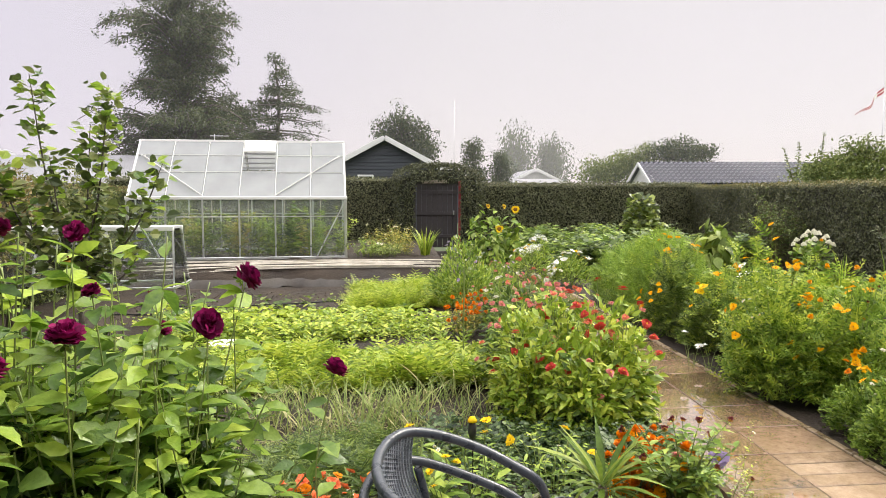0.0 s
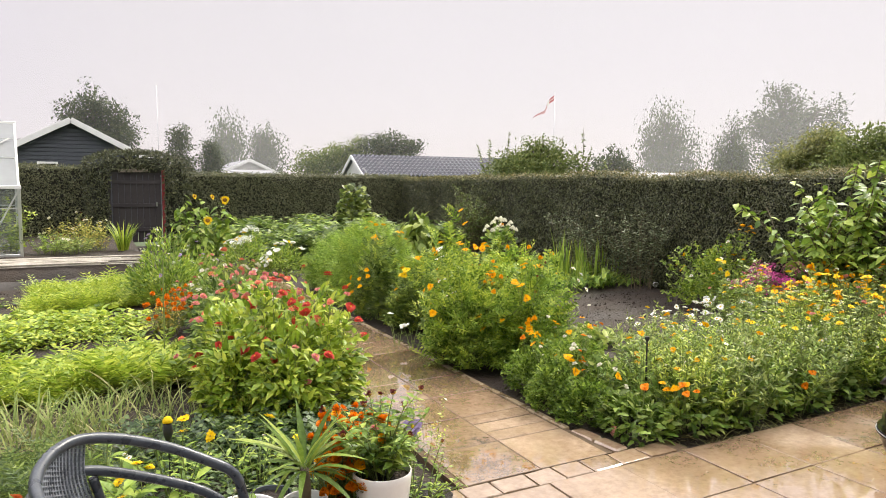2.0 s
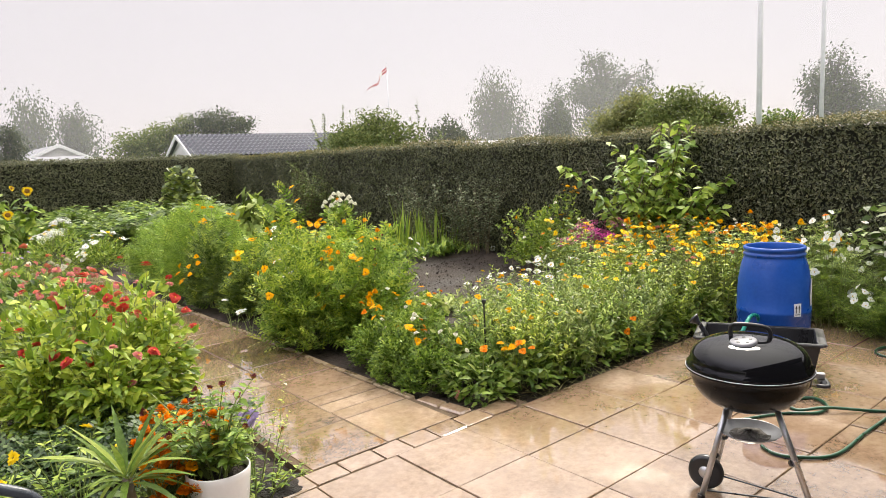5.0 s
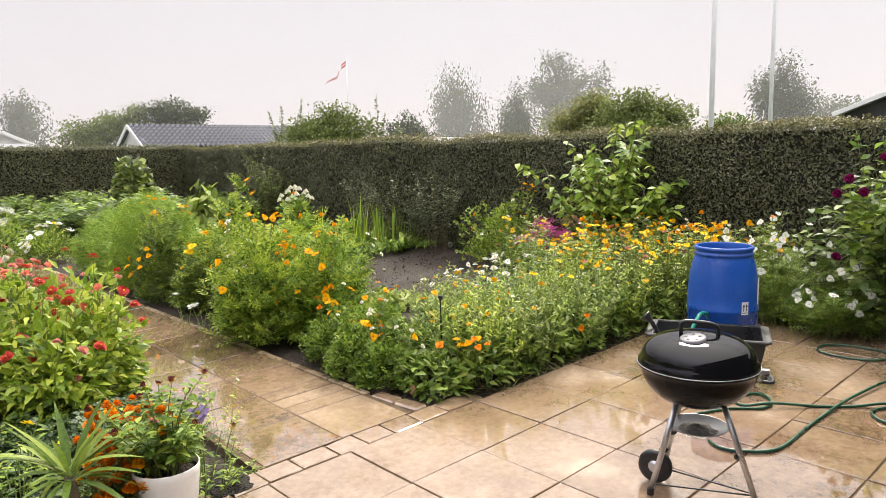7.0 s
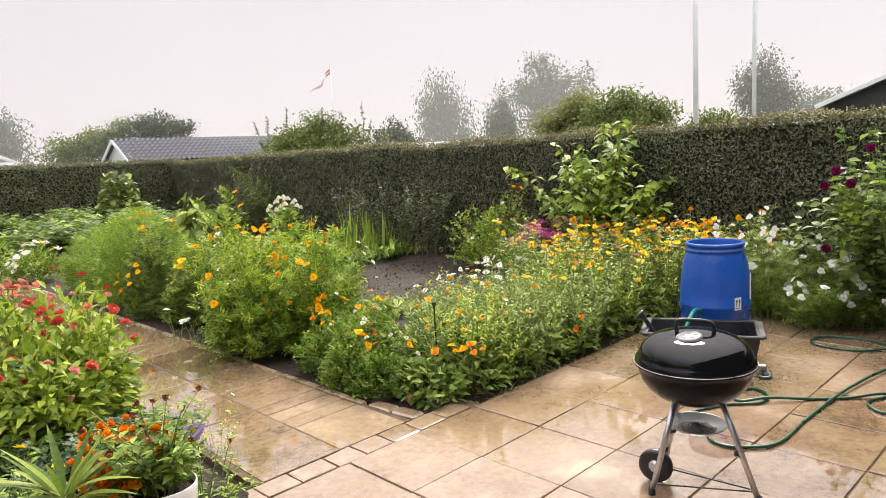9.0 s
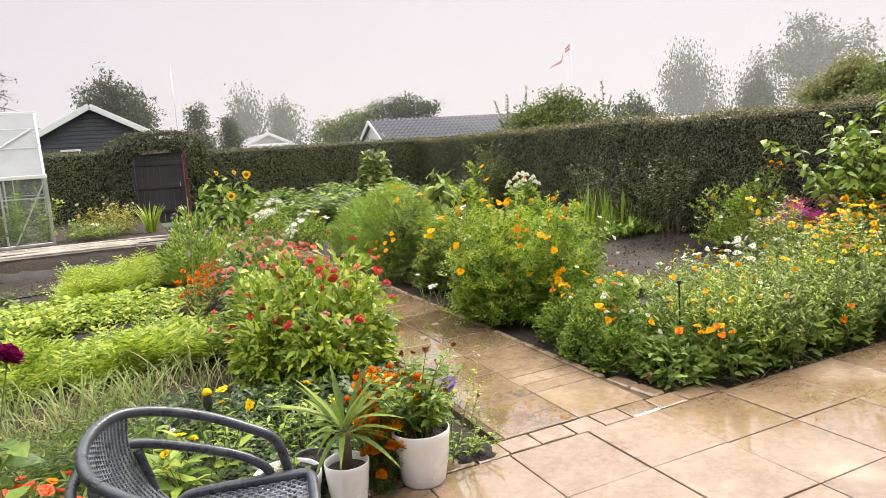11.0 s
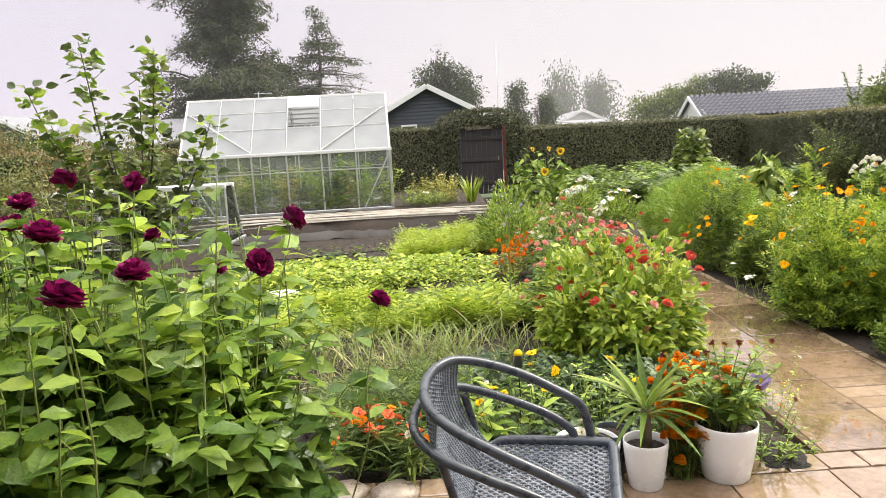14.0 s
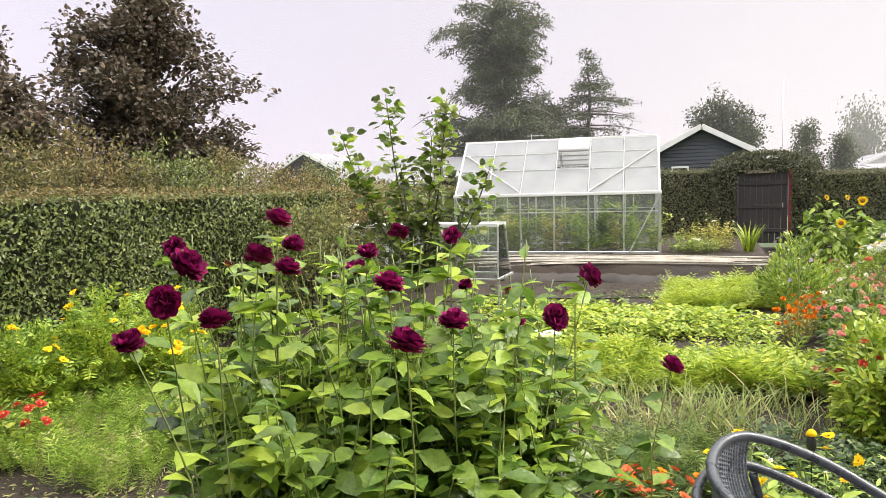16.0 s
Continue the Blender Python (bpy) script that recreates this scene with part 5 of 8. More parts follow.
# ---- rain barrel, tub, watering can, hose ----
def build_barrel():
    e = thing("rain_barrel", "blue plastic barrel with ringed open top behind the tub", "barrel", (5.32, 2.27, gz(5.3) - 0.02), 20)
    prof = [(0.001, 0.0), (0.222, 0.0), (0.23, 0.012), (0.236, 0.06), (0.249, 0.20), (0.2535, 0.36), (0.2565, 0.366), (0.2565, 0.384), (0.2535, 0.39), (0.252, 0.50), (0.244, 0.60), (0.229, 0.69), (0.212, 0.752), (0.207, 0.764), (0.206, 0.776), (0.2115, 0.780), (0.2125, 0.790), (0.207, 0.797), (0.2035, 0.802), (0.2035, 0.814), (0.211, 0.818), (0.213, 0.832), (0.208, 0.842), (0.197, 0.844), (0.193, 0.836), (0.192, 0.78), (0.20, 0.70), (0.235, 0.55)]
    hang("body", lathe(prof, 56).mesh("body", BLUE_PLASTIC, True), e)
    water = hang("water", lathe([(0.001, 0.0), (0.19, 0.0)], 32).mesh("water", ENAMEL), e, "dark rain water", pose(0, 0, 0.74))
    a = radians(222)
    for k, (da, z0, z1, w) in enumerate(((0.0, 0.36, 0.455, 0.062),)):
        b = Buf()
        n = 5
        v = [((0.2585) * np.cos(a + (i / (n - 1) - 0.5) * w / 0.28), 0.2585 * np.sin(a + (i / (n - 1) - 0.5) * w / 0.28), z) for z in (z0, z1) for i in range(n)]
        b.add(v, [t for i in range(n - 1) for t in ((i, i + 1, n + i + 1), (i, n + i + 1, n + i))])
        lab = hang("label", b.mesh("label", LABEL_WHITE), e, "white label with two dark upright arrows")
        for s in (-0.015, 0.009):
            bb = Buf()
            on = lambda q, z: (0.2600 * np.cos(a + q / 0.26), 0.2600 * np.sin(a + q / 0.26), z)
            bb.add([on(s, z0 + 0.026), on(s + 0.006, z0 + 0.026), on(s + 0.006, z1 - 0.034), on(s, z1 - 0.034), on(s - 0.006, z1 - 0.034), on(s + 0.012, z1 - 0.034), on(s + 0.003, z1 - 0.012)], [(0, 1, 2), (0, 2, 3), (4, 5, 6)])
            hang("arrow", bb.mesh("arrow", BLACK_PLASTIC), lab)
        bb = Buf()
        bb.add([on(-0.022, z0 + 0.012), on(0.022, z0 + 0.012), on(0.022, z0 + 0.017), on(-0.022, z0 + 0.017)], [(0, 1, 2), (0, 2, 3)])
        hang("label_line", bb.mesh("label_line", BLACK_PLASTIC), lab)
    b = Buf()
    v = [(0.2585 * np.cos(a + 0.52 + q / 0.28), 0.2585 * np.sin(a + 0.52 + q / 0.28), z) for z in (0.42, 0.62) for q in (0.0, 0.03)]
    b.add(v, [(0, 1, 3), (0, 3, 2)])
    hang("label_strip", b.mesh("label_strip", LABEL_WHITE), e, "narrow white strip")


build_barrel()


def build_tub():
    e = thing("plastic_tub", "rectangular black plastic mortar tub on the patio", "tub", (4.80, 2.13, gz(4.8)), -65)
    bm = bmesh.new()
    L, W, H, t = 0.37, 0.21, 0.30, 0.008
    ring = []
    for z, k in ((0.0, 0.86), (H, 1.0)):
        ring.append([bm.verts.new((sx * L * k, sy * W * k, z)) for sx, sy in ((-1, -1), (1, -1), (1, 1), (-1, 1))])
    for z, k in ((H, 0.965), (0.02, 0.84)):
        ring.append([bm.verts.new((sx * (L * k), sy * (W * k - 0.004), z)) for sx, sy in ((-1, -1), (1, -1), (1, 1), (-1, 1))])
    bm.faces.new(ring[0][::-1])
    for r0, r1 in zip(ring, ring[1:]):
        for i in range(4):
            bm.faces.new((r0[i], r0[(i + 1) % 4], r1[(i + 1) % 4], r1[i]))
    bm.faces.new(ring[3])
    bmesh.ops.bevel(bm, geom=bm.edges[:], offset=0.008, segments=2, affect="EDGES")
    part("body", bm, BLACK_PLASTIC, e, smooth=False)
    for sx, sy, a, b2 in ((0, -1, 2 * L, 0.03), (0, 1, 2 * L, 0.03), (-1, 0, 0.03, 2 * W), (1, 0, 0.03, 2 * W)):
        part("rim", box_bm(a + 0.03, b2 if sx == 0 else b2 - 0.004, 0.022, 0.006), BLACK_PLASTIC, e, m=pose(sx * (L + 0.004), sy * (W + 0.004), H - 0.022))


build_tub()


def build_can():
    e = thing("watering_can", "black watering can with a sea-green handle in the tub", "watering can", (4.70, 2.20, gz(4.7) + 0.028), 115)
    hang("body", lathe([(0.001, 0), (0.09, 0), (0.098, 0.01), (0.092, 0.2), (0.07, 0.23), (0.068, 0.22), (0.088, 0.19)], 28).mesh("body", BLACK_PLASTIC, True), e)
    b = Buf()
    tube(b, spline([(0.08, 0, 0.05), (0.16, 0, 0.14), (0.23, 0, 0.26), (0.27, 0, 0.33)], 6), np.linspace(0.024, 0.014, 19), 10)
    spout = hang("spout", b.mesh("spout", BLACK_PLASTIC, True), e)
    hang("rose", lathe([(0.012, -0.01), (0.016, 0.01), (0.042, 0.05), (0.042, 0.056), (0.001, 0.062)], 20).mesh("rose", BLACK_PLASTIC, True), spout, m=pose(0.27, 0, 0.33, 0, 50, 0))
    b = Buf()
    tube(b, spline([(0.02, -0.10, 0.2), (-0.03, -0.16, 0.315), (-0.06, -0.26, 0.345), (-0.10, -0.36, 0.31), (-0.10, -0.38, 0.2)], 7), 0.014, 8)
    hang("handle", b.mesh("handle", GREEN_PLASTIC, True), e, "sea-green curved handle")


build_can()


def build_hose(name, label, pts, r=0.0095):
    b = Buf()
    line = spline([(x, y, gz(x) + r + z) for x, y, z in pts], 12)
    tube(b, line, r, 8)
    tagged(hang(name, b.mesh(name, GREEN_HOSE, True)), label, "hose")


build_hose("garden_hose", "long green garden hose sweeping over wet slabs", [(3.72, 1.58, 0), (3.68, 1.5, 0), (3.71, 1.4, 0), (3.87, 1.27, 0), (4.3, 1.26, 0), (4.85, 1.22, 0.012), (5.45, 1.11, 0.012), (6.0, 0.92, 0), (6.35, 0.75, 0)])
build_hose("garden_hose", "green garden hose lying in small loops on wet slabs", [(3.95, 1.84, 0), (4.22, 1.70, 0), (4.36, 1.56, 0.0), (4.50, 1.56, 0), (4.58, 1.68, 0), (4.42, 1.75, 0), (4.33, 1.66, 0), (4.43, 1.53, 0.018), (4.6, 1.33, 0), (4.73, 1.18, 0), (4.87, 1.02, 0.018), (4.84, 0.9, 0), (4.68, 0.87, 0), (4.60, 0.98, 0), (4.74, 1.07, 0.0), (5.0, 0.93, 0), (5.24, 0.84, 0), (5.52, 0.92, 0), (5.8, 1.13, 0.018), (6.02, 1.38, 0), (6.0, 1.64, 0), (5.88, 1.74, 0), (5.72, 1.68, 0), (5.72, 1.40, 0), (5.95, 1.12, 0.018), (6.3, 0.85, 0)])


# ---- rattan armchair ----
def build_chair():
    e = thing("rattan_armchair", "dark grey woven rattan armchair with tubular arms", "chair", (0.37, 2.27, 0.0))
    e.matrix_basis = pose(0.37, 2.27, 0.014, 9.0, 0, -11)
    zs = 0.405
    foot = lambda v: -0.036 - 0.158 * v

    def rail(pts, r, name, label=""):
        """A wrapped tube, the same on both sides of the chair; the far half is given from front to back."""
        far = [np.array(q, float) for q in pts]
        near = [q * (1, -1, 1) for q in far[:-1]][::-1]
        b = Buf()
        tube(b, spline(far + near, 8), r, 12)
        return hang(name, b.mesh(name, CHAIR_TUBE, True), e, label)

    rail([(0.185, 0.28, 0.0), (0.17, 0.28, 0.30), (0.15, 0.28, 0.47), (0.115, 0.28, 0.562), (0.02, 0.284, 0.622), (-0.11, 0.284, 0.688), (-0.255, 0.258, 0.748), (-0.36, 0.20, 0.787), (-0.412, 0.11, 0.802), (-0.428, 0.0, 0.806)], 0.0185, "arm_rail", "thick wrapped tube forming arms, back and front legs")
    rail([(0.10, 0.262, zs - 0.01), (0.075, 0.266, 0.455), (-0.02, 0.268, 0.522), (-0.19, 0.266, 0.59), (-0.335, 0.245, 0.642), (-0.42, 0.185, 0.668), (-0.468, 0.095, 0.676), (-0.48, 0.0, 0.677)], 0.0175, "arm_rail")
    for v in (-0.235, 0.235):
        b = Buf()
        tube(b, spline([(-0.34, v, 0.62), (-0.30, v, 0.42), (-0.30, v, 0.22), (-0.36, v, foot(v))], 6), 0.016, 10)
        hang("leg", b.mesh("leg", CHAIR_TUBE, True), e)
    # seat frame: raised at the sides, dipping where it meets the back
    b = Buf()
    half = [(0.246, 0.0, zs + 0.002), (0.246, 0.14, zs + 0.002), (0.238, 0.232, zs), (0.18, 0.252, zs), (0.0, 0.25, zs), (-0.17, 0.248, zs - 0.004), (-0.225, 0.24, zs - 0.022), (-0.27, 0.215, zs - 0.045), (-0.285, 0.12, zs - 0.05)]
    ring = half + [(-0.288, 0.0, zs - 0.05)] + [(u, -v, z) for u, v, z in half[:0:-1]]
    tube(b, spline(ring, 6, closed=True), 0.0205, 12, closed=True)
    hang("seat_frame", b.mesh("seat_frame", CHAIR_TUBE, True), e)
    # woven seat: ribs across, fine strands along
    b = Buf()
    for i in range(27):
        u = -0.26 + i * 0.0186
        vs = np.linspace(-0.235, 0.235, 48)
        tube(b, np.stack([np.full(48, u), vs, zs - 0.012 + 0.0025 * np.where((np.arange(48) + i) % 2, 1, -1) - 0.012 * np.cos(vs * 6)], 1), 0.0035, 4)
    for j in range(33):
        v = -0.232 + j * 0.0145
        us = np.linspace(-0.27, 0.236, 54)
        tube(b, np.stack([us, np.full(54, v), zs - 0.012 + 0.0035 * np.where((np.arange(54) // 2 + j) % 2, 1, -1) - 0.012 * math.cos(v * 6)], 1), 0.0052, 5)
    hang("seat", b.mesh("seat", RATTAN, True), e, "woven grey rattan seat")["kind"] = "stuff"
    # woven back: uprights bowed from seat to rail, with fine strands round them
    b = Buf()
    n, rows = 29, 50
    grid = []
    for a in np.linspace(-1, 1, n):
        low = np.array((-0.275 + 0.03 * a * a, 0.232 * a, zs - 0.045 + 0.02 * a * a))
        top = np.array((-0.423 + 0.075 * a * a, 0.21 * a, 0.80 - 0.02 * a * a))
        grid.append([low + (top - low) * t + np.array((-0.055 * np.sin(t * np.pi), 0, 0)) for t in np.linspace(0, 1, rows)])
    grid = np.array(grid)
    for i in range(n):
        tube(b, grid[i], 0.0046, 5)
    for r in range(1, rows):
        line = grid[:, r].copy()
        line[:, 0] += 0.004 * np.where((np.arange(n) + r) % 2, 1, -1)
        tube(b, line, 0.0030, 4)
    hang("backrest", b.mesh("backrest", RATTAN, True), e, "woven grey rattan back")["kind"] = "stuff"
    # seams in the wrapping
    for p, q in (((-0.36, -0.20, 0.787), (-0.345, -0.21, 0.782)), ((-0.42, -0.185, 0.668), (-0.408, -0.194, 0.664))):
        b = Buf()
        tube(b, [p, q], 0.0205, 12)
        hang("collar", b.mesh("collar", CHAIR_TUBE), e)


build_chair()


# ---- pots ----
def pot_mesh(r, h, mat, name="pot"):
    prof = [(0.001, 0), (r * 0.72, 0), (r * 0.76, 0.008), (r * 0.90, h * 0.45), (r, h * 0.9), (r * 1.005, h), (r * 0.985, h + 0.004), (r * 0.955, h), (r * 0.94, h * 0.86), (r * 0.9, h * 0.7)]
    return lathe(prof, 40).mesh(name, mat, True)


def build_pot(label, x, y, r, h, mat, soil=True):
    e = thing("plant_pot", label, "plant pot", (x, y, gz(x)))
    hang("pot", pot_mesh(r, h, mat), e)
    if soil:
        rng = np.random.default_rng(int(x * 100))
        b = lathe([(q * r, h * 0.88 + rng.normal() * 0.004) for q in (0.94, 0.75, 0.5, 0.25, 0.01)], 24)
        hang("potting_soil", b.mesh("potting_soil", SOIL, True), e, "dark wet potting soil")
    return e


build_pot("large white glazed pot holding a leafy aster", 1.32, 2.965, 0.145, 0.275, WHITE_POT)
build_pot("small white glazed pot holding a strap-leaved palm", 0.92, 2.92, 0.105, 0.23, WHITE_POT)
build_pot("wide white pot half hidden behind the armchair", 0.66, 3.02, 0.16, 0.20, WHITE_POT)
build_pot("dark grey pot beside the white pots", 0.80, 3.10, 0.10, 0.21, CHAIR_TUBE)


def build_dirt(x, y, r):
    """Spilled wet soil, a thin lumpy heap with a ragged rim."""
    bm = bmesh.new()
    bmesh.ops.create_grid(bm, x_segments=36, y_segments=36, size=r)
    drop = []
    for v in bm.verts:
        q = v.co / r
        edge = 0.75 + 0.35 * noise.noise(Vector((q.x * 2.3, q.y * 2.3, 3.1)))
        h = 1 - (q.x * q.x + q.y * q.y) / (edge * edge)
        v.co.z = 0.016 * max(h, -0.2) + 0.012 * noise.noise(v.co * 40) * max(0, h)
        if h < -0.1:
            drop.append(v)
    bmesh.ops.delete(bm, geom=drop, context="VERTS")
    tagged(hang("soil_heap", bm_mesh("soil_heap", bm, WET_SOIL, True), None, "", pose(x, y, gz(x) - 0.001)), "dark wet soil spilled beside the white pot", "soil", kind="stuff")


build_dirt(1.66, 3.13, 0.2)


def stick(name, label, x, y, h, r, mat, lean=(0, 0)):
    b = Buf()
    tube(b, [(0, 0, -0.05), (lean[0] * 0.5, lean[1] * 0.5, h * 0.5), (lean[0], lean[1], h)], r, 7)
    e = thing(name, label, "stake", (x, y, gz(x)))
    hang("pole", b.mesh(name, mat), e)
    return e


lamp_stake = stick("plant_stake", "thin black metal stake with a small cap in the flower bed", 3.52, 3.50, 0.57, 0.006, BLACK_PLASTIC)
hang("cap", lathe([(0.001, 0.02), (0.016, 0.016), (0.018, 0), (0.006, -0.02)], 12).mesh("cap", BLACK_PLASTIC), lamp_stake, m=pose(0, 0, 0.57))
for sx, sy in ((5.07, 3.42), (5.62, 3.6)):
    stick("plant_stake", "short pale wooden stake among the flowers", sx, sy, 0.42, 0.011, LABEL_WHITE)
stick("plant_stake", "green cane standing in the vegetable bed", 0.62, 6.7, 1.0, 0.007, STEM_GREEN, (0.01, 0))
stick("plant_stake", "thin slanting cane by the bare soil patch", 6.9, 6.6, 0.5, 0.005, STEM_BROWN, (0.3, 0.1))


def stone(name, label, x, y, s, mat, seed, flat=0.6, cat="stone"):
    bm = bmesh.new()
    bmesh.ops.create_icosphere(bm, subdivisions=2, radius=s)
    for v in bm.verts:
        v.co *= 1 + 0.25 * noise.noise(v.co * (1.6 / s) + Vector((seed, 0, 0)))
        v.co.z *= flat
    tagged(hang(name, bm_mesh(name, bm, mat, True), None, "", pose(x, y, gz(x) - 0.02 + s * flat * 0.6)), label, cat)


for i, (x, y, s) in enumerate(((-0.72, 4.22, 0.12), (-0.5, 4.3, 0.09), (-0.92, 4.35, 0.07), (-0.56, 3.02, 0.13), (-0.3, 3.0, 0.12))):
    stone("stone", "flat sandy field stone at the bed's edge", x, y, s, STONE, i * 3.3, 0.35)
stone("terracotta_ornament", "small salmon-pink ornament lying at the bed's corner", 3.17, 3.40, 0.04, P_PINK, 9, 0.9, "ornament")
stone("white_pebble", "small white ball lying in the flower bed", 3.32, 3.33, 0.03, LABEL_WHITE, 4, 0.9, "pebble")
stone("soil_marker", "small pale stone at the edge of bare soil", 8.0, 8.1, 0.05, LABEL_WHITE, 5, 0.9, "stone")


fig = thing("garden_figure", "small dark figure with a yellow top on a thin stick", "ornament", (0.4, 3.7, gz(0.4)))
fig.scale = (0.75, 0.75, 0.92)
b = Buf()
tube(b, [(0, 0, -0.05), (0.005, 0, 0.2), (0, 0, 0.42)], 0.005, 6)
hang("stick", b.mesh("stick", BLACK_PLASTIC), fig)
hang("body", lathe([(0.001, 0.37), (0.02, 0.38), (0.034, 0.42), (0.03, 0.46), (0.018, 0.485), (0.001, 0.49)], 18).mesh("body", BLACK_PLASTIC, True), fig)
hang("cap", lathe([(0.012, 0.478), (0.036, 0.482), (0.034, 0.495), (0.02, 0.512), (0.001, 0.516)], 18).mesh("cap", P_YELLOW, True), fig, "pale yellow rounded top")

# ---- drip pipes on the bare soil ----
for k, (pts) in enumerate(([(-4.2, 11.2), (-2.8, 11.0), (-1.5, 11.3), (-0.4, 11.6)], [(-4.4, 10.4), (-3.0, 10.2), (-1.8, 10.1)])):
    b = Buf()
    tube(b, spline([(x, y, gz(x) - 0.02 + 0.012 * (i % 2)) for i, (x, y) in enumerate(pts)], 8), 0.011, 6)
    tagged(hang("drip_pipe", b.mesh("drip_pipe", BLACK_PLASTIC, True)), "thin black drip pipe lying on bare wet soil", "pipe")


# ---- dahlias beside the patio ----
def dahlia_plant(label, x, y, rng, n, h, base_r, spread, heads=(), leaf=0.12, per=36, shoots=1.0, mat=None):
    """A dahlia: leafy shoots, and long flower stalks with smaller leaves to the given heads."""
    z = gz(x) - 0.02
    e = plant("dahlia", label, "dahlia", x, y, rng, n, base_r, h, spread, T_BROAD, leaf, per, mat or LEAF_BROAD, z=z, bare=0.1, lift=0.05, stem=0.0045, wob=0.09, group="dahlias by the patio", side=1, shrink=0.25, face=0.7)
    sb, lb, ld = Buf(), Buf(), Buf()

    def shoot(tip, k, size, low):
        root = np.array((tip[0] * 0.45 + rng.normal() * 0.05, tip[1] * 0.45 + rng.normal() * 0.05, 0.2))
        mid = root * 0.4 + tip * 0.6 + (rng.normal() * 0.05, rng.normal() * 0.05, 0.02)
        line = spline([root, mid * (1, 1, 0.85), tip * 0.3 + mid * 0.7 + rng.normal(size=3) * 0.012, tip], 5)
        tube(sb, line, np.linspace(0.0036, 0.0019, len(line)), 6)
        u = rng.uniform(low, 1.0, k)
        P = np.array([line[int(q * (len(line) - 1))] for q in u])
        an = rng.random(k) * 6.28
        lay(ld if rng.random() < 0.35 else lb, T_POINTED if rng.random() < 0.4 else T_BROAD, P, np.stack([np.cos(an), np.sin(an), rng.normal(size=k) * 0.35 + 0.3], 1), np.tile((0, 0, 1.0), (k, 1)) + rng.normal(size=(k, 3)) * 0.4, leaf * rng.uniform(0.5, 1.0, k) * (1.2 - 0.38 * u) * size)

    for (fx, fy, fz), size in heads:
        tip = np.array((fx - x, fy - y, fz - z))
        shoot(tip, 24 if math.hypot(tip[0], tip[1]) < 0.62 else 6, 1.0, 0.3)
        face = np.array((0.1 - fx, -0.1 - fy, 0)) * 0.25 + (0, 0, 1.2) + rng.normal(size=3) * 0.5
        bloom(e, "maroon_dahlia" if size > 0.55 else "seedhead", tip, face - (0, 0, 0.6), size * 0.76 if size > 0.55 else size * 2.2)
    # leafy side shoots that stand above the bush
    for _ in range(int(n * shoots)):
        a, r = rng.random() * 6.28, np.sqrt(rng.random()) * (base_r + spread * 0.5)
        shoot(np.array((r * np.cos(a), r * np.sin(a), h[1] * rng.uniform(0.76, 1.14))), 17, 1.0, 0.45)
    hang("flower_stalk", sb.mesh("flower_stalk", STEM_GREEN, True), e)["kind"] = "stuff"
    for q, mt in ((lb, LEAF_SHOOT), (ld, LEAF_BROAD)):
        hang("stalk_foliage", q.mesh("stalk_foliage", mt, True), e)["kind"] = "stuff"
    return e


rng = np.random.default_rng(101)
DAHLIA = "tall dark maroon dahlia with broad wet green leaves"
dahlia_plant(DAHLIA, -1.3, 1.7, rng, 62, (1.0, 1.5), 0.30, 0.36, [((-1.22, 1.35, 1.68), 1.0), ((-1.21, 0.97, 1.59), 1.15), ((-1.50, 1.25, 1.61), 0.8), ((-1.31, 1.00, 1.50), 1.05), ((-1.36, 0.93, 1.41), 0.95), ((-1.15, 0.99, 1.46), 1.05), ((-1.26, 1.31, 1.58), 1.05)])
dahlia_plant(DAHLIA, -0.98, 2.0, rng, 62, (1.0, 1.46), 0.30, 0.34, [((-1.24, 1.45, 1.60), 0.9), ((-1.14, 1.27, 1.55), 0.95), ((-1.13, 1.63, 1.51), 0.9), ((-1.05, 1.56, 1.57), 0.85), ((-1.01, 1.70, 1.62), 0.85), ((-0.89, 1.86, 1.60), 0.8), ((-0.95, 1.93, 1.51), 0.5), ((-1.45, 1.41, 1.54), 0.5), ((-0.81, 1.76, 1.45), 0.62)])
dahlia_plant(DAHLIA, -0.8, 1.8, rng, 50, (0.9, 1.3), 0.22, 0.17, [((-0.86, 1.31, 1.51), 1.05), ((-0.73, 1.13, 1.40), 1.15), ((-0.74, 1.46, 1.39), 1.1), ((-0.68, 1.89, 1.32), 0.72), ((-0.73, 1.99, 1.40), 0.5), ((-0.47, 2.05, 1.45), 1.15), ((-0.57, 1.96, 1.32), 1.2), ((-0.20, 2.0, 1.17), 1.0)])
dahlia_plant("young leafy dahlia without flowers, bright green", -1.6, 1.95, rng, 40, (0.9, 1.35), 0.26, 0.3)
dahlia_plant("young leafy dahlia without flowers, bright green", -1.0, 2.35, rng, 26, (0.75, 1.1), 0.18, 0.15)
dahlia_plant("young leafy dahlia without flowers, bright green", -1.02, 1.45, rng, 40, (0.85, 1.22), 0.26, 0.3)
dahlia_plant("tall dark maroon dahlia before the east hedge", 6.72, 1.35, rng, 62, (0.8, 1.5), 0.38, 0.4, [((6.32, 1.74, 1.36), 1.05), ((6.3, 1.63, 1.26), 1.05), ((6.25, 1.8, 1.25), 0.9), ((6.3, 1.5, 1.53), 0.95), ((6.2, 1.77, 0.75), 1.0), ((6.1, 1.15, 1.05), 1.2), ((6.12, 1.05, 1.12), 1.1), ((6.25, 0.9, 1.4), 1.0)], leaf=0.12, per=30, shoots=0.2, mat=LEAF_DARK)
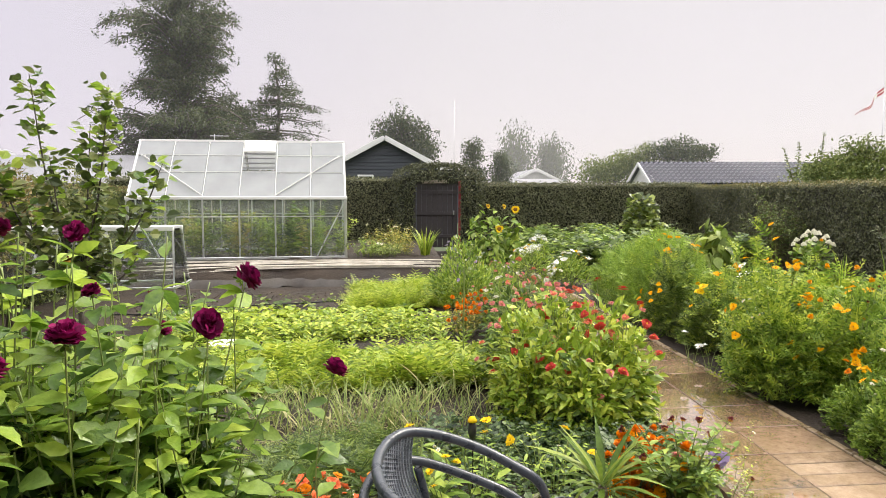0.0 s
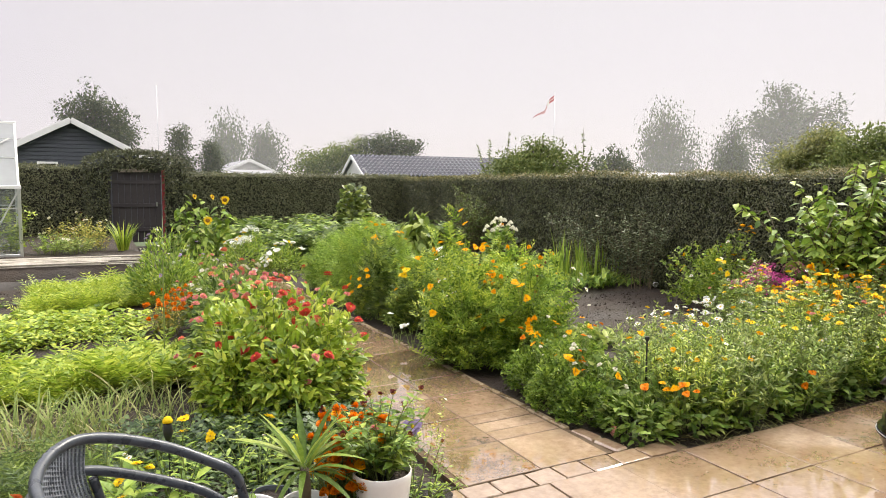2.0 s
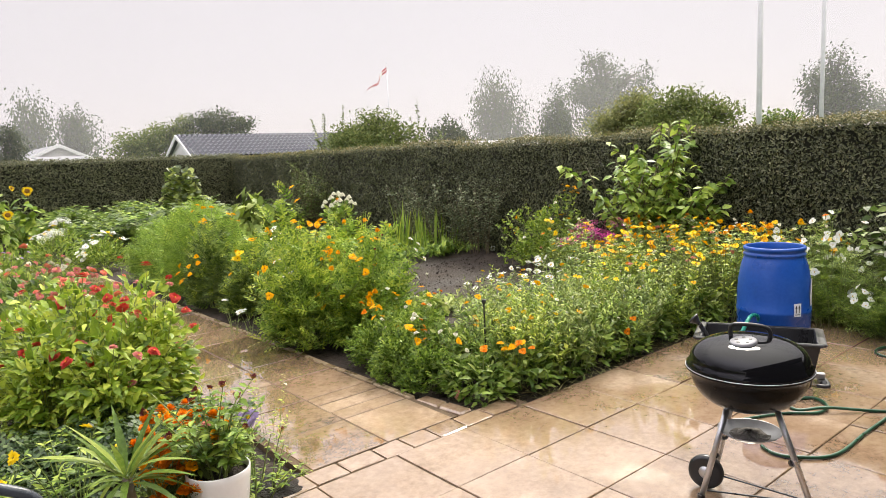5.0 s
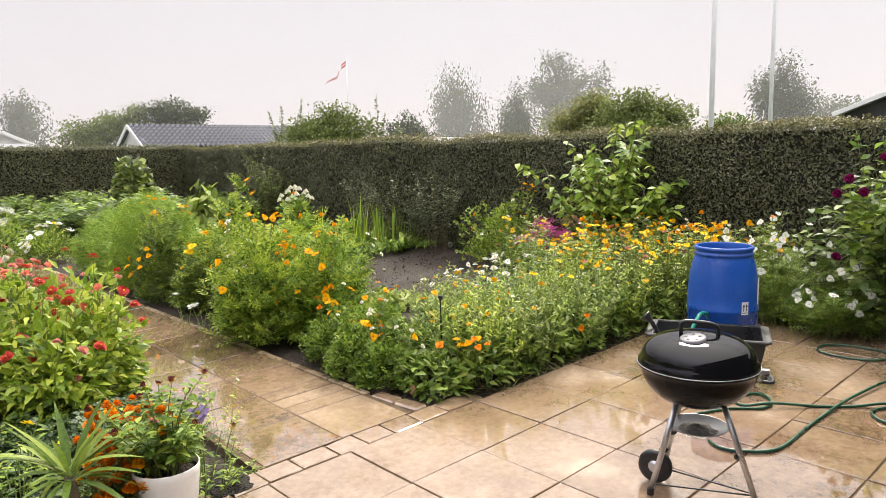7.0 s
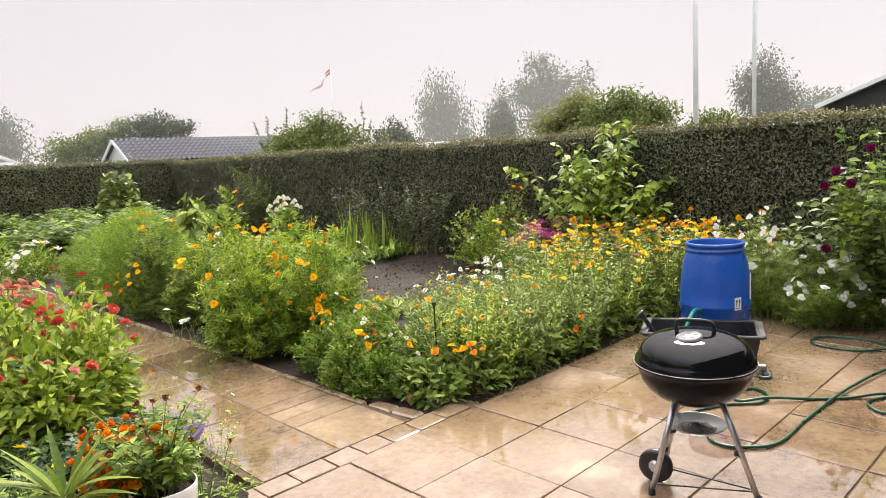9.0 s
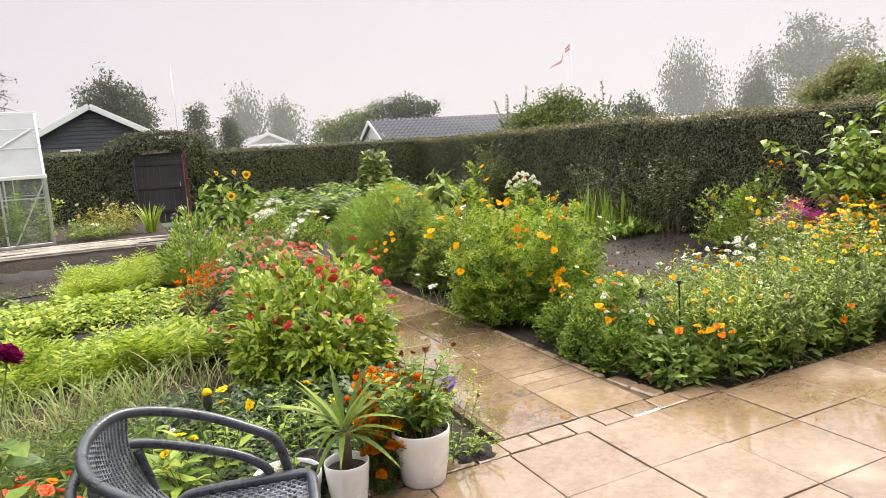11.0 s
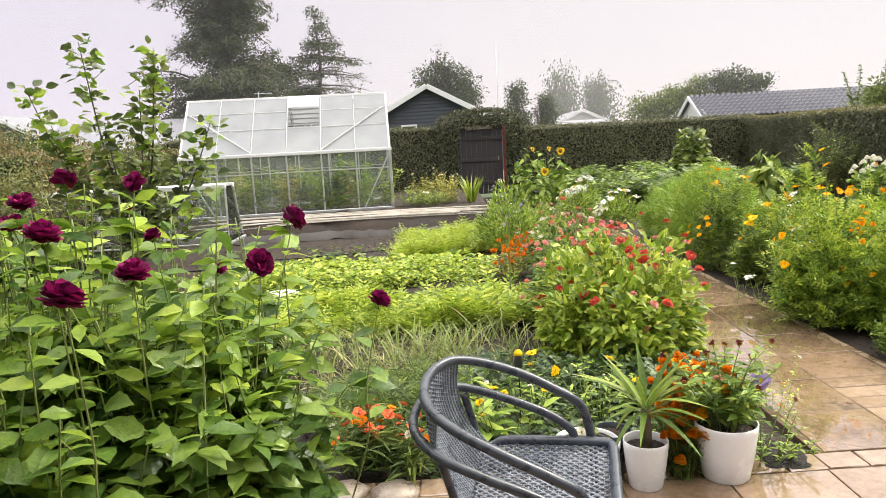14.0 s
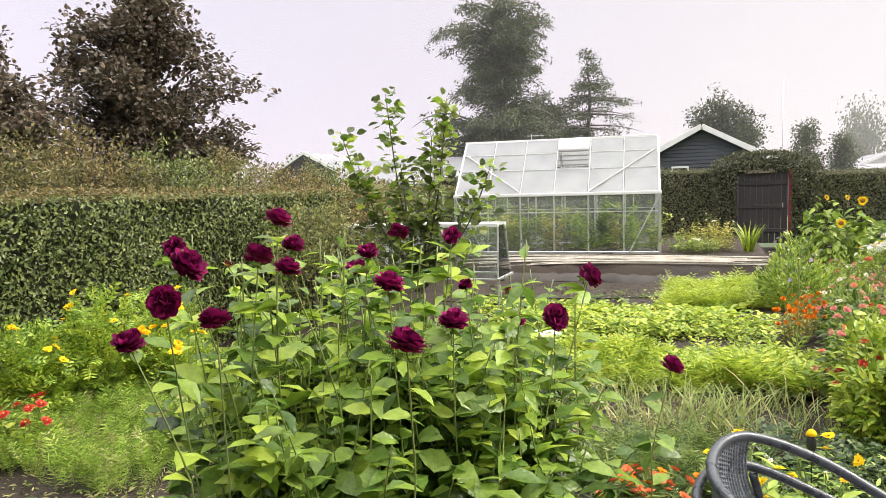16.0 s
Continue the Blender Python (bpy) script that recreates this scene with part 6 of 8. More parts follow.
dahlia_plant("leafy dahlia before the east hedge", 6.8, 0.55, rng, 44, (0.8, 1.35), 0.38, 0.4, [((6.25, 0.6, 1.3), 1.0), ((6.2, 0.3, 1.2), 1.0)], leaf=0.12, per=30, shoots=0.2, mat=LEAF_DARK)
dahlia_plant("leafy dahlia before the east hedge", 6.9, -0.4, rng, 40, (0.8, 1.3), 0.38, 0.4, leaf=0.12, per=30, shoots=0.2, mat=LEAF_DARK)


# ---- vegetable beds, west of the path ----
def row_bed(name, label, cat, x0, x1, y0, y1, n, rng, tmpl, leaf, h, mat, lift=1.2, spread=0.55, rows=0, sparse=0.0, mix=None):
    """A bed of low plants that nobody could count: rosettes of leaves."""
    b = Buf()
    per = 7
    X = rng.uniform(x0, x1, n)
    if rows:
        r = rng.integers(0, rows, n)
        Y = y0 + (r + 0.5) * (y1 - y0) / rows + rng.normal(size=n) * (y1 - y0) / rows * 0.22
    else:
        Y = rng.uniform(y0, y1, n)
    X, Y = X + rng.normal(size=n) * 0.07, Y + rng.normal(size=n) * 0.05
    edge = 0.72 + 0.25 * np.sin(X * 3.1 + Y * 1.7) * np.sin(Y * 2.9 - X) + rng.normal(size=n) * 0.16
    P = np.repeat(np.stack([X, Y, gzs(X) - 0.03], 1), per, 0)
    P[:, :2] += rng.normal(size=(n * per, 2)) * spread * 0.12
    P[:, 2] += rng.uniform(0.0, 0.55, n * per) * h * np.repeat(edge, per)
    a = rng.random(n * per) * 6.28
    ax = np.stack([np.cos(a) * spread, np.sin(a) * spread, lift * rng.uniform(0.3, 1.0, n * per)], 1)
    up = np.stack([rng.normal(size=n * per) * 0.3 - np.cos(a) * 0.5, rng.normal(size=n * per) * 0.3 - np.sin(a) * 0.5, np.ones(n * per)], 1)
    slot = 0
    s = leaf * rng.uniform(0.6, 1.25, n * per) * np.repeat(edge, per)
    if mix is not None:
        pick = rng.random(n * per) < mix[1]
        lay(b, tmpl, P[pick], ax[pick] * (1, 1, 0.55), up[pick], s[pick], 1)
        P, ax, up, s = P[~pick], ax[~pick], up[~pick], s[~pick]
    lay(b, tmpl, P, ax, up, s, 0)
    o = hang(name, b.mesh(name, [mat] + ([mix[0]] if mix else [])))
    return tagged(o, label, cat, kind="stuff")


rng = np.random.default_rng(202)
row_bed("onion_bed", "rows of thin grey-green onion leaves, some turned straw yellow", "onions", -1.35, 1.05, 4.75, 5.75, 130, rng, T_ONION, 0.42, 0.05, LEAF_ONION, 1.9, 0.4, 3, mix=(LEAF_STRAW, 0.3))
row_bed("carrot_bed", "dense feathery bright green carrot tops in rows", "carrots", -2.3, 0.85, 5.95, 7.05, 800, rng, T_CARROT, 0.25, 0.22, LEAF_BRIGHT, 0.9, 0.6, 5)
row_bed("strawberry_bed", "dense low bed of bright yellow-green leaves", "vegetables", -2.9, 0.55, 8.15, 9.15, 1250, rng, T_ROUND, 0.075, 0.40, LEAF_BRIGHT, 0.6, 0.8, mix=(LEAF_TAGETES, 0.15))
row_bed("seedling_bed", "sparse yellow-green seedlings behind the leafy row", "vegetables", -3.6, 0.1, 9.45, 10.4, 300, rng, T_ROUND, 0.12, 0.18, LEAF_BRIGHT, 0.6, 0.8)
row_bed("dill_bed", "soft feathery light green bed before the bank", "vegetables", -0.75, 0.95, 10.3, 12.4, 950, rng, T_FEATHER, 0.24, 0.22, LEAF_BRIGHT, 1.0, 0.5)
row_bed("parsley_clump", "low fine-leaved bright green clump on dark soil", "herbs", -0.85, -0.05, 3.9, 4.5, 430, rng, T_FEATHER, 0.17, 0.2, LEAF_DARK, 0.9, 0.6)
row_bed("leaf_bed", "mixed dark green leafy plants behind the patio's edge", "vegetables", -0.15, 1.6, 3.22, 4.1, 420, rng, T_ROUND, 0.06, 0.24, LEAF_DEEP, 0.5, 0.8, mix=(LEAF_TAGETES, 0.12))
row_bed("ground_cover", "low mixed green leaves behind the potted plants", "ground cover", 0.2, 1.7, 3.9, 4.7, 430, rng, T_COMPOUND, 0.09, 0.32, LEAF_DEEP, 0.6, 0.8, mix=(LEAF_TAGETES, 0.15))
row_bed("weed_fringe", "sparse small weeds at the soil's edge", "weeds", -4.5, -1.6, 5.2, 8.4, 190, rng, T_SIMPLE, 0.11, 0.12, LEAF_TAGETES, 0.7, 0.7, mix=(LEAF_STRAW, 0.12))
row_bed("weed_fringe", "thin pale seedlings between the beds and hedge", "weeds", -5.6, -3.4, 2.8, 4.6, 600, rng, T_FEATHER, 0.19, 0.25, LEAF_FEATHER, 2.2, 0.35, mix=(LEAF_STRAW, 0.2))
row_bed("weed_litter", "short weeds and dry bits strewn over wet soil", "weeds", -5.4, -2.2, 1.8, 4.2, 420, rng, T_LANCE, 0.07, 0.03, LEAF_STRAW, 0.3, 0.9, mix=(LEAF_DARK, 0.4))
row_bed("straw_leaves", "pale withered leaves lying among onions", "leaves", -1.3, 0.0, 4.5, 5.3, 60, rng, T_ONION, 0.36, 0.02, LEAF_STRAW, 0.35, 1.0)
row_bed("radish_tops", "scattered low leaves on the bare soil", "vegetables", -4.0, -0.9, 10.4, 12.6, 45, rng, T_ROUND, 0.11, 0.08, LEAF_DARK, 0.6, 0.8)

for k, (x, y) in enumerate(((-0.55, 3.28), (-0.38, 3.36), (-0.25, 3.2))):
    plant("gazania", "low gazania with orange-red open flowers", "gazania", x, y, rng, 30, 0.09, (0.18, 0.36), 0.10, T_NARROW, 0.17, 9, LEAF_DARK, [("red_gazania", 10, 0.95), ("orange_daisy", 4, 0.85), ("faded_zinnia", 1, 0.7)], group="gazanias at the patio edge")
plant("broad_leaf_plant", "clump of long smooth upright green leaves behind the chair", "leafy plant", 0.28, 3.45, rng, 10, 0.10, (0.2, 0.38), 0.12, T_LANCE, 0.27, 4, LEAF_TAGETES, [("yellow_daisy", 3, 0.8)])
for k, (x, y) in enumerate(((0.45, 3.75), (0.85, 3.7), (0.05, 3.6))):
    plant("yellow_aster", "low leafy plant with a few yellow flowers", "flower", x, y, rng, 12, 0.12, (0.3, 0.46), 0.14, T_LANCE, 0.10, 8, LEAF_TAGETES, [("yellow_daisy", 3, 0.9), ("white_daisy", 2, 0.8)], group="low flowers behind the chair")
for k, (x, y, n) in enumerate(((1.12, 3.0, 12), (1.33, 3.42, 12), (1.27, 3.3, 12), (1.15, 3.05, 11), (1.17, 3.1, 18), (1.45, 3.3, 8), (1.10, 3.05, 14))):
    plant("french_marigold", "low marigold packed with orange ruffled flowers", "marigold", x, y, rng, 26, 0.06 if y < 3.06 else 0.10, ((0.22, 0.46), (0.3, 0.6), (0.15, 0.38), (0.10, 0.33))[(3, 0, 0, 2, 1, 0, 1)[k]], 0.04 if y < 3.06 else 0.12, T_TAGETES, 0.07, 8, LEAF_DARK, [("orange_marigold", n, 1.0), ("amber_marigold", 2, 1.0)], group="orange marigolds by the pots")

# zinnias along the path
for k, (x, y, h, reds, pinks) in enumerate(((1.30, 4.62, 0.70, 5, 1), (1.60, 4.88, 0.80, 6, 2), (1.28, 5.12, 0.84, 5, 3), (1.62, 5.40, 0.82, 4, 5), (0.98, 4.95, 0.66, 2, 3), (1.02, 5.45, 0.74, 1, 5))):
    mound("zinnia", "bushy zinnia with red and coral double flowers", "zinnia", x, y, rng, 0.30, 0.30, h, T_POINTED, 0.092, 1000, LEAF_BRIGHT, [("red_zinnia", reds + 3, 1.08, 0), ("coral_zinnia", 2, 0.95, 0), ("pink_zinnia", pinks + 1, 0.85, 0)], LEAF_SHOOT, 0.18, group="zinnias along the path", lift=0.15, face=0.6, poke=0.09, lump=0.28)
for k, (x, y, h) in enumerate(((1.05, 6.0, 0.70), (1.5, 6.15, 0.76), (1.2, 6.75, 0.74), (1.65, 7.0, 0.72), (1.25, 7.5, 0.70), (1.65, 7.9, 0.66), (1.3, 8.3, 0.6))):
    mound("zinnia", "dark leafy zinnia with small pink and faded flowers", "zinnia", x, y, rng, 0.33, 0.36, h, T_POINTED, 0.088, 850, LEAF_DARK, [("pink_zinnia", 9, 0.9, 0), ("coral_zinnia", 4 if k < 4 else 1, 0.9, 0), ("faded_zinnia", 3, 0.9, 0)] + ([("red_zinnia", 3, 1.0, 0)] if k == 1 else []), LEAF_TAGETES, 0.4, group="zinnias along the path", lift=0.1, face=0.6, poke=0.12)
for k, (x, y) in enumerate(((0.72, 8.2), (0.86, 8.55))):
    plant("tall_marigold", "upright plant covered in small orange flowers", "marigold", x + 0.05, y, rng, 34, 0.13, (0.2, 0.52), 0.12, T_SIMPLE, 0.06, 9, LEAF_AUTUMN, [("orange_marigold", 24, 1.1)], group="orange flowers by the leafy row")
mound("feverfew", "large light green leafy bush with pale buds", "bush", 0.98, 10.6, rng, 0.54, 0.5, 0.90, T_LANCE, 0.085, 2900, LEAF_TAGETES, [("white_umbel", 8, 0.6, 0), ("lilac_daisy", 8, 0.9, 0), ("faded_zinnia", 10, 0.6, 0)], LEAF_BRIGHT, lump=0.3, lift=0.7)
mound("feverfew", "light green leafy bush with pale buds", "bush", 1.55, 11.4, rng, 0.35, 0.35, 0.66, T_LANCE, 0.08, 1200, LEAF_TAGETES, [("lilac_daisy", 6, 1.0, 0), ("white_umbel", 3, 0.7, 0)], lump=0.3, lift=0.7)
for k, (x, y) in enumerate(((1.3, 12.2), (1.7, 12.8), (1.2, 9.4), (1.6, 9.0))):
    plant("faded_aster", "low faded pink and green flower clump beside the path", "flower", x, y, rng, 24, 0.2, (0.3, 0.5), 0.2, T_LANCE, 0.09, 10, LEAF_GREY, [("pink_zinnia", 5, 0.7), ("faded_zinnia", 5, 0.8)], group="faded flowers along the path")

# ---- potted plants ----
pz = gz(0.95) + 0.2
e = thing("potted_palm", "small palm with arching strap leaves and a short trunk", "palm", (0.92, 2.92, pz))
b = Buf()
tube(b, [(0, 0, -0.02), (0.004, 0, 0.09), (0, 0.004, 0.18)], [0.030, 0.026, 0.021], 9)
hang("trunk", b.mesh("trunk", STEM_BROWN, True), e, "ringed brown trunk")
b = Buf()
for t, n, ln, rise in ((leaf_shape(0.055, 7, 0.02, 0.18, 0, 0.4), 9, 0.34, 2.0), (leaf_shape(0.06, 7, 0.02, 0.45, 0, 0.4), 14, 0.35, 1.0), (leaf_shape(0.06, 7, 0.02, 0.7, 0, 0.4), 9, 0.28, 0.3)):
    a = np.arange(n) * 2.4 + rng.random(n)
    lay(b, t, np.tile((0, 0, 0.17), (n, 1)) + rng.normal(size=(n, 3)) * (0.008, 0.008, 0.012), np.stack([np.cos(a), np.sin(a), np.full(n, rise) + rng.normal(size=n) * 0.15], 1), np.stack([-np.cos(a) * rise, -np.sin(a) * rise, np.ones(n)], 1), ln * rng.uniform(0.8, 1.1, n))
hang("leaves", b.mesh("leaves", LEAF_PALM, True), e)
plant("potted_aster", "leafy potted aster with dark seed heads and one lilac flower", "aster", 1.32, 2.965, rng, 34, 0.06, (0.22, 0.50), 0.18, T_POINTED, 0.088, 17, LEAF_TAGETES, [("seedhead", 9, 1.25), ("pink_zinnia", 1, 0.8)], z=gz(1.36) + 0.235, bare=0.22)
aster = plant("loose_aster", "thin trailing aster beside the white pot", "aster", 1.56, 3.14, rng, 30, 0.13, (0.12, 0.46), 0.18, T_LANCE, 0.06, 20, LEAF_TAGETES, [("seedhead", 7, 1.0)])
bloom(aster, "lilac_daisy", (-0.06, -0.14, 0.45), (-0.5, -1.0, 0.2), 1.5)
plant("wispy_weeds", "thin yellow-green weed stalks growing in the path's joint", "weeds", 1.95, 3.75, rng, 9, 0.10, (0.2, 0.42), 0.12, T_SIMPLE, 0.04, 12, LEAF_BRIGHT, [("white_daisy", 2, 0.6)], stem=0.0014)
plant("low_succulent", "low leafy plant in the wide white pot", "leafy plant", 0.66, 3.02, rng, 12, 0.09, (0.06, 0.14), 0.06, T_ROUND, 0.06, 6, LEAF_TAGETES, [("faded_zinnia", 3, 1.1)], z=gz(0.66) + 0.17)


# ---- flower beds, east of the path ----
rng = np.random.default_rng(303)
# the corner bed: leggy stems over broad basal leaves
for k, (x, y, h) in enumerate(((3.30, 3.34, 0.30), (3.60, 3.26, 0.42), (3.98, 3.27, 0.46), (4.35, 3.26, 0.46), (4.72, 3.26, 0.42), (5.1, 3.28, 0.44), (5.45, 3.25, 0.40), (5.8, 3.2, 0.42), (3.5, 3.85, 0.42), (3.95, 3.9, 0.5), (4.5, 3.9, 0.5))):
    mound("calendula", "bushy calendula with broad dark basal leaves", "calendula", x, y, rng, 0.27, 0.30, h * 0.85, T_POINTED, 0.076, 480, LEAF_LUSH, [("orange_daisy", 3, 0.75, 1), ("amber_daisy", 3, 0.75, 1)] if x < 3.8 else [("orange_daisy", 2, 0.9, 1)] if k == 4 else (), LEAF_GREY, 0.6, group="calendulas at the corner bed", lift=0.25, face=0.6, poke=0.08, stems=14)
for k, (x, y) in enumerate(((3.55, 3.6), (3.85, 3.5), (3.95, 3.75), (4.15, 3.55), (4.3, 3.8), (4.5, 3.5), (4.65, 3.75), (4.85, 3.55), (4.0, 4.05), (4.4, 4.1), (3.72, 3.22), (4.1, 3.18), (4.55, 3.18), (5.0, 3.75), (4.85, 3.2), (5.2, 3.3), (5.35, 3.2), (5.6, 3.3))):
    plant("seedhead_plant", "leggy yellow-green plant with many small pale seed heads", "flower", x, y, rng, 34, 0.15, (0.40, 0.70), 0.15, T_LANCE, 0.075, 26, (LEAF_TAGETES, LEAF_BRIGHT, LEAF_GREY)[k % 3], [("faded_zinnia", 4, 0.32), ("amber_daisy", 3 if x < 4.0 else 1, 0.8), ("yellow_daisy", 1, 0.6), ("white_daisy", 1 if k in (8, 9, 4) else 0, 1.1)], group="leggy stems in the corner bed", wob=0.12, bare=0.15, lift=0.7, stem=0.0028)
for k, (x, y, h) in enumerate(((3.16, 3.72, 0.26), (3.14, 4.02, 0.34), (3.35, 4.15, 0.44), (3.22, 4.42, 0.40), (3.62, 4.35, 0.46))):
    mound("wild_chrysanthemum", "low leafy plant with a few amber and cream flowers", "flower", x, y, rng, 0.24, 0.24, h, T_COMPOUND, 0.062, 760, LEAF_LUSH, [("amber_daisy", 3, 0.8, 0), ("faded_zinnia", 4, 0.6, 0), ("orange_daisy", 3, 0.75, 1)], LEAF_TAGETES, 0.3, group="low flowers along the path", lump=0.3, poke=0.1, stems=14)
# tall feathery marigolds
for k, (x, y, rx, h) in enumerate(((3.17, 5.42, 0.40, 0.86), (3.55, 5.1, 0.36, 0.80), (3.42, 5.95, 0.42, 0.95), (3.9, 5.65, 0.36, 0.78), (3.85, 6.3, 0.4, 0.82))):
    mound("tall_tagetes", "tall feathery bright green marigold with orange flowers", "marigold", x, y, rng, rx, rx, h, T_TAGETES, 0.15, 1300, LEAF_TAGETES if k in (0, 2) else LEAF_FEATHER, [("amber_daisy", 13, 0.95, 4), ("amber_marigold", 3, 0.8, 1), ("seedhead", 3 if k < 2 else 0, 0.8, 1), ("white_daisy", 5 if k < 2 else 0, 1.1, 1)], LEAF_BRIGHT, 0.8, group="tall marigolds along the path", lump=0.48, lift=0.4, face=0.6, poke=0.13)
# feathery cosmos mound, amber flowers before it
for k, (x, y, rx, ry, h) in enumerate(((3.45, 8.75, 0.55, 0.62, 1.16), (3.5, 9.7, 0.52, 0.6, 1.05), (3.55, 10.6, 0.5, 0.55, 0.85))):
    mound("cosmos", "mound of soft feathery light green cosmos", "cosmos", x, y, rng, rx, ry, h, T_FEATHER, 0.17, 2500 if k == 0 else 1600, LEAF_FEATHER, [("amber_daisy", 7, 1.2, 2)] if k == 0 else (), LEAF_BRIGHT, 0.2, group="feathery cosmos along the path", lump=0.1, lift=0.6, stems=40)
for k, (x, y, rx, h) in enumerate(((3.22, 7.85, 0.30, 0.86), (3.6, 7.55, 0.34, 0.80), (3.35, 7.1, 0.32, 0.66), (3.75, 6.85, 0.36, 0.72), (4.2, 7.4, 0.36, 0.7))):
    mound("coreopsis", "bushy plant with clusters of amber-yellow flowers", "coreopsis", x, y, rng, rx, rx, h, T_TAGETES, 0.13, 1000, LEAF_DARK if k in (0, 2) else LEAF_TAGETES, [("amber_daisy", 12 if k < 2 else 4, 0.98, 3), ("yellow_daisy", 5 if k > 1 else 0, 1.2, 2)] + ([("white_cosmos", 8, 1.25, 2)] if k == 3 else []), LEAF_BRIGHT, 0.3, group="amber flowers along the path", lump=0.25, lift=0.5, poke=0.1)
for k, (x, y) in enumerate(((2.82, 6.35), (2.86, 6.05))):
    plant("straggling_cosmos", "straggling cosmos with white flowers over the path edge", "cosmos", x, y, rng, 4, 0.05, (0.18, 0.36), 0.10, T_FEATHER, 0.08, 4, LEAF_FEATHER, [("white_cosmos", 2, 0.95)], group="straggling cosmos")
# far along the path
for k, (x, y, rx, h) in enumerate(((2.5, 12.95, 0.44, 0.80), (3.1, 12.45, 0.42, 0.66))):
    mound("phlox", "rounded bush of white phlox with a few yellow flowers", "phlox", x, y, rng, rx, rx, h, T_LANCE, 0.085, 1500, LEAF_TAGETES, ([("white_umbel", 34, 1.25, 8), ("white_cosmos", 8, 0.9, 0), ("yellow_daisy", 8, 0.9, 0)] if k == 0 else [("white_cosmos", 26, 1.05, 9), ("yellow_daisy", 8, 0.9, 0)]), LEAF_BRIGHT, group="white flowers by the path's end", lump=0.25, poke=0.05)
for k, (x, y, h, hx, hz) in enumerate(((1.95, 14.5, 1.42, 0.10, 0.97), (2.4, 14.7, 1.40, 0.02, 1.36), (1.65, 14.8, 1.32, 0.05, 0.7))):
    e = mound("sunflower", "sunflower with large drooping leaves and yellow heads", "sunflower", x, y, rng, 0.32, 0.30, h, T_BROAD, 0.19, 190, LEAF_TAGETES, (), LEAF_GREY, 0.4, lift=-0.6, stems=6, lump=0.2, stem_mat=STEM_GREEN)
    if k < 2:
        bloom(e, "sunflower", (hx, -0.34, hz), (-0.15, -1.0, -0.45), 0.72)
        bloom(e, "sunflower", (hx - 0.2, -0.05, h + 0.02), (0.5, -0.6, -0.3), 0.45)
mound("wilted_sunflower", "sunflower with large hanging grey-green leaves", "sunflower", 5.15, 11.0, rng, 0.42, 0.42, 1.24, T_BROAD, 0.27, 190, LEAF_GREY, (), LEAF_TAGETES, 0.3, lift=-1.1, skirt=0.1, stems=5, lump=0.15)
row_bed("potato_bed", "tall dense dark green potato plants", "potatoes", 3.3, 7.6, 13.6, 17.8, 2300, rng, T_COMPOUND, 0.24, 1.15, LEAF_DARK, 0.5, 0.9, mix=(LEAF_TAGETES, 0.3))
row_bed("potato_bed", "tall leafy mid-green plants behind the cosmos", "potatoes", 2.7, 6.3, 16.5, 19.8, 1200, rng, T_COMPOUND, 0.26, 1.25, LEAF_DARK, 0.5, 0.9, mix=(LEAF_TAGETES, 0.3))
mound("squash", "climbing squash mound with large pale grey-green leaves", "squash", 6.72, 18.6, rng, 0.6, 0.55, 1.66, T_ROUND, 0.2, 1000, LEAF_GREY, (), LEAF_ROSE, 0.5, lift=-0.3, stems=10, lump=0.15)
row_bed("lettuce_bed", "low bright green leafy bed", "vegetables", 4.6, 7.6, 10.4, 12.6, 900, rng, T_ROUND, 0.13, 0.34, LEAF_BRIGHT, 0.6, 0.8)
row_bed("bean_bed", "bushy mid-green plants behind the tall marigolds", "vegetables", 4.0, 5.0, 8.9, 10.6, 420, rng, T_COMPOUND, 0.2, 0.5, LEAF_TAGETES, 0.7, 0.8)
hyd = mound("hydrangea", "hydrangea bush topped with creamy white panicles", "hydrangea", 7.0, 11.2, rng, 0.36, 0.36, 0.86, T_BROAD, 0.13, 420, LEAF_TAGETES, (), LEAF_GREY, 0.4)
for k in range(15):
    a, r = k * 2.4, 0.085 * math.sqrt(k)
    bloom(hyd, "hydrangea", (r * math.cos(a), r * math.sin(a), 0.95 - 2.4 * r * r), (math.cos(a) * r, math.sin(a) * r, 0.6), 0.62 + 0.03 * (k % 4))
row_bed("leek_bed", "upright pale green stalks in a row", "leeks", 6.7, 8.0, 8.7, 10.0, 26, rng, T_REED, 0.62, 0.25, LEAF_FEATHER, 5.0, 0.22, mix=(LEAF_BRIGHT, 0.4))
row_bed("leek_fringe", "low bright green leaves round the stalks", "vegetables", 6.1, 8.1, 8.3, 10.4, 420, rng, T_LANCE, 0.2, 0.2, LEAF_TAGETES, 0.9, 0.6)
row_bed("thin_weeds", "thin pale weeds creeping into bare soil", "weeds", 4.1, 5.0, 5.3, 6.6, 130, rng, T_SIMPLE, 0.11, 0.14, LEAF_GREY, 0.8, 0.7)
mound("hedge_tagetes", "bushy plant with yellow flowers before the hedge", "marigold", 7.35, 6.35, rng, 0.46, 0.5, 0.80, T_COMPOUND, 0.09, 1100, LEAF_TAGETES, [("amber_daisy", 20, 0.8, 4), ("white_daisy", 6, 1.1, 0)], LEAF_BRIGHT, lump=0.35, lift=0.7, poke=0.1)
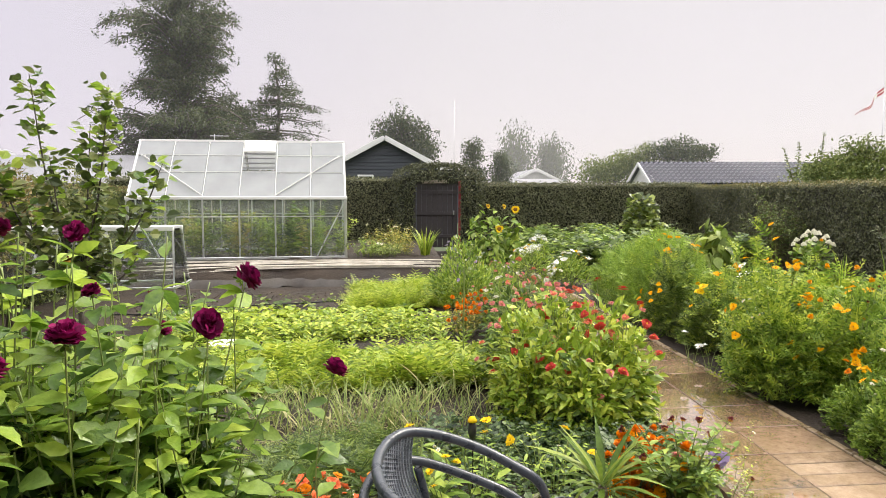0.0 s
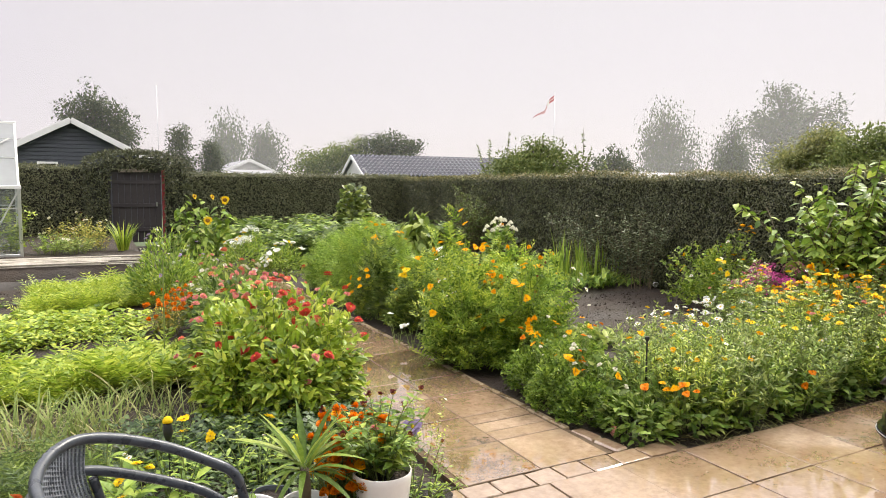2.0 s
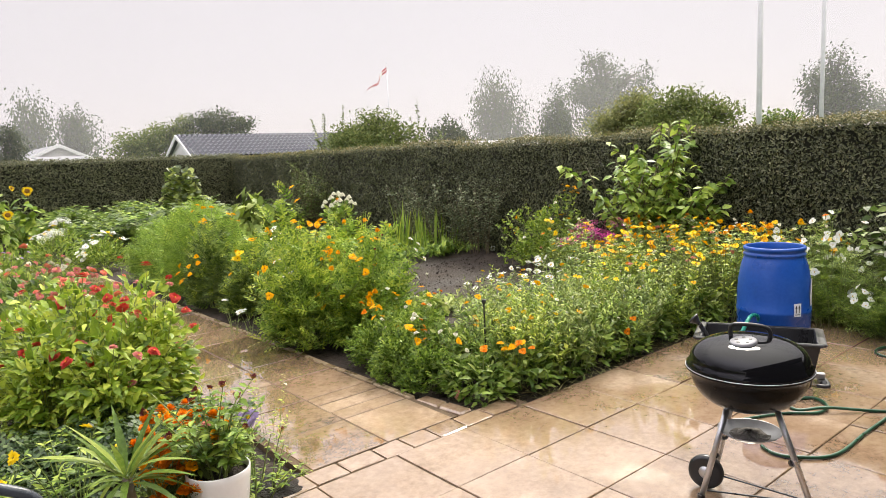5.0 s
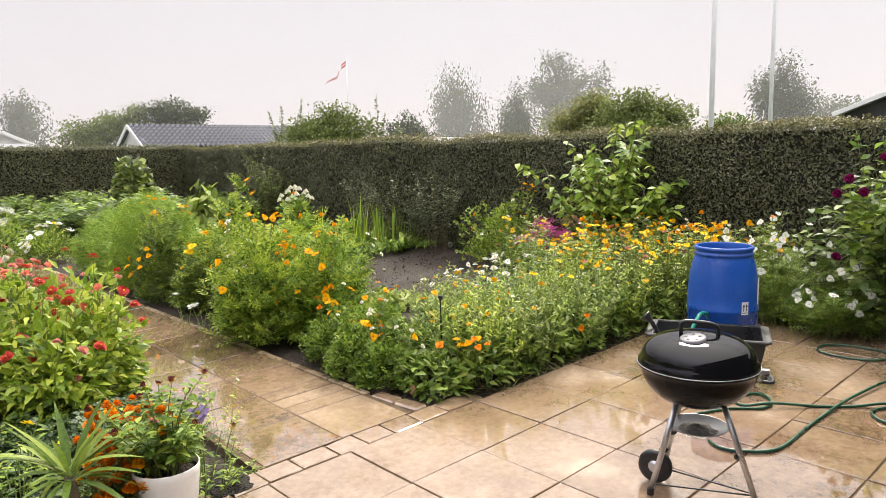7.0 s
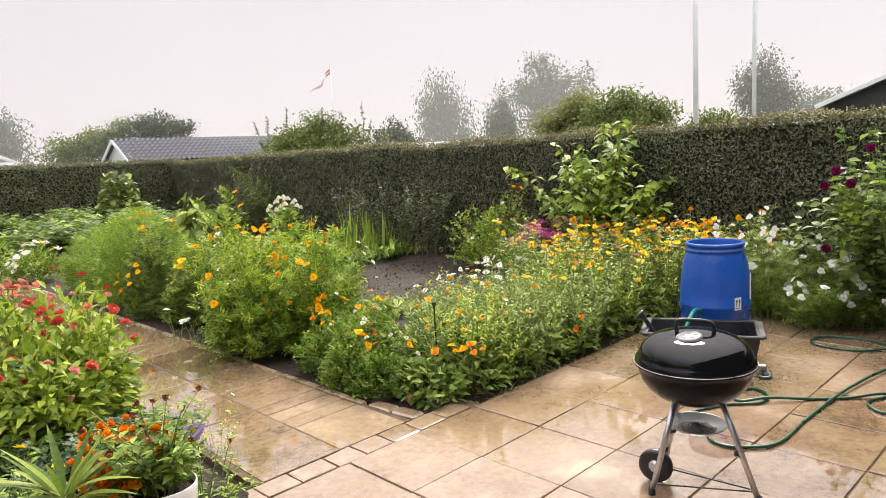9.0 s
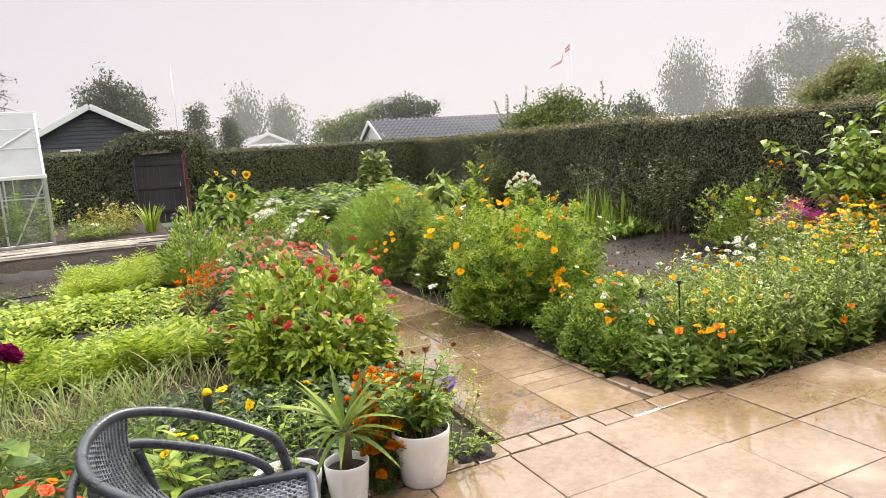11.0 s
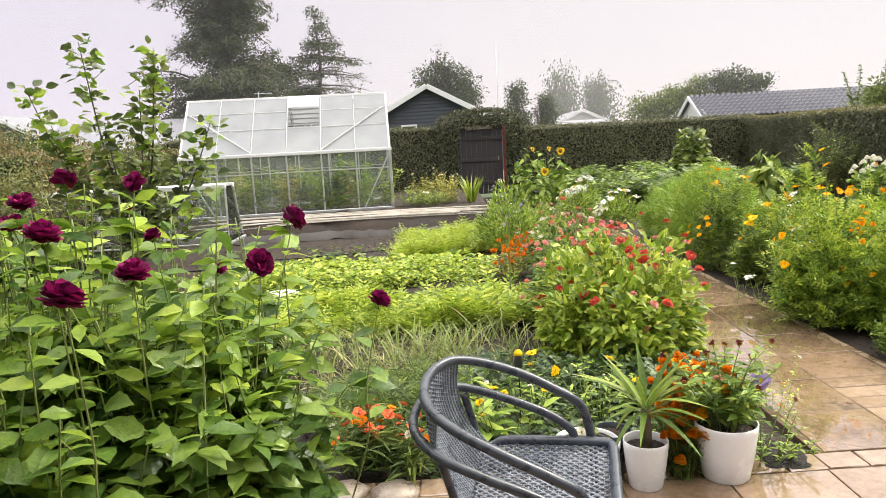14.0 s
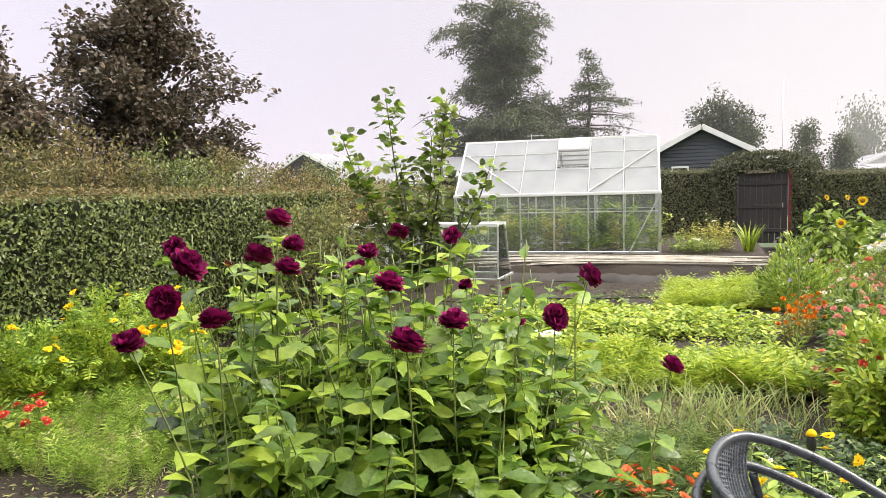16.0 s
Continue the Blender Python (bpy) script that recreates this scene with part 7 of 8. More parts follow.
for k, (x, y, h) in enumerate(((7.62, 9.6, 1.45), (7.6, 8.0, 1.6), (7.62, 8.8, 1.3), (7.95, 13.9, 1.95), (8.1, 14.6, 1.8))):
    plant("climbing_rose", "loose grey-green climbing rose against the hedge", "rose", x, y, rng, 15 if k < 3 else 26, 0.2, (h * 0.6, h), 0.30, T_SIMPLE, 0.085, 30, LEAF_ROSE if k < 3 else LEAF_DARK, (), stem=0.006, bare=0.2, side=2, stem_mat=STEM_BROWN, group="shrubs against the east hedge", oval=1.5)
e = plant("walnut_shrub", "young walnut with large yellow-green leaflets before the hedge", "shrub", 7.2, 4.5, rng, 30, 0.2, (1.0, 2.0), 0.52, T_BROAD, 0.145, 36, LEAF_TAGETES, (), stem=0.011, bare=0.42, lift=-0.15, side=2, stem_mat=STEM_BROWN, oval=1.3, shrink=0.2, face=0.5)
# long mixed border towards the barrel
kinds = ([("amber_daisy", 9, 1.0), ("yellow_daisy", 10, 0.95), ("faded_zinnia", 3, 0.5)], [("orange_daisy", 2, 0.75), ("amber_daisy", 7, 0.85), ("faded_zinnia", 5, 0.5), ("pink_zinnia", 3, 0.6)], [("yellow_daisy", 11, 0.9), ("pink_zinnia", 5, 0.65), ("seedhead", 3, 0.6)], [("amber_marigold", 12, 1.0), ("white_daisy", 4, 0.9), ("yellow_daisy", 8, 1.0)])
m = 0
for x, y in ((5.55, 3.95), (5.8, 4.45), (5.95, 3.55), (6.15, 4.05), (6.3, 3.35), (6.45, 3.8), (6.0, 3.05), (6.55, 3.1), (6.3, 2.75), (5.3, 3.6), (6.0, 4.9), (6.6, 4.3), (5.6, 3.3), (6.75, 3.7), (6.8, 4.2), (6.7, 3.3), (6.95, 3.0), (6.85, 2.6)):
    plant("border_flower", "tall border plant with yellow and orange flowers", "flower", x + rng.normal() * 0.05, y + rng.normal() * 0.05, rng, 36, 0.18, (0.55, 0.92), 0.16, (T_LANCE, T_COMPOUND)[m % 2], 0.085, 20, (LEAF_BRIGHT, LEAF_TAGETES, LEAF_GREY)[m % 3], kinds[m % 4], group="mixed flower border", bare=0.05)
    m += 1
for x, y in ((6.45, 4.85), (6.75, 4.82), (7.05, 4.9), (6.6, 5.05)):
    plant("magenta_phlox", "phlox with bright magenta flower heads", "phlox", x, y, rng, 18, 0.16, (0.52, 0.80), 0.14, T_LANCE, 0.09, 12, LEAF_DARK, [("magenta_phlox", 14, 1.7)], group="magenta phlox in the border")
for x, y in ((4.52, 4.3), (4.8, 4.35), (5.2, 4.45), (5.5, 4.5)):
    plant("white_daisy_clump", "pale clump of small white flowers", "daisy", x, y, rng, 18, 0.14, (0.45, 0.62), 0.14, T_LANCE, 0.08, 10, LEAF_GREY, [("white_daisy", 6, 1.5), ("white_cosmos", 3, 0.7)], group="white flowers in the corner bed")
for k, (x, y, h) in enumerate(((6.4, 2.25, 0.95), (6.55, 1.9, 0.8), (6.3, 1.85, 0.5), (6.75, 2.5, 0.98), (6.45, 1.55, 0.45))):
    plant("white_cosmos", "feathery green cosmos with open white flowers", "cosmos", x, y, rng, 30, 0.16, (h * 0.5, h), 0.2, T_FEATHER, 0.15, 20, LEAF_TAGETES, [("white_cosmos", 15, 0.72)] + ([("amber_daisy", 2, 1.0)] if k == 3 else []), group="white cosmos by the barrel", bare=0.05, facing=(-1.6, -0.5, -0.1))
row_bed("bed_litter", "dry stalks and fallen leaves along the patio edge", "litter", 3.3, 5.9, 2.92, 3.16, 110, rng, T_ONION, 0.20, 0.05, LEAF_STRAW, 0.22, 1.0, mix=(LEAF_RUSSET, 0.4))

# ---- beds by the west hedge ----
rng = np.random.default_rng(404)
for k, (x, y, rx, h) in enumerate(((-5.25, 4.35, 0.5, 0.92), (-5.45, 3.7, 0.42, 0.85), (-5.3, 5.1, 0.45, 0.85), (-4.75, 4.7, 0.35, 0.62))):
    mound("tall_tagetes", "tall feathery pale green marigold with yellow flowers by the hedge", "marigold", x, y, rng, rx, rx, h, T_TAGETES, 0.17, 900, LEAF_BRIGHT, [("yellow_daisy", 9, 1.2, 3), ("amber_daisy", 3, 1.1, 1)], LEAF_FEATHER, 0.7, group="yellow marigolds by the west hedge", lump=0.2, lift=0.4)
for x, y in ((-4.62, 3.0), (-4.85, 2.9), (-4.75, 3.2)):
    plant("red_dahlia", "low dahlia with small bright red flowers", "dahlia", x, y, rng, 10, 0.1, (0.25, 0.42), 0.14, T_BROAD, 0.09, 8, LEAF_BRIGHT, [("red_zinnia", 4, 1.3)], group="red dahlias by the west bed")
plant("young_dahlia", "low bright green leafy seedling beside bare soil", "dahlia", -2.75, 2.5, rng, 9, 0.1, (0.1, 0.28), 0.2, T_BROAD, 0.12, 7, LEAF_BRIGHT, [("pink_zinnia", 1, 0.8)])


# ---- young apple tree before the cold frame ----
def build_apple():
    rng = np.random.default_rng(55)
    e = thing("apple_tree", "young upright apple tree with yellowing leaves and bare trunk", "tree", (-3.55, 7.7, gz(-3.5) - 0.03))
    wood, l1, l2 = Buf(), Buf(), Buf()
    fork = np.array((0.0, 0, 0.75))
    tube(wood, [(0.05, 0, -0.05), (0.02, 0, 0.4), fork], [0.035, 0.03, 0.026], 8)
    tips = [((-1.1, 0, 2.66), 26), ((-0.45, 0.05, 3.1), 44), ((0.40, 0, 2.98), 52), ((0.92, 0.1, 2.15), 30), ((0.15, 0.1, 2.55), 36), ((-0.8, -0.1, 2.2), 26), ((0.6, 0.1, 1.7), 16), ((-0.2, -0.1, 2.2), 26), ((0.25, -0.15, 1.6), 14), ((-0.6, 0.1, 1.7), 14), ((0.7, -0.1, 1.15), 10), ((-0.75, -0.1, 1.3), 10)]
    for (tx, ty, tz), n in tips:
        tip = np.array((tx, ty, tz))
        line = spline([fork, fork * 0.5 + tip * 0.5 + (0.12 * tx, 0, -0.1), tip], 8)
        tube(wood, line, np.linspace(0.018, 0.004, len(line)), 6)
        n = int(n * 4.2)
        u = rng.random(n) ** 0.65
        P = np.array([line[int(q * (len(line) - 1))] for q in u]) + rng.normal(size=(n, 3)) * 0.06
        a = rng.random(n) * 6.28
        ax = np.stack([np.cos(a), np.sin(a), rng.normal(size=n) * 0.4 + 0.25], 1)
        P = P + ax * 0.05
        s = 0.125 * rng.uniform(0.6, 1.3, n)
        y = rng.random(n) < np.where(u > 0.65, 0.5, 0.15)
        up = np.tile((0, 0, 1.0), (n, 1)) + rng.normal(size=(n, 3)) * 0.6
        lay(l1, T_ROUND, P[~y], ax[~y], up[~y], s[~y])
        lay(l2, T_ROUND, P[y], ax[y], up[y], s[y])
    hang("trunk", wood.mesh("trunk", BARK, True), e)
    hang("green_leaves", l1.mesh("green_leaves", LEAF_LEFT), e)
    hang("yellow_leaves", l2.mesh("yellow_leaves", LEAF_SHOOT), e, "yellowing leaves at the shoot tips")


build_apple()

# ---- by the greenhouse ----
rng = np.random.default_rng(505)
for k, (x, y, h, tm, lf, mt) in enumerate(((-0.75, 15.2, 0.45, T_LANCE, 0.14, LEAF_TAGETES), (-0.3, 15.0, 0.42, T_LANCE, 0.13, LEAF_GREY), (0.05, 15.6, 0.6, T_LANCE, 0.12, LEAF_AUTUMN), (-0.5, 16.0, 0.75, T_SIMPLE, 0.10, LEAF_AUTUMN), (-0.1, 16.3, 0.8, T_SIMPLE, 0.10, LEAF_AUTUMN))):
    plant("perennial", "clump of grey-green and faded brown perennials by the greenhouse", "perennial", x, y, rng, 30, 0.22, (h * 0.6, h), 0.22, tm, lf, 12, mt, [("faded_zinnia", 4, 1.0), ("seedhead", 3, 1.2)], z=0.33, group="perennials by the greenhouse")
e = thing("ornamental_grass", "upright tuft of long green blades by the gate", "grass", (0.55, 15.4, 0.33))
b = Buf()
n = 120
a = rng.random(n) * 6.28
lay(b, blade(0.25, 0.016, 5), np.stack([np.cos(a) * 0.1 * rng.random(n), np.sin(a) * 0.1 * rng.random(n), np.zeros(n)], 1), np.stack([np.cos(a) * 0.28, np.sin(a) * 0.28, rng.uniform(0.7, 1.2, n)], 1), np.stack([-np.cos(a), -np.sin(a), np.full(n, 0.3)], 1), rng.uniform(0.35, 0.75, n))
hang("blades", b.mesh("blades", LEAF_BRIGHT), e)
for k in range(14):
    x, y = -5.3 + k * 0.3, 15.0 + 0.35 * (k % 3)
    plant("tomato", "tall tied tomato plant inside the greenhouse", "tomato", x, y, rng, 9, 0.10, (0.55, 1.3), 0.18, T_COMPOUND, 0.17, 26, (LEAF_SHOOT, LEAF_BRIGHT, LEAF_AUTUMN, LEAF_BRIGHT)[k % 4], (), z=0.33, bare=0.05, group="plants inside the greenhouse")
plant("cucumber", "broad-leaved climbing cucumber inside the greenhouse", "cucumber", -2.35, 15.05, rng, 9, 0.12, (0.9, 1.4), 0.14, T_ROUND, 0.22, 15, LEAF_TAGETES, (), z=0.33, bare=0.1)
for k in range(5):
    b = Buf()
    tube(b, [(0, 0, 0), (0, 0, 1.3)], 0.012, 6)
    e = thing("support_cane", "thin pale cane inside the greenhouse", "cane", (-5.0 + k * 0.8, 15.6, 0.33))
    hang("cane", b.mesh("cane", BAMBOO), e)
e = thing("plastic_bucket", "white oval basin lying in the leafy bed", "basin", (-1.95, 7.6, gz(-1.95) + 0.05))
hang("basin", lathe([(0.001, 0), (0.15, 0.0), (0.19, 0.07), (0.2, 0.075), (0.185, 0.068), (0.14, 0.012), (0.001, 0.012)], 28).mesh("basin", WHITE_PAINT, True), e)


# ---- trees and houses beyond the hedges ----
def at_bearing(az, dist):
    return dist * math.sin(radians(az)) + 0.1, dist * math.cos(radians(az)) - 0.1


def tree(name, label, x, y, height, lobes, n, leaf, mat, seed, trunk=0.18, weep=0.0, tmpl=T_SIMPLE, category="tree", z0=0.0, low=0.25, ragged=0.2):
    """A trunk with limbs, and a crown of leaf tufts along twigs. lobes: (x, y, z, rx, ry, rz) from the tree's foot."""
    rng = np.random.default_rng(seed)
    e = thing(name, label, category, (x, y, z0))
    wood, crown = Buf(), Buf()
    tube(wood, spline([(0, 0, -0.1), (0.02 * height, 0.0, height * 0.3), (lobes[0][0] * 0.5, lobes[0][1] * 0.5, height * 0.62), (lobes[0][0], lobes[0][1], height * 0.9)], 4), np.linspace(trunk, trunk * 0.18, 13), 7)
    vol = np.array([l[3] * l[4] * l[5] for l in lobes]) ** 0.75
    for (lx, ly, lz, rx, ry, rz), share in zip(lobes, vol / vol.sum()):
        c, r = np.array((lx, ly, lz)), np.array((rx, ry, rz))
        root = np.array((lx * 0.25, ly * 0.25, max(lz - rz * 1.1, height * low)))
        twigs = max(8, int(n * share / 26))
        for k in range(twigs):
            d = scatter_dirs(rng, 1)[0]
            rad = (rng.uniform(0.35, 1.05) + 0.35 * rng.random() ** 5) * (1 + 0.45 * noise.noise(Vector(d * 2.4 + seed)) + ragged * noise.noise(Vector(d * 6.5 + 2 * seed)))
            tip = c + d * r * rad
            tip[2] = max(tip[2], 0.15)
            if k < 10:
                tube(wood, [root, (root + tip) / 2 + (0, 0, 0.06 * height * (1 - weep)), tip], [trunk * 0.35, trunk * 0.2, trunk * 0.05], 4)
            m = 26
            s = leaf * 1.6
            spreadv = np.clip(rng.normal(size=(m, 3)), -1.5, 1.5) * (s, s, s * (0.8 + weep))
            P = tip + spreadv - np.outer(np.abs(rng.normal(size=m)) * weep * leaf * 5, (0, 0, 1))
            ax = d * 0.5 + rng.normal(size=(m, 3)) * 0.7 + (0, 0, 0.25 - 1.4 * weep)
            lay(crown, tmpl, P, ax, rng.normal(size=(m, 3)) * 0.6 + (0, 0, 1), leaf * rng.uniform(0.6, 1.35, m))
    hang("trunk", wood.mesh("trunk", BARK, True), e)
    hang("crown", crown.mesh("crown", mat), e)
    return e


def branch_tree(name, label, x, y, profile, n, leaf, mat, seed, trunk, rise, droop, tufts=8, per=26, lean=0.0, bias=None, gap=0.0, tmpl=T_SIMPLE, z0=0.0):
    """A tree drawn from its branches: each rises from the trunk, then hangs, with tufts of leaves along it. profile: (height, reach)."""
    rng = np.random.default_rng(seed)
    e = thing(name, label, "tree", (x, y, z0))
    wood, crown = Buf(), Buf()
    ph, pr = np.array([p[0] for p in profile]), np.array([p[1] for p in profile])
    top = ph[-1]
    tz = np.linspace(0, top * 0.97, 10)
    spine = lambda z: np.array((lean * (z / top) ** 1.4 + 0.10 * np.sin(z * 1.1 + seed), 0.08 * np.sin(z * 0.9), z))
    tube(wood, [spine(z) for z in tz], np.linspace(trunk, trunk * 0.15, 10), 8)
    dens = pr + 0.3
    zs = np.interp(rng.random(n), np.cumsum((dens[1:] + dens[:-1]) * np.diff(ph)) / np.sum((dens[1:] + dens[:-1]) * np.diff(ph)), ph[1:])
    zs = zs - rng.random(n) * (zs - ph[0]) * 0.06
    if gap:
        zs = np.round(zs / gap) * gap + rng.normal(size=n) * gap * 0.16
    for z in zs:
        a = rng.random() * 6.28
        reach = np.interp(z, ph, pr) * rng.uniform(0.5, 1.05) * (1 + 0.3 * noise.noise(Vector((np.cos(a) * 1.3, np.sin(a) * 1.3, z * 0.55 + seed))))
        if bias is not None:
            reach *= 1 + bias * np.cos(a)
        d = np.array((np.cos(a), np.sin(a), 0))
        s0 = spine(max(z - rise * reach, top * 0.08))
        t = np.linspace(0, 1, 7)[:, None]
        line = s0 + d * reach * t + np.array((0, 0, 1.0)) * ((z - s0[2]) * np.sin(t * 1.9) / 0.946 - droop * reach * t ** 3)
        tube(wood, line, np.linspace(trunk * 0.22, trunk * 0.04, 7), 4)
        for u in rng.uniform(0.22, 1.02, tufts):
            c = line[min(int(u * 6), 6)] + rng.normal(size=3) * leaf * 0.9
            m = per
            s = leaf * 1.5
            P = c + np.clip(rng.normal(size=(m, 3)), -1.4, 1.4) * (s, s, s * 0.55) - np.outer(rng.random(m) ** 1.5 * droop * leaf * 9, (0, 0, 1))
            ax = d * 0.6 + rng.normal(size=(m, 3)) * 0.55 + (0, 0, 0.15 - 2.2 * droop)
            lay(crown, tmpl, P, ax, rng.normal(size=(m, 3)) * 0.6 + (0, 0, 1), leaf * rng.uniform(0.6, 1.3, m))
    hang("trunk", wood.mesh("trunk", BARK, True), e)
    hang("crown", crown.mesh("crown", mat), e)
    return e


branch_tree("birch_tree", "tall dark green tree with drooping uneven crown", -11.7, 38.4, [(2.2, 3.2), (4.0, 4.8), (6.3, 5.0), (7.2, 3.2), (8.4, 2.5), (9.4, 2.6), (10.3, 4.0), (11.2, 3.9), (12.1, 3.0), (12.8, 1.4)], 330, 0.15, LEAF_FAR, 31, 0.35, 0.35, 0.22, 9, 30)
branch_tree("larch_tree", "feathery tall conifer with open layered branches", -6.9, 39.8, [(2.4, 3.6), (4.2, 3.7), (5.4, 3.3), (6.8, 2.6), (8.0, 1.6), (9.4, 0.3)], 110, 0.13, LEAF_FAR, 32, 0.22, 0.0, 0.12, 8, 16, bias=0.2, gap=0.85)
branch_tree("tree", "tall dark tree in the same clump as the birch", -9.6, 40.5, [(1.5, 3.2), (4.0, 3.6), (6.0, 3.0), (7.0, 2.0), (7.6, 0.6)], 120, 0.15, LEAF_FAR, 36, 0.25, 0.3, 0.2, 8, 26)
def lobes_at(az, dist, spec):
    """Crown lobes from bearings and heights in degrees about a tree's foot: (bearing, height, half width, half height)."""
    c, si = math.cos(radians(az)), math.sin(radians(az))
    out = []
    for a, el, w, hh in spec:
        o, r, rz = dist * math.tan(radians(a - az)), dist * math.tan(radians(w)), dist * math.tan(radians(hh))
        out.append((o * c, -o * si, 1.66 + dist * math.tan(radians(el)), r, r, rz))
    return out


def far_tree(name, label, az, dist, spec, n, leaf, mat, seed, weep=0.0, trunk=0.2, category="tree"):
    x, y = at_bearing(az, dist)
    lobes = lobes_at(az, dist, spec)
    return tree(name, label, x, y, max(q[2] + q[5] * 0.5 for q in lobes), lobes, int(n * 0.42), leaf * 1.9, mat, seed, trunk, weep, category=category, ragged=0.75 if category == "shrub" else 0.3)


far_tree("tree", "wind-blown dark grey-green tree behind the shed", 0.5, 41.5, [(-0.2, 5.6, 0.9, 1.5), (-1.2, 5.2, 0.9, 1.1), (1.0, 4.8, 1.1, 1.5), (2.0, 3.7, 0.8, 1.2), (0.3, 3.6, 1.8, 1.3)], 26000, 0.085, LEAF_FAR, 33, 0.15)
far_tree("conifer", "small dark upright evergreen in the rain haze", 5.9, 41.0, [(5.9, 2.4, 0.85, 1.7), (5.9, 3.6, 0.55, 0.95), (5.9, 1.2, 0.95, 1.3)], 12000, 0.07, LEAF_FAR, 40, 0.0, 0.1)
far_tree("conifer", "small dark upright evergreen in the rain haze", 8.2, 41.5, [(8.2, 2.0, 0.75, 1.5), (8.2, 3.1, 0.42, 0.8), (8.2, 1.0, 0.85, 1.2)], 10000, 0.07, LEAF_FAR, 41, 0.0, 0.1)
far_tree("tree", "pale weeping tree far behind the roofs", 9.4, 74.0, [(9.2, 4.6, 0.9, 0.9), (10.0, 3.6, 0.9, 1.4), (8.9, 3.2, 0.8, 1.4)], 12000, 0.14, LEAF_FAR, 44, 1.6)
far_tree("tree", "grey drooping tree behind the low house", 12.3, 54.0, [(12.1, 3.9, 0.75, 0.8), (12.6, 3.0, 1.0, 1.4), (11.8, 2.6, 0.7, 1.4)], 12000, 0.11, LEAF_FAR, 45, 1.0)
far_tree("shrub", "round grey-green shrub behind the hedge", 17.4, 42.5, [(15.8, 1.7, 1.1, 0.8), (17.2, 2.0, 1.2, 1.0), (18.6, 2.5, 1.1, 1.0), (19.8, 3.0, 0.7, 0.9)], 20000, 0.085, LEAF_HAZE, 50, 0.1, 0.1, "shrub")
far_tree("shrub", "tall grey-green shrub behind the tiled roof", 22.4, 42.0, [(21.2, 3.3, 1.2, 1.0), (22.6, 3.3, 1.0, 1.0), (24.0, 2.9, 0.9, 0.8), (22.5, 1.6, 2.4, 0.9)], 22000, 0.085, LEAF_FAR, 51, 0.0, 0.1, "shrub")
far_tree("shrub", "dense dark shrub with upright shoots behind the hedge", 34.3, 27.0, [(34.7, 2.5, 1.7, 1.2), (32.4, 2.0, 1.7, 0.9), (36.7, 1.9, 1.2, 0.8), (33.6, 1.4, 3.2, 1.0)], 22000, 0.065, LEAF_HAZE, 60, 0.0, 0.1, "shrub")
far_tree("shrub", "low grey shrub in the haze", 40.2, 40.0, [(39.6, 1.7, 1.0, 0.7), (40.8, 2.0, 0.8, 0.8), (41.4, 1.3, 0.9, 0.7)], 7000, 0.085, LEAF_FAR, 61, 0.0, 0.1, "shrub")
far_tree("willow", "grey weeping willow in the rain haze", 44.5, 62.0, [(44.0, 5.4, 1.0, 1.0), (43.0, 4.6, 0.7, 0.9), (45.3, 4.4, 0.9, 1.0), (43.4, 3.0, 0.7, 1.9), (44.6, 3.0, 1.1, 2.2), (46.2, 2.6, 0.8, 1.6)], 26000, 0.12, LEAF_FAR, 62, 2.4, 0.3)
far_tree("tree", "dark grey weeping tree in the haze", 49.2, 52.5, [(49.2, 4.4, 0.6, 0.9), (48.6, 3.2, 0.8, 1.2), (49.9, 3.0, 0.7, 1.4), (49.2, 1.8, 1.3, 1.4)], 18000, 0.10, LEAF_FAR, 63, 1.2)
far_tree("tree", "large grey tree in the rain haze", 52.6, 60.0, [(52.3, 6.5, 0.95, 1.2), (51.0, 5.0, 0.9, 0.9), (53.6, 5.5, 1.0, 1.0), (52.3, 4.4, 1.8, 1.2), (54.5, 4.2, 0.8, 1.0), (55.8, 5.4, 0.6, 1.0), (56.0, 4.0, 0.75, 1.1), (53.0, 2.6, 2.2, 1.4)], 30000, 0.13, LEAF_FAR, 64, 0.2, 0.3)
far_tree("shrub", "yellow-green shrub behind the hedge", 53.6, 30.0, [(53.0, 1.9, 1.1, 0.9), (54.4, 2.5, 1.1, 1.1), (55.4, 3.2, 1.0, 1.0), (56.2, 2.0, 1.0, 0.9)], 16000, 0.07, LEAF_AUTUMN_GREEN, 66, 0.0, 0.1, "shrub")
far_tree("shrub", "spreading dark green shrub behind the hedge", 59.0, 28.0, [(57.2, 2.8, 1.3, 1.1), (58.9, 3.3, 1.2, 1.1), (60.6, 2.7, 1.3, 1.0), (62.0, 2.0, 1.0, 0.8), (59.0, 1.6, 3.2, 1.0)], 24000, 0.07, LEAF_HAZE, 67, 0.0, 0.1, "shrub")
far_tree("shrub", "thin leafy shoots above the hedge", 65.4, 24.0, [(64.6, 1.3, 0.7, 0.8), (66.2, 1.2, 0.9, 0.7), (65.3, 1.9, 0.3, 0.6)], 5000, 0.06, LEAF_DARK, 69, 0.0, 0.06, "shrub")
far_tree("birch_tree", "grey birch with loose crown in the haze", 68.9, 52.5, [(68.9, 5.4, 0.75, 1.0), (67.8, 4.4, 0.9, 1.1), (70.0, 4.0, 0.8, 1.0), (68.9, 3.2, 1.5, 1.3), (70.6, 2.8, 0.7, 0.9)], 16000, 0.12, LEAF_FAR, 70, 0.7)
far_tree("tree", "low grey tree in the haze", 72.6, 62.0, [(72.0, 2.4, 1.0, 0.8), (73.4, 2.0, 1.2, 0.9)], 7000, 0.14, LEAF_FAR, 71, 0.2)


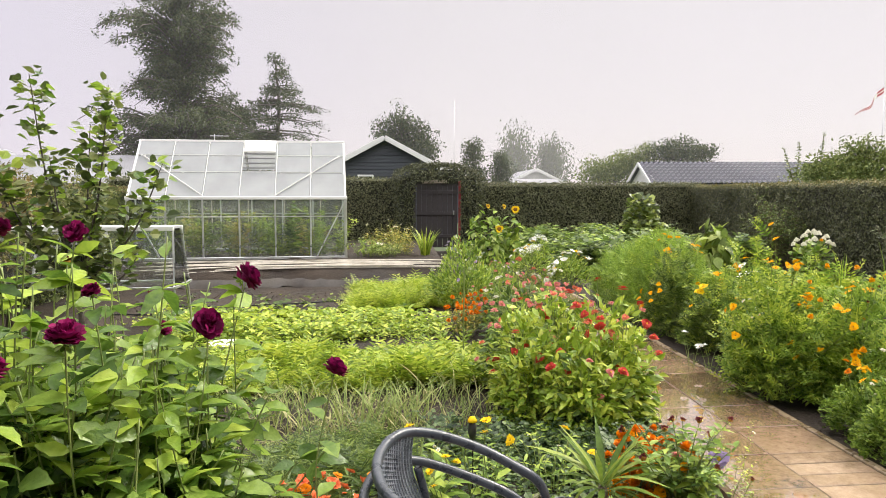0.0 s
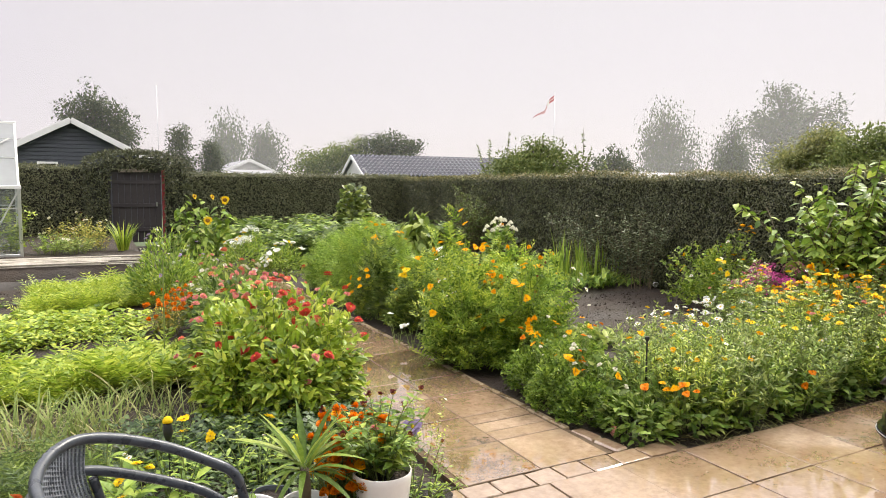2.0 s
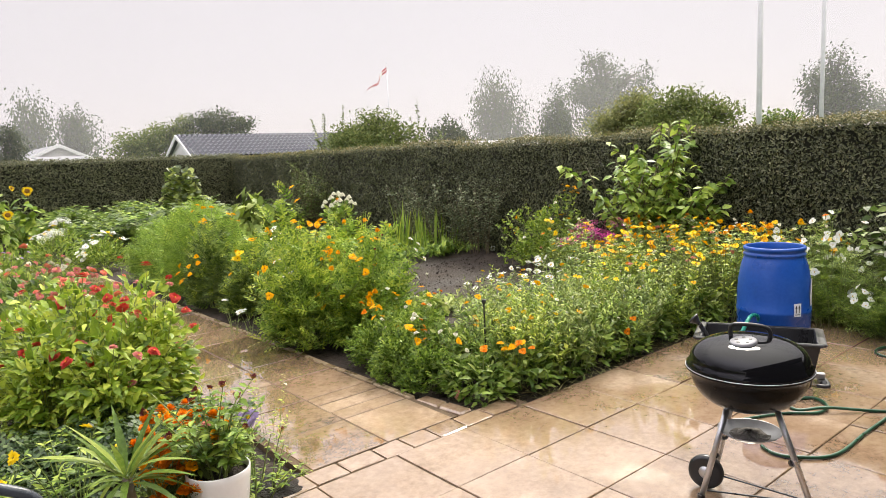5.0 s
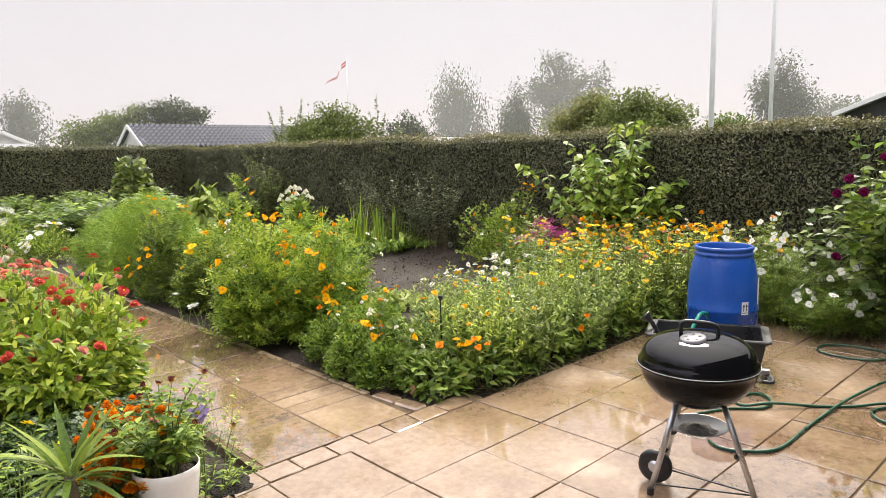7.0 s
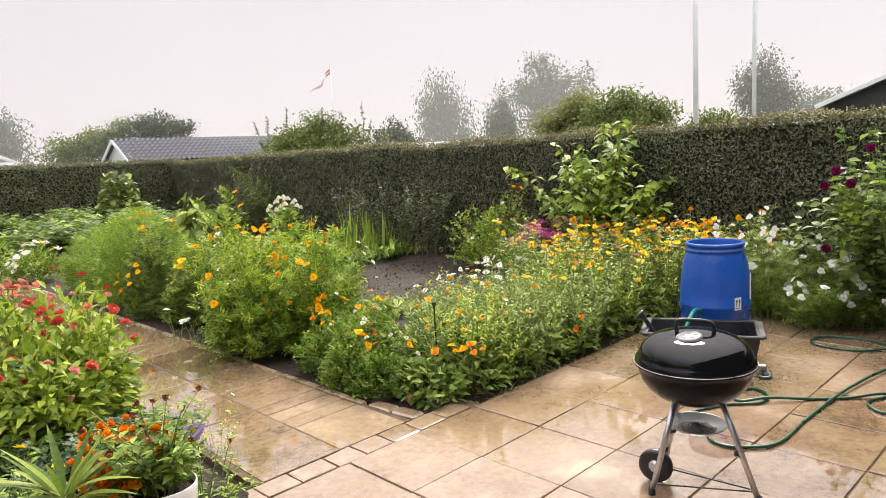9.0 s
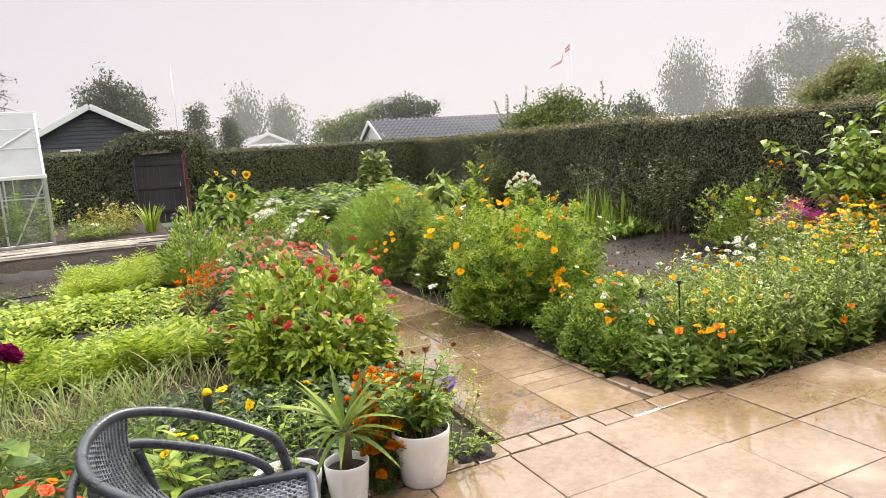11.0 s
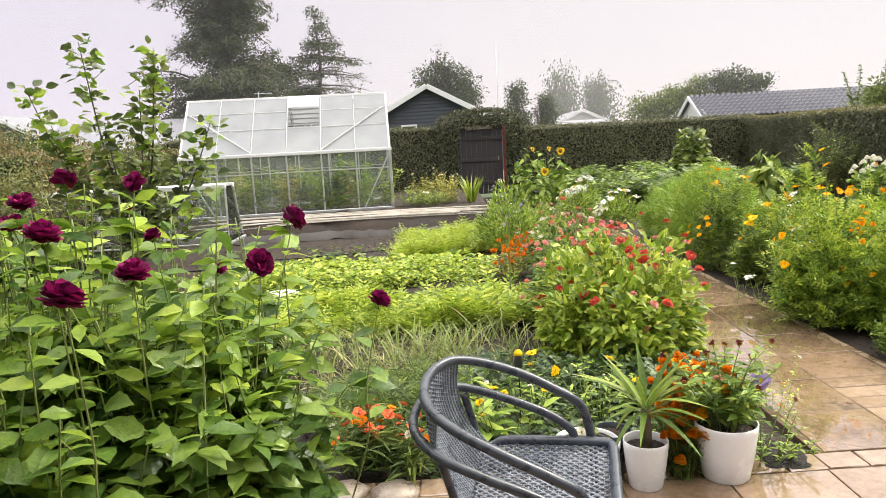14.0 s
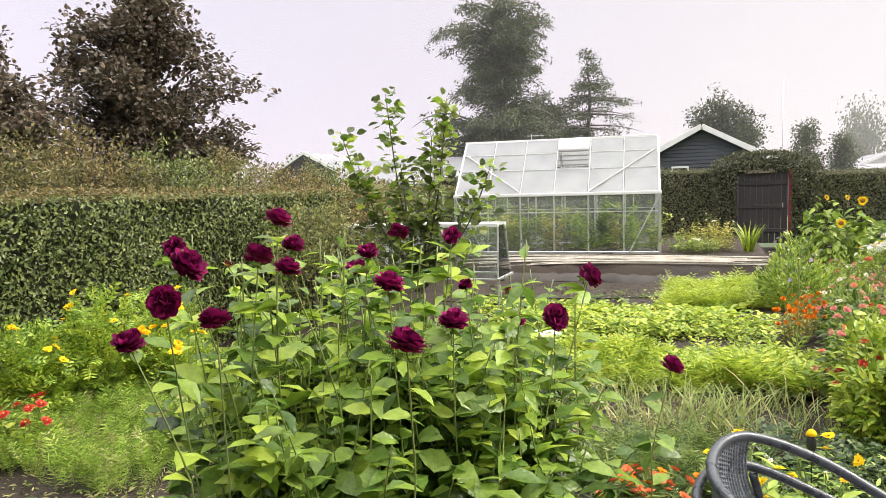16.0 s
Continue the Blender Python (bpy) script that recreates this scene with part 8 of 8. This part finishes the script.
def build_shoots(label, az, dist, n, top, seed):
    """Upright leafy shoots over a shrub."""
    rng = np.random.default_rng(seed)
    x, y = at_bearing(az, dist)
    e = thing("shrub_shoots", label, "shoots", (x, y, 1.66))
    leaves = Buf()
    for _ in range(n):
        o = rng.normal() * 1.1
        p0 = np.array((o, -o * 0.6, 0.4))
        p1 = p0 + (rng.normal() * 0.15, rng.normal() * 0.15, rng.uniform(0.5, 1.0) * top)
        wood = Buf()
        tube(wood, [p0, (p0 + p1) / 2 + (0.03, 0, 0), p1], [0.014, 0.01, 0.006], 4)
        hang("stem", wood.mesh("stem", STEM_BROWN), e)
        k = 90
        u = rng.random(k)[:, None]
        lay(leaves, T_SIMPLE, p0 + u * (p1 - p0), rng.normal(size=(k, 3)) * (1, 1, 0.4) + (0, 0, 0.4), rng.normal(size=(k, 3)) * 0.5 + (0, 0, 1), 0.16 * rng.uniform(0.6, 1.2, k) * (1.15 - 0.6 * u[:, 0]))
    hang("leaves", leaves.mesh("leaves", LEAF_HAZE), e)["kind"] = "stuff"


build_shoots("tall upright leafy shoots above the dense shrub", 34.6, 27.0, 13, 1.9, 77)
branch_tree("copper_tree", "dark bronze-leaved tree behind the beech hedge", -13.0, 12.9, [(1.4, 2.2), (2.4, 2.7), (3.4, 2.7), (4.4, 2.5), (5.3, 2.1), (6.1, 1.5), (7.0, 0.6)], 320, 0.12, LEAF_BRONZE, 81, 0.16, 0.75, 0.02, 8, 15, tmpl=T_ROUND)
branch_tree("copper_tree", "dark bronze-leaved tree behind the beech hedge", -13.4, 9.2, [(1.4, 2.0), (2.4, 2.2), (3.4, 2.0), (4.2, 1.5), (4.7, 0.8), (5.0, 0.3)], 130, 0.12, LEAF_BRONZE, 82, 0.16, 0.75, 0.02, 8, 15, tmpl=T_ROUND)
for k in range(9):
    y = 2.0 + k * 1.5
    h = 2.72 - 0.07 * k + 0.12 * (k % 2)
    tree("hedge_shrub", "loose yellow-brown shrub growing behind the beech hedge", -7.5 - 0.2 * (k % 2), y, h, [(0, 0, h * 0.74, 0.75, 0.95, h * 0.24), (0.1, 0.5, h * 0.62, 0.6, 0.7, h * 0.24), (0, -0.5, h * 0.85, 0.4, 0.45, h * 0.18)], 6400, 0.055, (LEAF_RUSSET, LEAF_LEFT, LEAF_HEDGE_TOP)[k % 3], 90 + k, 0.05, category="shrub")
for k, (x, y, h) in enumerate(((-5.35, 9.6, 2.15), (-5.25, 11.4, 2.2), (-5.3, 7.9, 1.75))):
    tree("autumn_shrub", "loose shrub with green and russet leaves before the beech hedge", x, y, h, [(0, 0, h * 0.7, 0.5, 0.7, h * 0.26), (0.1, -0.4, h * 0.5, 0.45, 0.5, h * 0.26), (0, 0.4, h * 0.6, 0.4, 0.5, h * 0.28)], 4200, 0.06, (LEAF_RUSSET, LEAF_AUTUMN_GREEN, LEAF_AUTUMN_GREEN)[k % 3], 130 + k, 0.05, category="shrub")
for k, (x, y, w) in enumerate(((-9.5, 30, 2.2), (-13, 36, 3.0), (-22, 44, 4.0), (-30, 46, 4.0))):
    tree("shrub", "hazy green shrub beyond the hedges", x, y, 2.6, [(0, 0, 1.6, w, w, 1.0)], 2200, 0.2, LEAF_FAR, 110 + k, 0.08, category="shrub")


def prism(name, e, quad, thick, mat, label=""):
    """A roof slab or a wall from four corners, with thickness downwards or inwards."""
    q = [Vector(p) for p in quad]
    n = (q[1] - q[0]).cross(q[3] - q[0]).normalized() * thick
    b = Buf()
    v = q + [p - n for p in q]
    b.add([tuple(p) for p in v], [(0, 1, 2), (0, 2, 3), (6, 5, 4), (7, 6, 4), (0, 4, 5), (0, 5, 1), (1, 5, 6), (1, 6, 2), (2, 6, 7), (2, 7, 3), (3, 7, 4), (3, 4, 0)])
    return hang(name, b.mesh(name, mat), e, label)


def gable_house(name, label, x0, x1, y0, y1, eave, ridge, along, wall, roof, over=0.25, fascia=None, boards=0):
    """A gabled building; the ridge runs along 'x' or 'y'."""
    e = thing(name, label, "house", (0, 0, 0))
    xm, ym = (x0 + x1) / 2, (y0 + y1) / 2
    if along == "y":
        gab = [[(x0, y, -0.1), (x1, y, -0.1), (x1, y, eave), (xm, y, ridge - 0.06), (x0, y, eave)] for y in (y0, y1)]
        slopes = [[(x0 - over, y0 - over, eave - 0.12), (xm, y0 - over, ridge), (xm, y1 + over, ridge), (x0 - over, y1 + over, eave - 0.12)], [(xm, y0 - over, ridge), (x1 + over, y0 - over, eave - 0.12), (x1 + over, y1 + over, eave - 0.12), (xm, y1 + over, ridge)]]
        sides = [[(x0, y0, -0.1), (x0, y1, -0.1), (x0, y1, eave), (x0, y0, eave)], [(x1, y0, -0.1), (x1, y1, -0.1), (x1, y1, eave), (x1, y0, eave)]]
    else:
        gab = [[(x, y0, -0.1), (x, y1, -0.1), (x, y1, eave), (x, ym, ridge - 0.06), (x, y0, eave)] for x in (x0, x1)]
        slopes = [[(x0 - over, y0 - over, eave - 0.12), (x1 + over, y0 - over, eave - 0.12), (x1 + over, ym, ridge), (x0 - over, ym, ridge)], [(x0 - over, ym, ridge), (x1 + over, ym, ridge), (x1 + over, y1 + over, eave - 0.12), (x0 - over, y1 + over, eave - 0.12)]]
        sides = [[(x0, y0, -0.1), (x1, y0, -0.1), (x1, y0, eave), (x0, y0, eave)], [(x0, y1, -0.1), (x1, y1, -0.1), (x1, y1, eave), (x0, y1, eave)]]
    for g in gab:
        bm = bmesh.new()
        bm.faces.new([bm.verts.new(p) for p in g])
        r = bmesh.ops.extrude_face_region(bm, geom=bm.faces[:])
        off = Vector((0, 0.12 if g[0][1] == y0 else -0.12, 0)) if along == "y" else Vector((0.12 if g[0][0] == x0 else -0.12, 0, 0))
        bmesh.ops.translate(bm, verts=[v for v in r["geom"] if isinstance(v, bmesh.types.BMVert)], vec=off)
        bmesh.ops.recalc_face_normals(bm, faces=bm.faces[:])
        part("gable_wall", bm, wall, e)
    for s in sides:
        prism("wall", e, s, 0.1, wall)
    for s in slopes:
        prism("roof", e, s, 0.09, roof)
    if fascia and along == "y":
        for s in (-1, 1):
            xe = xm + s * ((x1 - x0) / 2 + over)
            a, b2 = Vector((xm, y0 - over - 0.03, ridge - 0.04)), Vector((xe, y0 - over - 0.03, eave - 0.17))
            bar(e, a, b2, 0.05, fascia, "fascia", 0.19)
    if fascia and along == "x":
        for ye in (y0 - over, y1 + over):
            bar(e, (x0 - over - 0.03, ym, ridge - 0.03), (x0 - over - 0.03, ye, eave - 0.16), 0.05, fascia, "fascia", 0.12)
    if boards:
        z = 0.9
        while z < ridge - 0.25:
            half = (x1 - x0) / 2 if z < eave else (x1 - x0) / 2 * (ridge - 0.1 - z) / (ridge - eave)
            part("board", box_bm(2 * half - 0.02, 0.03, boards * 0.92, 0.006), wall, e, m=pose(xm, y0 - 0.02, z, -5, 0, 0))
            z += boards
    return e


shed = gable_house("garden_house", "slate-blue boarded garden house with white gable edge", -3.25, 2.05, 27.0, 33.0, 2.45, 3.9, "y", SLATE_BOARD, ROOF_GREY, 0.3, WHITE_PAINT, 0.135)
part("window_frame", box_bm(0.62, 0.06, 0.5, 0.01), WHITE_PAINT, shed, "white window frame", m=pose(-1.35, 26.93, 1.95))
part("window_pane", box_bm(0.5, 0.02, 0.38, 0.004), ENAMEL, shed, "dark window pane", m=pose(-1.35, 26.9, 2.0))
tiled = gable_house("tiled_house", "low white house with wavy dark grey roof tiles", 11.35, 20.5, 30.4, 33.6, 2.25, 3.13, "x", RENDER_WALL, ROOF_TILE, 0.15)
for s in (0, 1):
    bar(tiled, (11.17, 32.0, 3.12), (11.17, 30.25 if s == 0 else 33.75, 2.1), 0.05, WHITE_PAINT, "verge_board", 0.16)
bar(tiled, (11.2, 32.0, 3.16), (20.6, 32.0, 3.16), 0.12, ROOF_TILE, "ridge_tile")


def build_tiles():
    """Rolled pantiles on the slope that faces the garden."""
    rows, cols = 7, 40
    dz, dy = (2.13 - 3.13) / rows, (30.25 - 32.0) / rows
    b = Buf()
    xs = np.linspace(0, 1, 9)
    prof = np.stack([xs, 0.5 - 0.5 * np.cos(xs * 2 * np.pi)], 1)
    w = (20.6 - 11.2) / cols
    nrm = np.array((0, dz, -dy))
    nrm /= np.linalg.norm(nrm)
    nrm *= -1 if nrm[2] < 0 else 1
    tv = []
    for k, lift in ((0, 0.01), (1, 0.05)):
        for u, h in prof:
            tv.append(np.array((u * w, k * dy * 1.08, k * dz * 1.08)) + nrm * (lift + 0.10 * h))
    tv = np.array(tv)
    tf = [t for i in range(8) for t in ((i, i + 1, 9 + i + 1), (i, 9 + i + 1, 9 + i))]
    me = Buf()
    me.add(tv, tf)
    me = me.mesh("roof_tile", ROOF_TILE, True)
    for r in range(rows):
        for c in range(cols):
            hang("roof_tile", me, tiled, m=pose(11.2 + c * w, 32.0 + r * dy, 3.15 + r * dz))


build_tiles()
low = gable_house("low_house", "low pinkish house with pale shallow roof", 7.0, 10.7, 45.0, 52.0, 2.5, 3.35, "y", RENDER_WALL, ROOF_GREY, 0.2, WHITE_PAINT)
gable_house("outbuilding", "long flat pale-roofed outbuilding behind the hedge", 2.6, 9.4, 40.5, 44.0, 2.35, 2.62, "x", SLATE_BOARD, ROOF_GREY, 0.2)
gable_house("black_house", "black boarded house with white roof edge beyond the hedge", 21.2, 30.0, 1.35, 6.35, 2.58, 3.5, "x", BLACK_WALL, ROOF_GREY, 0.25, WHITE_PAINT)
gable_house("long_roof_house", "long low house seen as a pale roof line over the hedge", 23.5, 32.0, 27.0, 31.0, 2.1, 2.52, "x", RENDER_WALL, ROOF_GREY, 0.2)
gable_house("grey_house", "hazy house with shallow grey roof beyond the hedges", -24.5, -19.5, 34.0, 40.0, 2.9, 4.2, "y", BLACK_WALL, ROOF_GREY, 0.3, WHITE_PAINT)
gable_house("slate_house", "hazy long house with slate-grey roof beyond the hedges", -19.0, -8.5, 32.0, 38.0, 2.3, 3.6, "x", SLATE_BOARD, ROOF_GREY, 0.3)


def pole(label, x, y, h, r, mat=None):
    e = thing("flagpole", label, "flagpole", (x, y, 0))
    b = Buf()
    tube(b, [(0, 0, 0), (0, 0, h * 0.5), (0, 0, h)], [r * 1.15, r, r * 0.6], 10)
    hang("mast", b.mesh("mast", mat or POLE_WHITE, True), e)
    hang("finial", lathe([(0.001, 0.1), (r * 0.8, 0.08), (r * 1.1, 0.04), (r * 0.5, 0)], 10).mesh("finial", POLE_WHITE, True), e, m=pose(0, 0, h))
    return e


pole("tall white flagpole beyond the hedge", *at_bearing(64.15, 20.0), 9.0, 0.065)
pole("tall white flagpole beyond the hedge", *at_bearing(68.2, 20.0), 8.6, 0.05)
pole("thin far mast in the haze", 4.65, 60.0, 9.6, 0.028, STEEL)
pole("short far white mast in the haze", 12.9, 58.2, 6.1, 0.10)
pole("thin grey mast beyond the black house", *at_bearing(76.7, 42.0), 6.5, 0.035)
pole("thin grey mast beyond the black house", *at_bearing(77.4, 42.0), 6.75, 0.03)
px, py = at_bearing(35.6, 40.0)
flag = pole("white flagpole with a red and white pennant", px, py, 7.0, 0.03, STEEL)


def build_pennant():
    """A long narrow pennant hanging in the wind: red with a white cross."""
    left = np.array((-0.82, 0.57, 0))
    n = 18
    c = []
    for i in range(n):
        t = i / (n - 1)
        c.append(left * (1.1 * t + 0.06 * np.sin(t * 7)) + (0, 0.08 * np.sin(t * 8), -0.22 - 1.15 * t ** 0.8 + 0.06 * np.sin(t * 9)))
    c = np.array(c)
    wide = np.array([0.29 * (1 - 0.85 * i / (n - 1)) for i in range(n)])
    for k, (a, b2, mat) in enumerate(((0.5, 0.1, FLAG_RED), (0.1, -0.1, P_WHITE), (-0.1, -0.5, FLAG_RED))):
        for lo, hi in ((0, 3), (3, 5), (5, n - 1)):
            b = Buf()
            v = []
            for i in range(lo, hi + 1):
                v += [c[i] + (0, 0, wide[i] * a), c[i] + (0, 0, wide[i] * b2)]
            m = hi - lo
            b.add(v, [t for i in range(m) for t in ((2 * i, 2 * i + 1, 2 * i + 3), (2 * i, 2 * i + 3, 2 * i + 2))])
            hang("pennant", b.mesh("pennant", P_WHITE if lo == 3 else mat), flag, m=pose(0, 0, 6.95))


build_pennant()


# ---- rain haze: pale see-through shells, added far out to wash out what lies behind ----
def build_haze_shell(dist, thick, height):
    m, N, L = nodes_of("painted_haze")
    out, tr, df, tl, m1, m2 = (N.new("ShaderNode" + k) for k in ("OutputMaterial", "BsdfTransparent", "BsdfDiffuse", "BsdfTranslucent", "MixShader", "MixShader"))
    # near-white film: haze put in as a surface colour, thick sets its share
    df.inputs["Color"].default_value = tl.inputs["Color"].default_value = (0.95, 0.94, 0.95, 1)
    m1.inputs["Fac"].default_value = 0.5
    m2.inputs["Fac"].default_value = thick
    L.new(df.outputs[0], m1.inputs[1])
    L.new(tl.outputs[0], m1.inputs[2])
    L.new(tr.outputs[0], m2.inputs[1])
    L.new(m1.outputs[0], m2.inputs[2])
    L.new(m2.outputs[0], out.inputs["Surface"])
    b = Buf()
    n = 64
    a = np.linspace(0, 2 * np.pi, n, endpoint=False)
    v = np.concatenate([np.stack([dist * np.cos(a), dist * np.sin(a), np.full(n, z)], 1) for z in (-0.5, height)])
    b.add(v, [t for i in range(n) for t in ((i, (i + 1) % n, n + (i + 1) % n), (i, n + (i + 1) % n, n + i))])
    o = tagged(hang("haze_shell", b.mesh("haze_shell", m, True)), "thin pale see-through shell added to imitate distant rain haze", "haze", kind="structure")
    o.visible_shadow = False


build_haze_shell(35.0, 0.05, 34)
build_haze_shell(43.0, 0.06, 34)
build_haze_shell(52.0, 0.11, 40)


# ---- paving: patio slabs, cobbled strip, path slabs, edging ----
def slab_mesh(w, d, h, bevel=0.006):
    bm = box_bm(w, d, h, bevel)
    return bm_mesh("slab", bm, SLAB)


patio = tagged(new("patio"), "wet sandy concrete slab patio with dark joints", "patio", kind="structure")
part("joint_bed", box_bm(7.6, 6.2, 0.06), JOINT, patio, "dark grit between the slabs", m=pose(2.9, -0.13, gz(2.9) - 0.0685, 0, -math.degrees(K_SLOPE), 0))
rng = np.random.default_rng(17)
SX, SY = 0.503, 0.527
slabs = [slab_mesh(SX - 0.007 - 0.001 * k, SY - 0.007 - 0.001 * (2 - k), 0.05, 0.003) for k in range(3)]
for i in range(-6, 10):
    for j in range(9):
        x, y = 2.315 + SX * (i + 0.5), 2.953 - SY * (j + 0.5)
        if x < -0.7 or x > 6.75:
            continue
        hang("slab", slabs[rng.integers(3)], patio, m=pose(x + rng.normal() * 0.002, y + rng.normal() * 0.002, gz(x) - 0.05 + rng.normal() * 0.0012, rng.normal() * 0.14, -math.degrees(K_SLOPE) + rng.normal() * 0.14, rng.normal() * 0.2))
strip = tagged(new("cobble_strip"), "row of small worn paving stones between patio and path", "paving", kind="structure")
part("joint_bed", box_bm(4.1, 0.19, 0.05), JOINT, strip, m=pose(1.35, 3.046, gz(1.35) - 0.062, 0, -math.degrees(K_SLOPE), 0))
x = -0.62
while x < 3.2:
    w = rng.uniform(0.19, 0.23)
    bm = box_bm(w - 0.012, 0.160, 0.05, 0.004)
    for v in bm.verts:
        v.co += Vector((rng.normal() * 0.003, rng.normal() * 0.003, rng.normal() * 0.001))
    part("cobble", bm, SLAB, strip, m=pose(x + w / 2, 3.046 + rng.normal() * 0.002, gz(x + w / 2) - 0.05 + rng.normal() * 0.001, rng.normal() * 0.12, -math.degrees(K_SLOPE), rng.normal() * 0.5))
    x += w
for k in range(2):
    bm = box_bm(0.205, 0.11, 0.05, 0.012)
    part("cobble", bm, SLAB, strip, m=pose(3.005 - 0.025 * k, 3.255 + 0.215 * k, gz(2.95) - 0.05, 0, 0, 98 + rng.normal() * 2))
path = tagged(new("garden_path"), "wet sandy slab path leading through the flower beds", "path", kind="structure")
part("joint_bed", box_bm(1.08, 10.3, 0.06), JOINT, path, m=pose(2.39, 8.29, gz(2.39) - 0.066, 0, -math.degrees(K_SLOPE), 0))
half = [bm_mesh("slab", box_bm(0.490, 0.489, 0.05, 0.003), SLAB), bm_mesh("slab", box_bm(0.490, 0.152, 0.05, 0.003), SLAB)]
for c, x in enumerate((2.14, 2.64)):
    y = 3.137
    j = 0
    while y < 13.2:
        if j == 1 and c == 1:
            for k in range(3):
                hang("slab", half[1], path, m=pose(x, y + 0.083 + k * 0.1665, gz(x) - 0.0505 + rng.normal() * 0.001, 0, -math.degrees(K_SLOPE), rng.normal() * 0.3))
        else:
            hang("slab", half[0], path, m=pose(x, y + 0.25, gz(x) - 0.0505 + rng.normal() * 0.001, rng.normal() * 0.15, -math.degrees(K_SLOPE) + rng.normal() * 0.15, rng.normal() * 0.3))
        y += 0.5
        j += 1
edging = tagged(new("path_edging"), "narrow grey edging stones along the path's flower bed", "edging", kind="structure")
y = 3.6
while y < 12.8:
    ln = rng.uniform(0.45, 0.6)
    part("edging_stone", box_bm(0.05, ln - 0.008, 0.13, 0.006), COBBLE, edging, m=pose(2.925 - 0.012 * (y - 3.4) * 0.4 + rng.normal() * 0.003, y + ln / 2, gz(2.9) - 0.122, 0, 0, rng.normal() * 0.5))
    y += ln
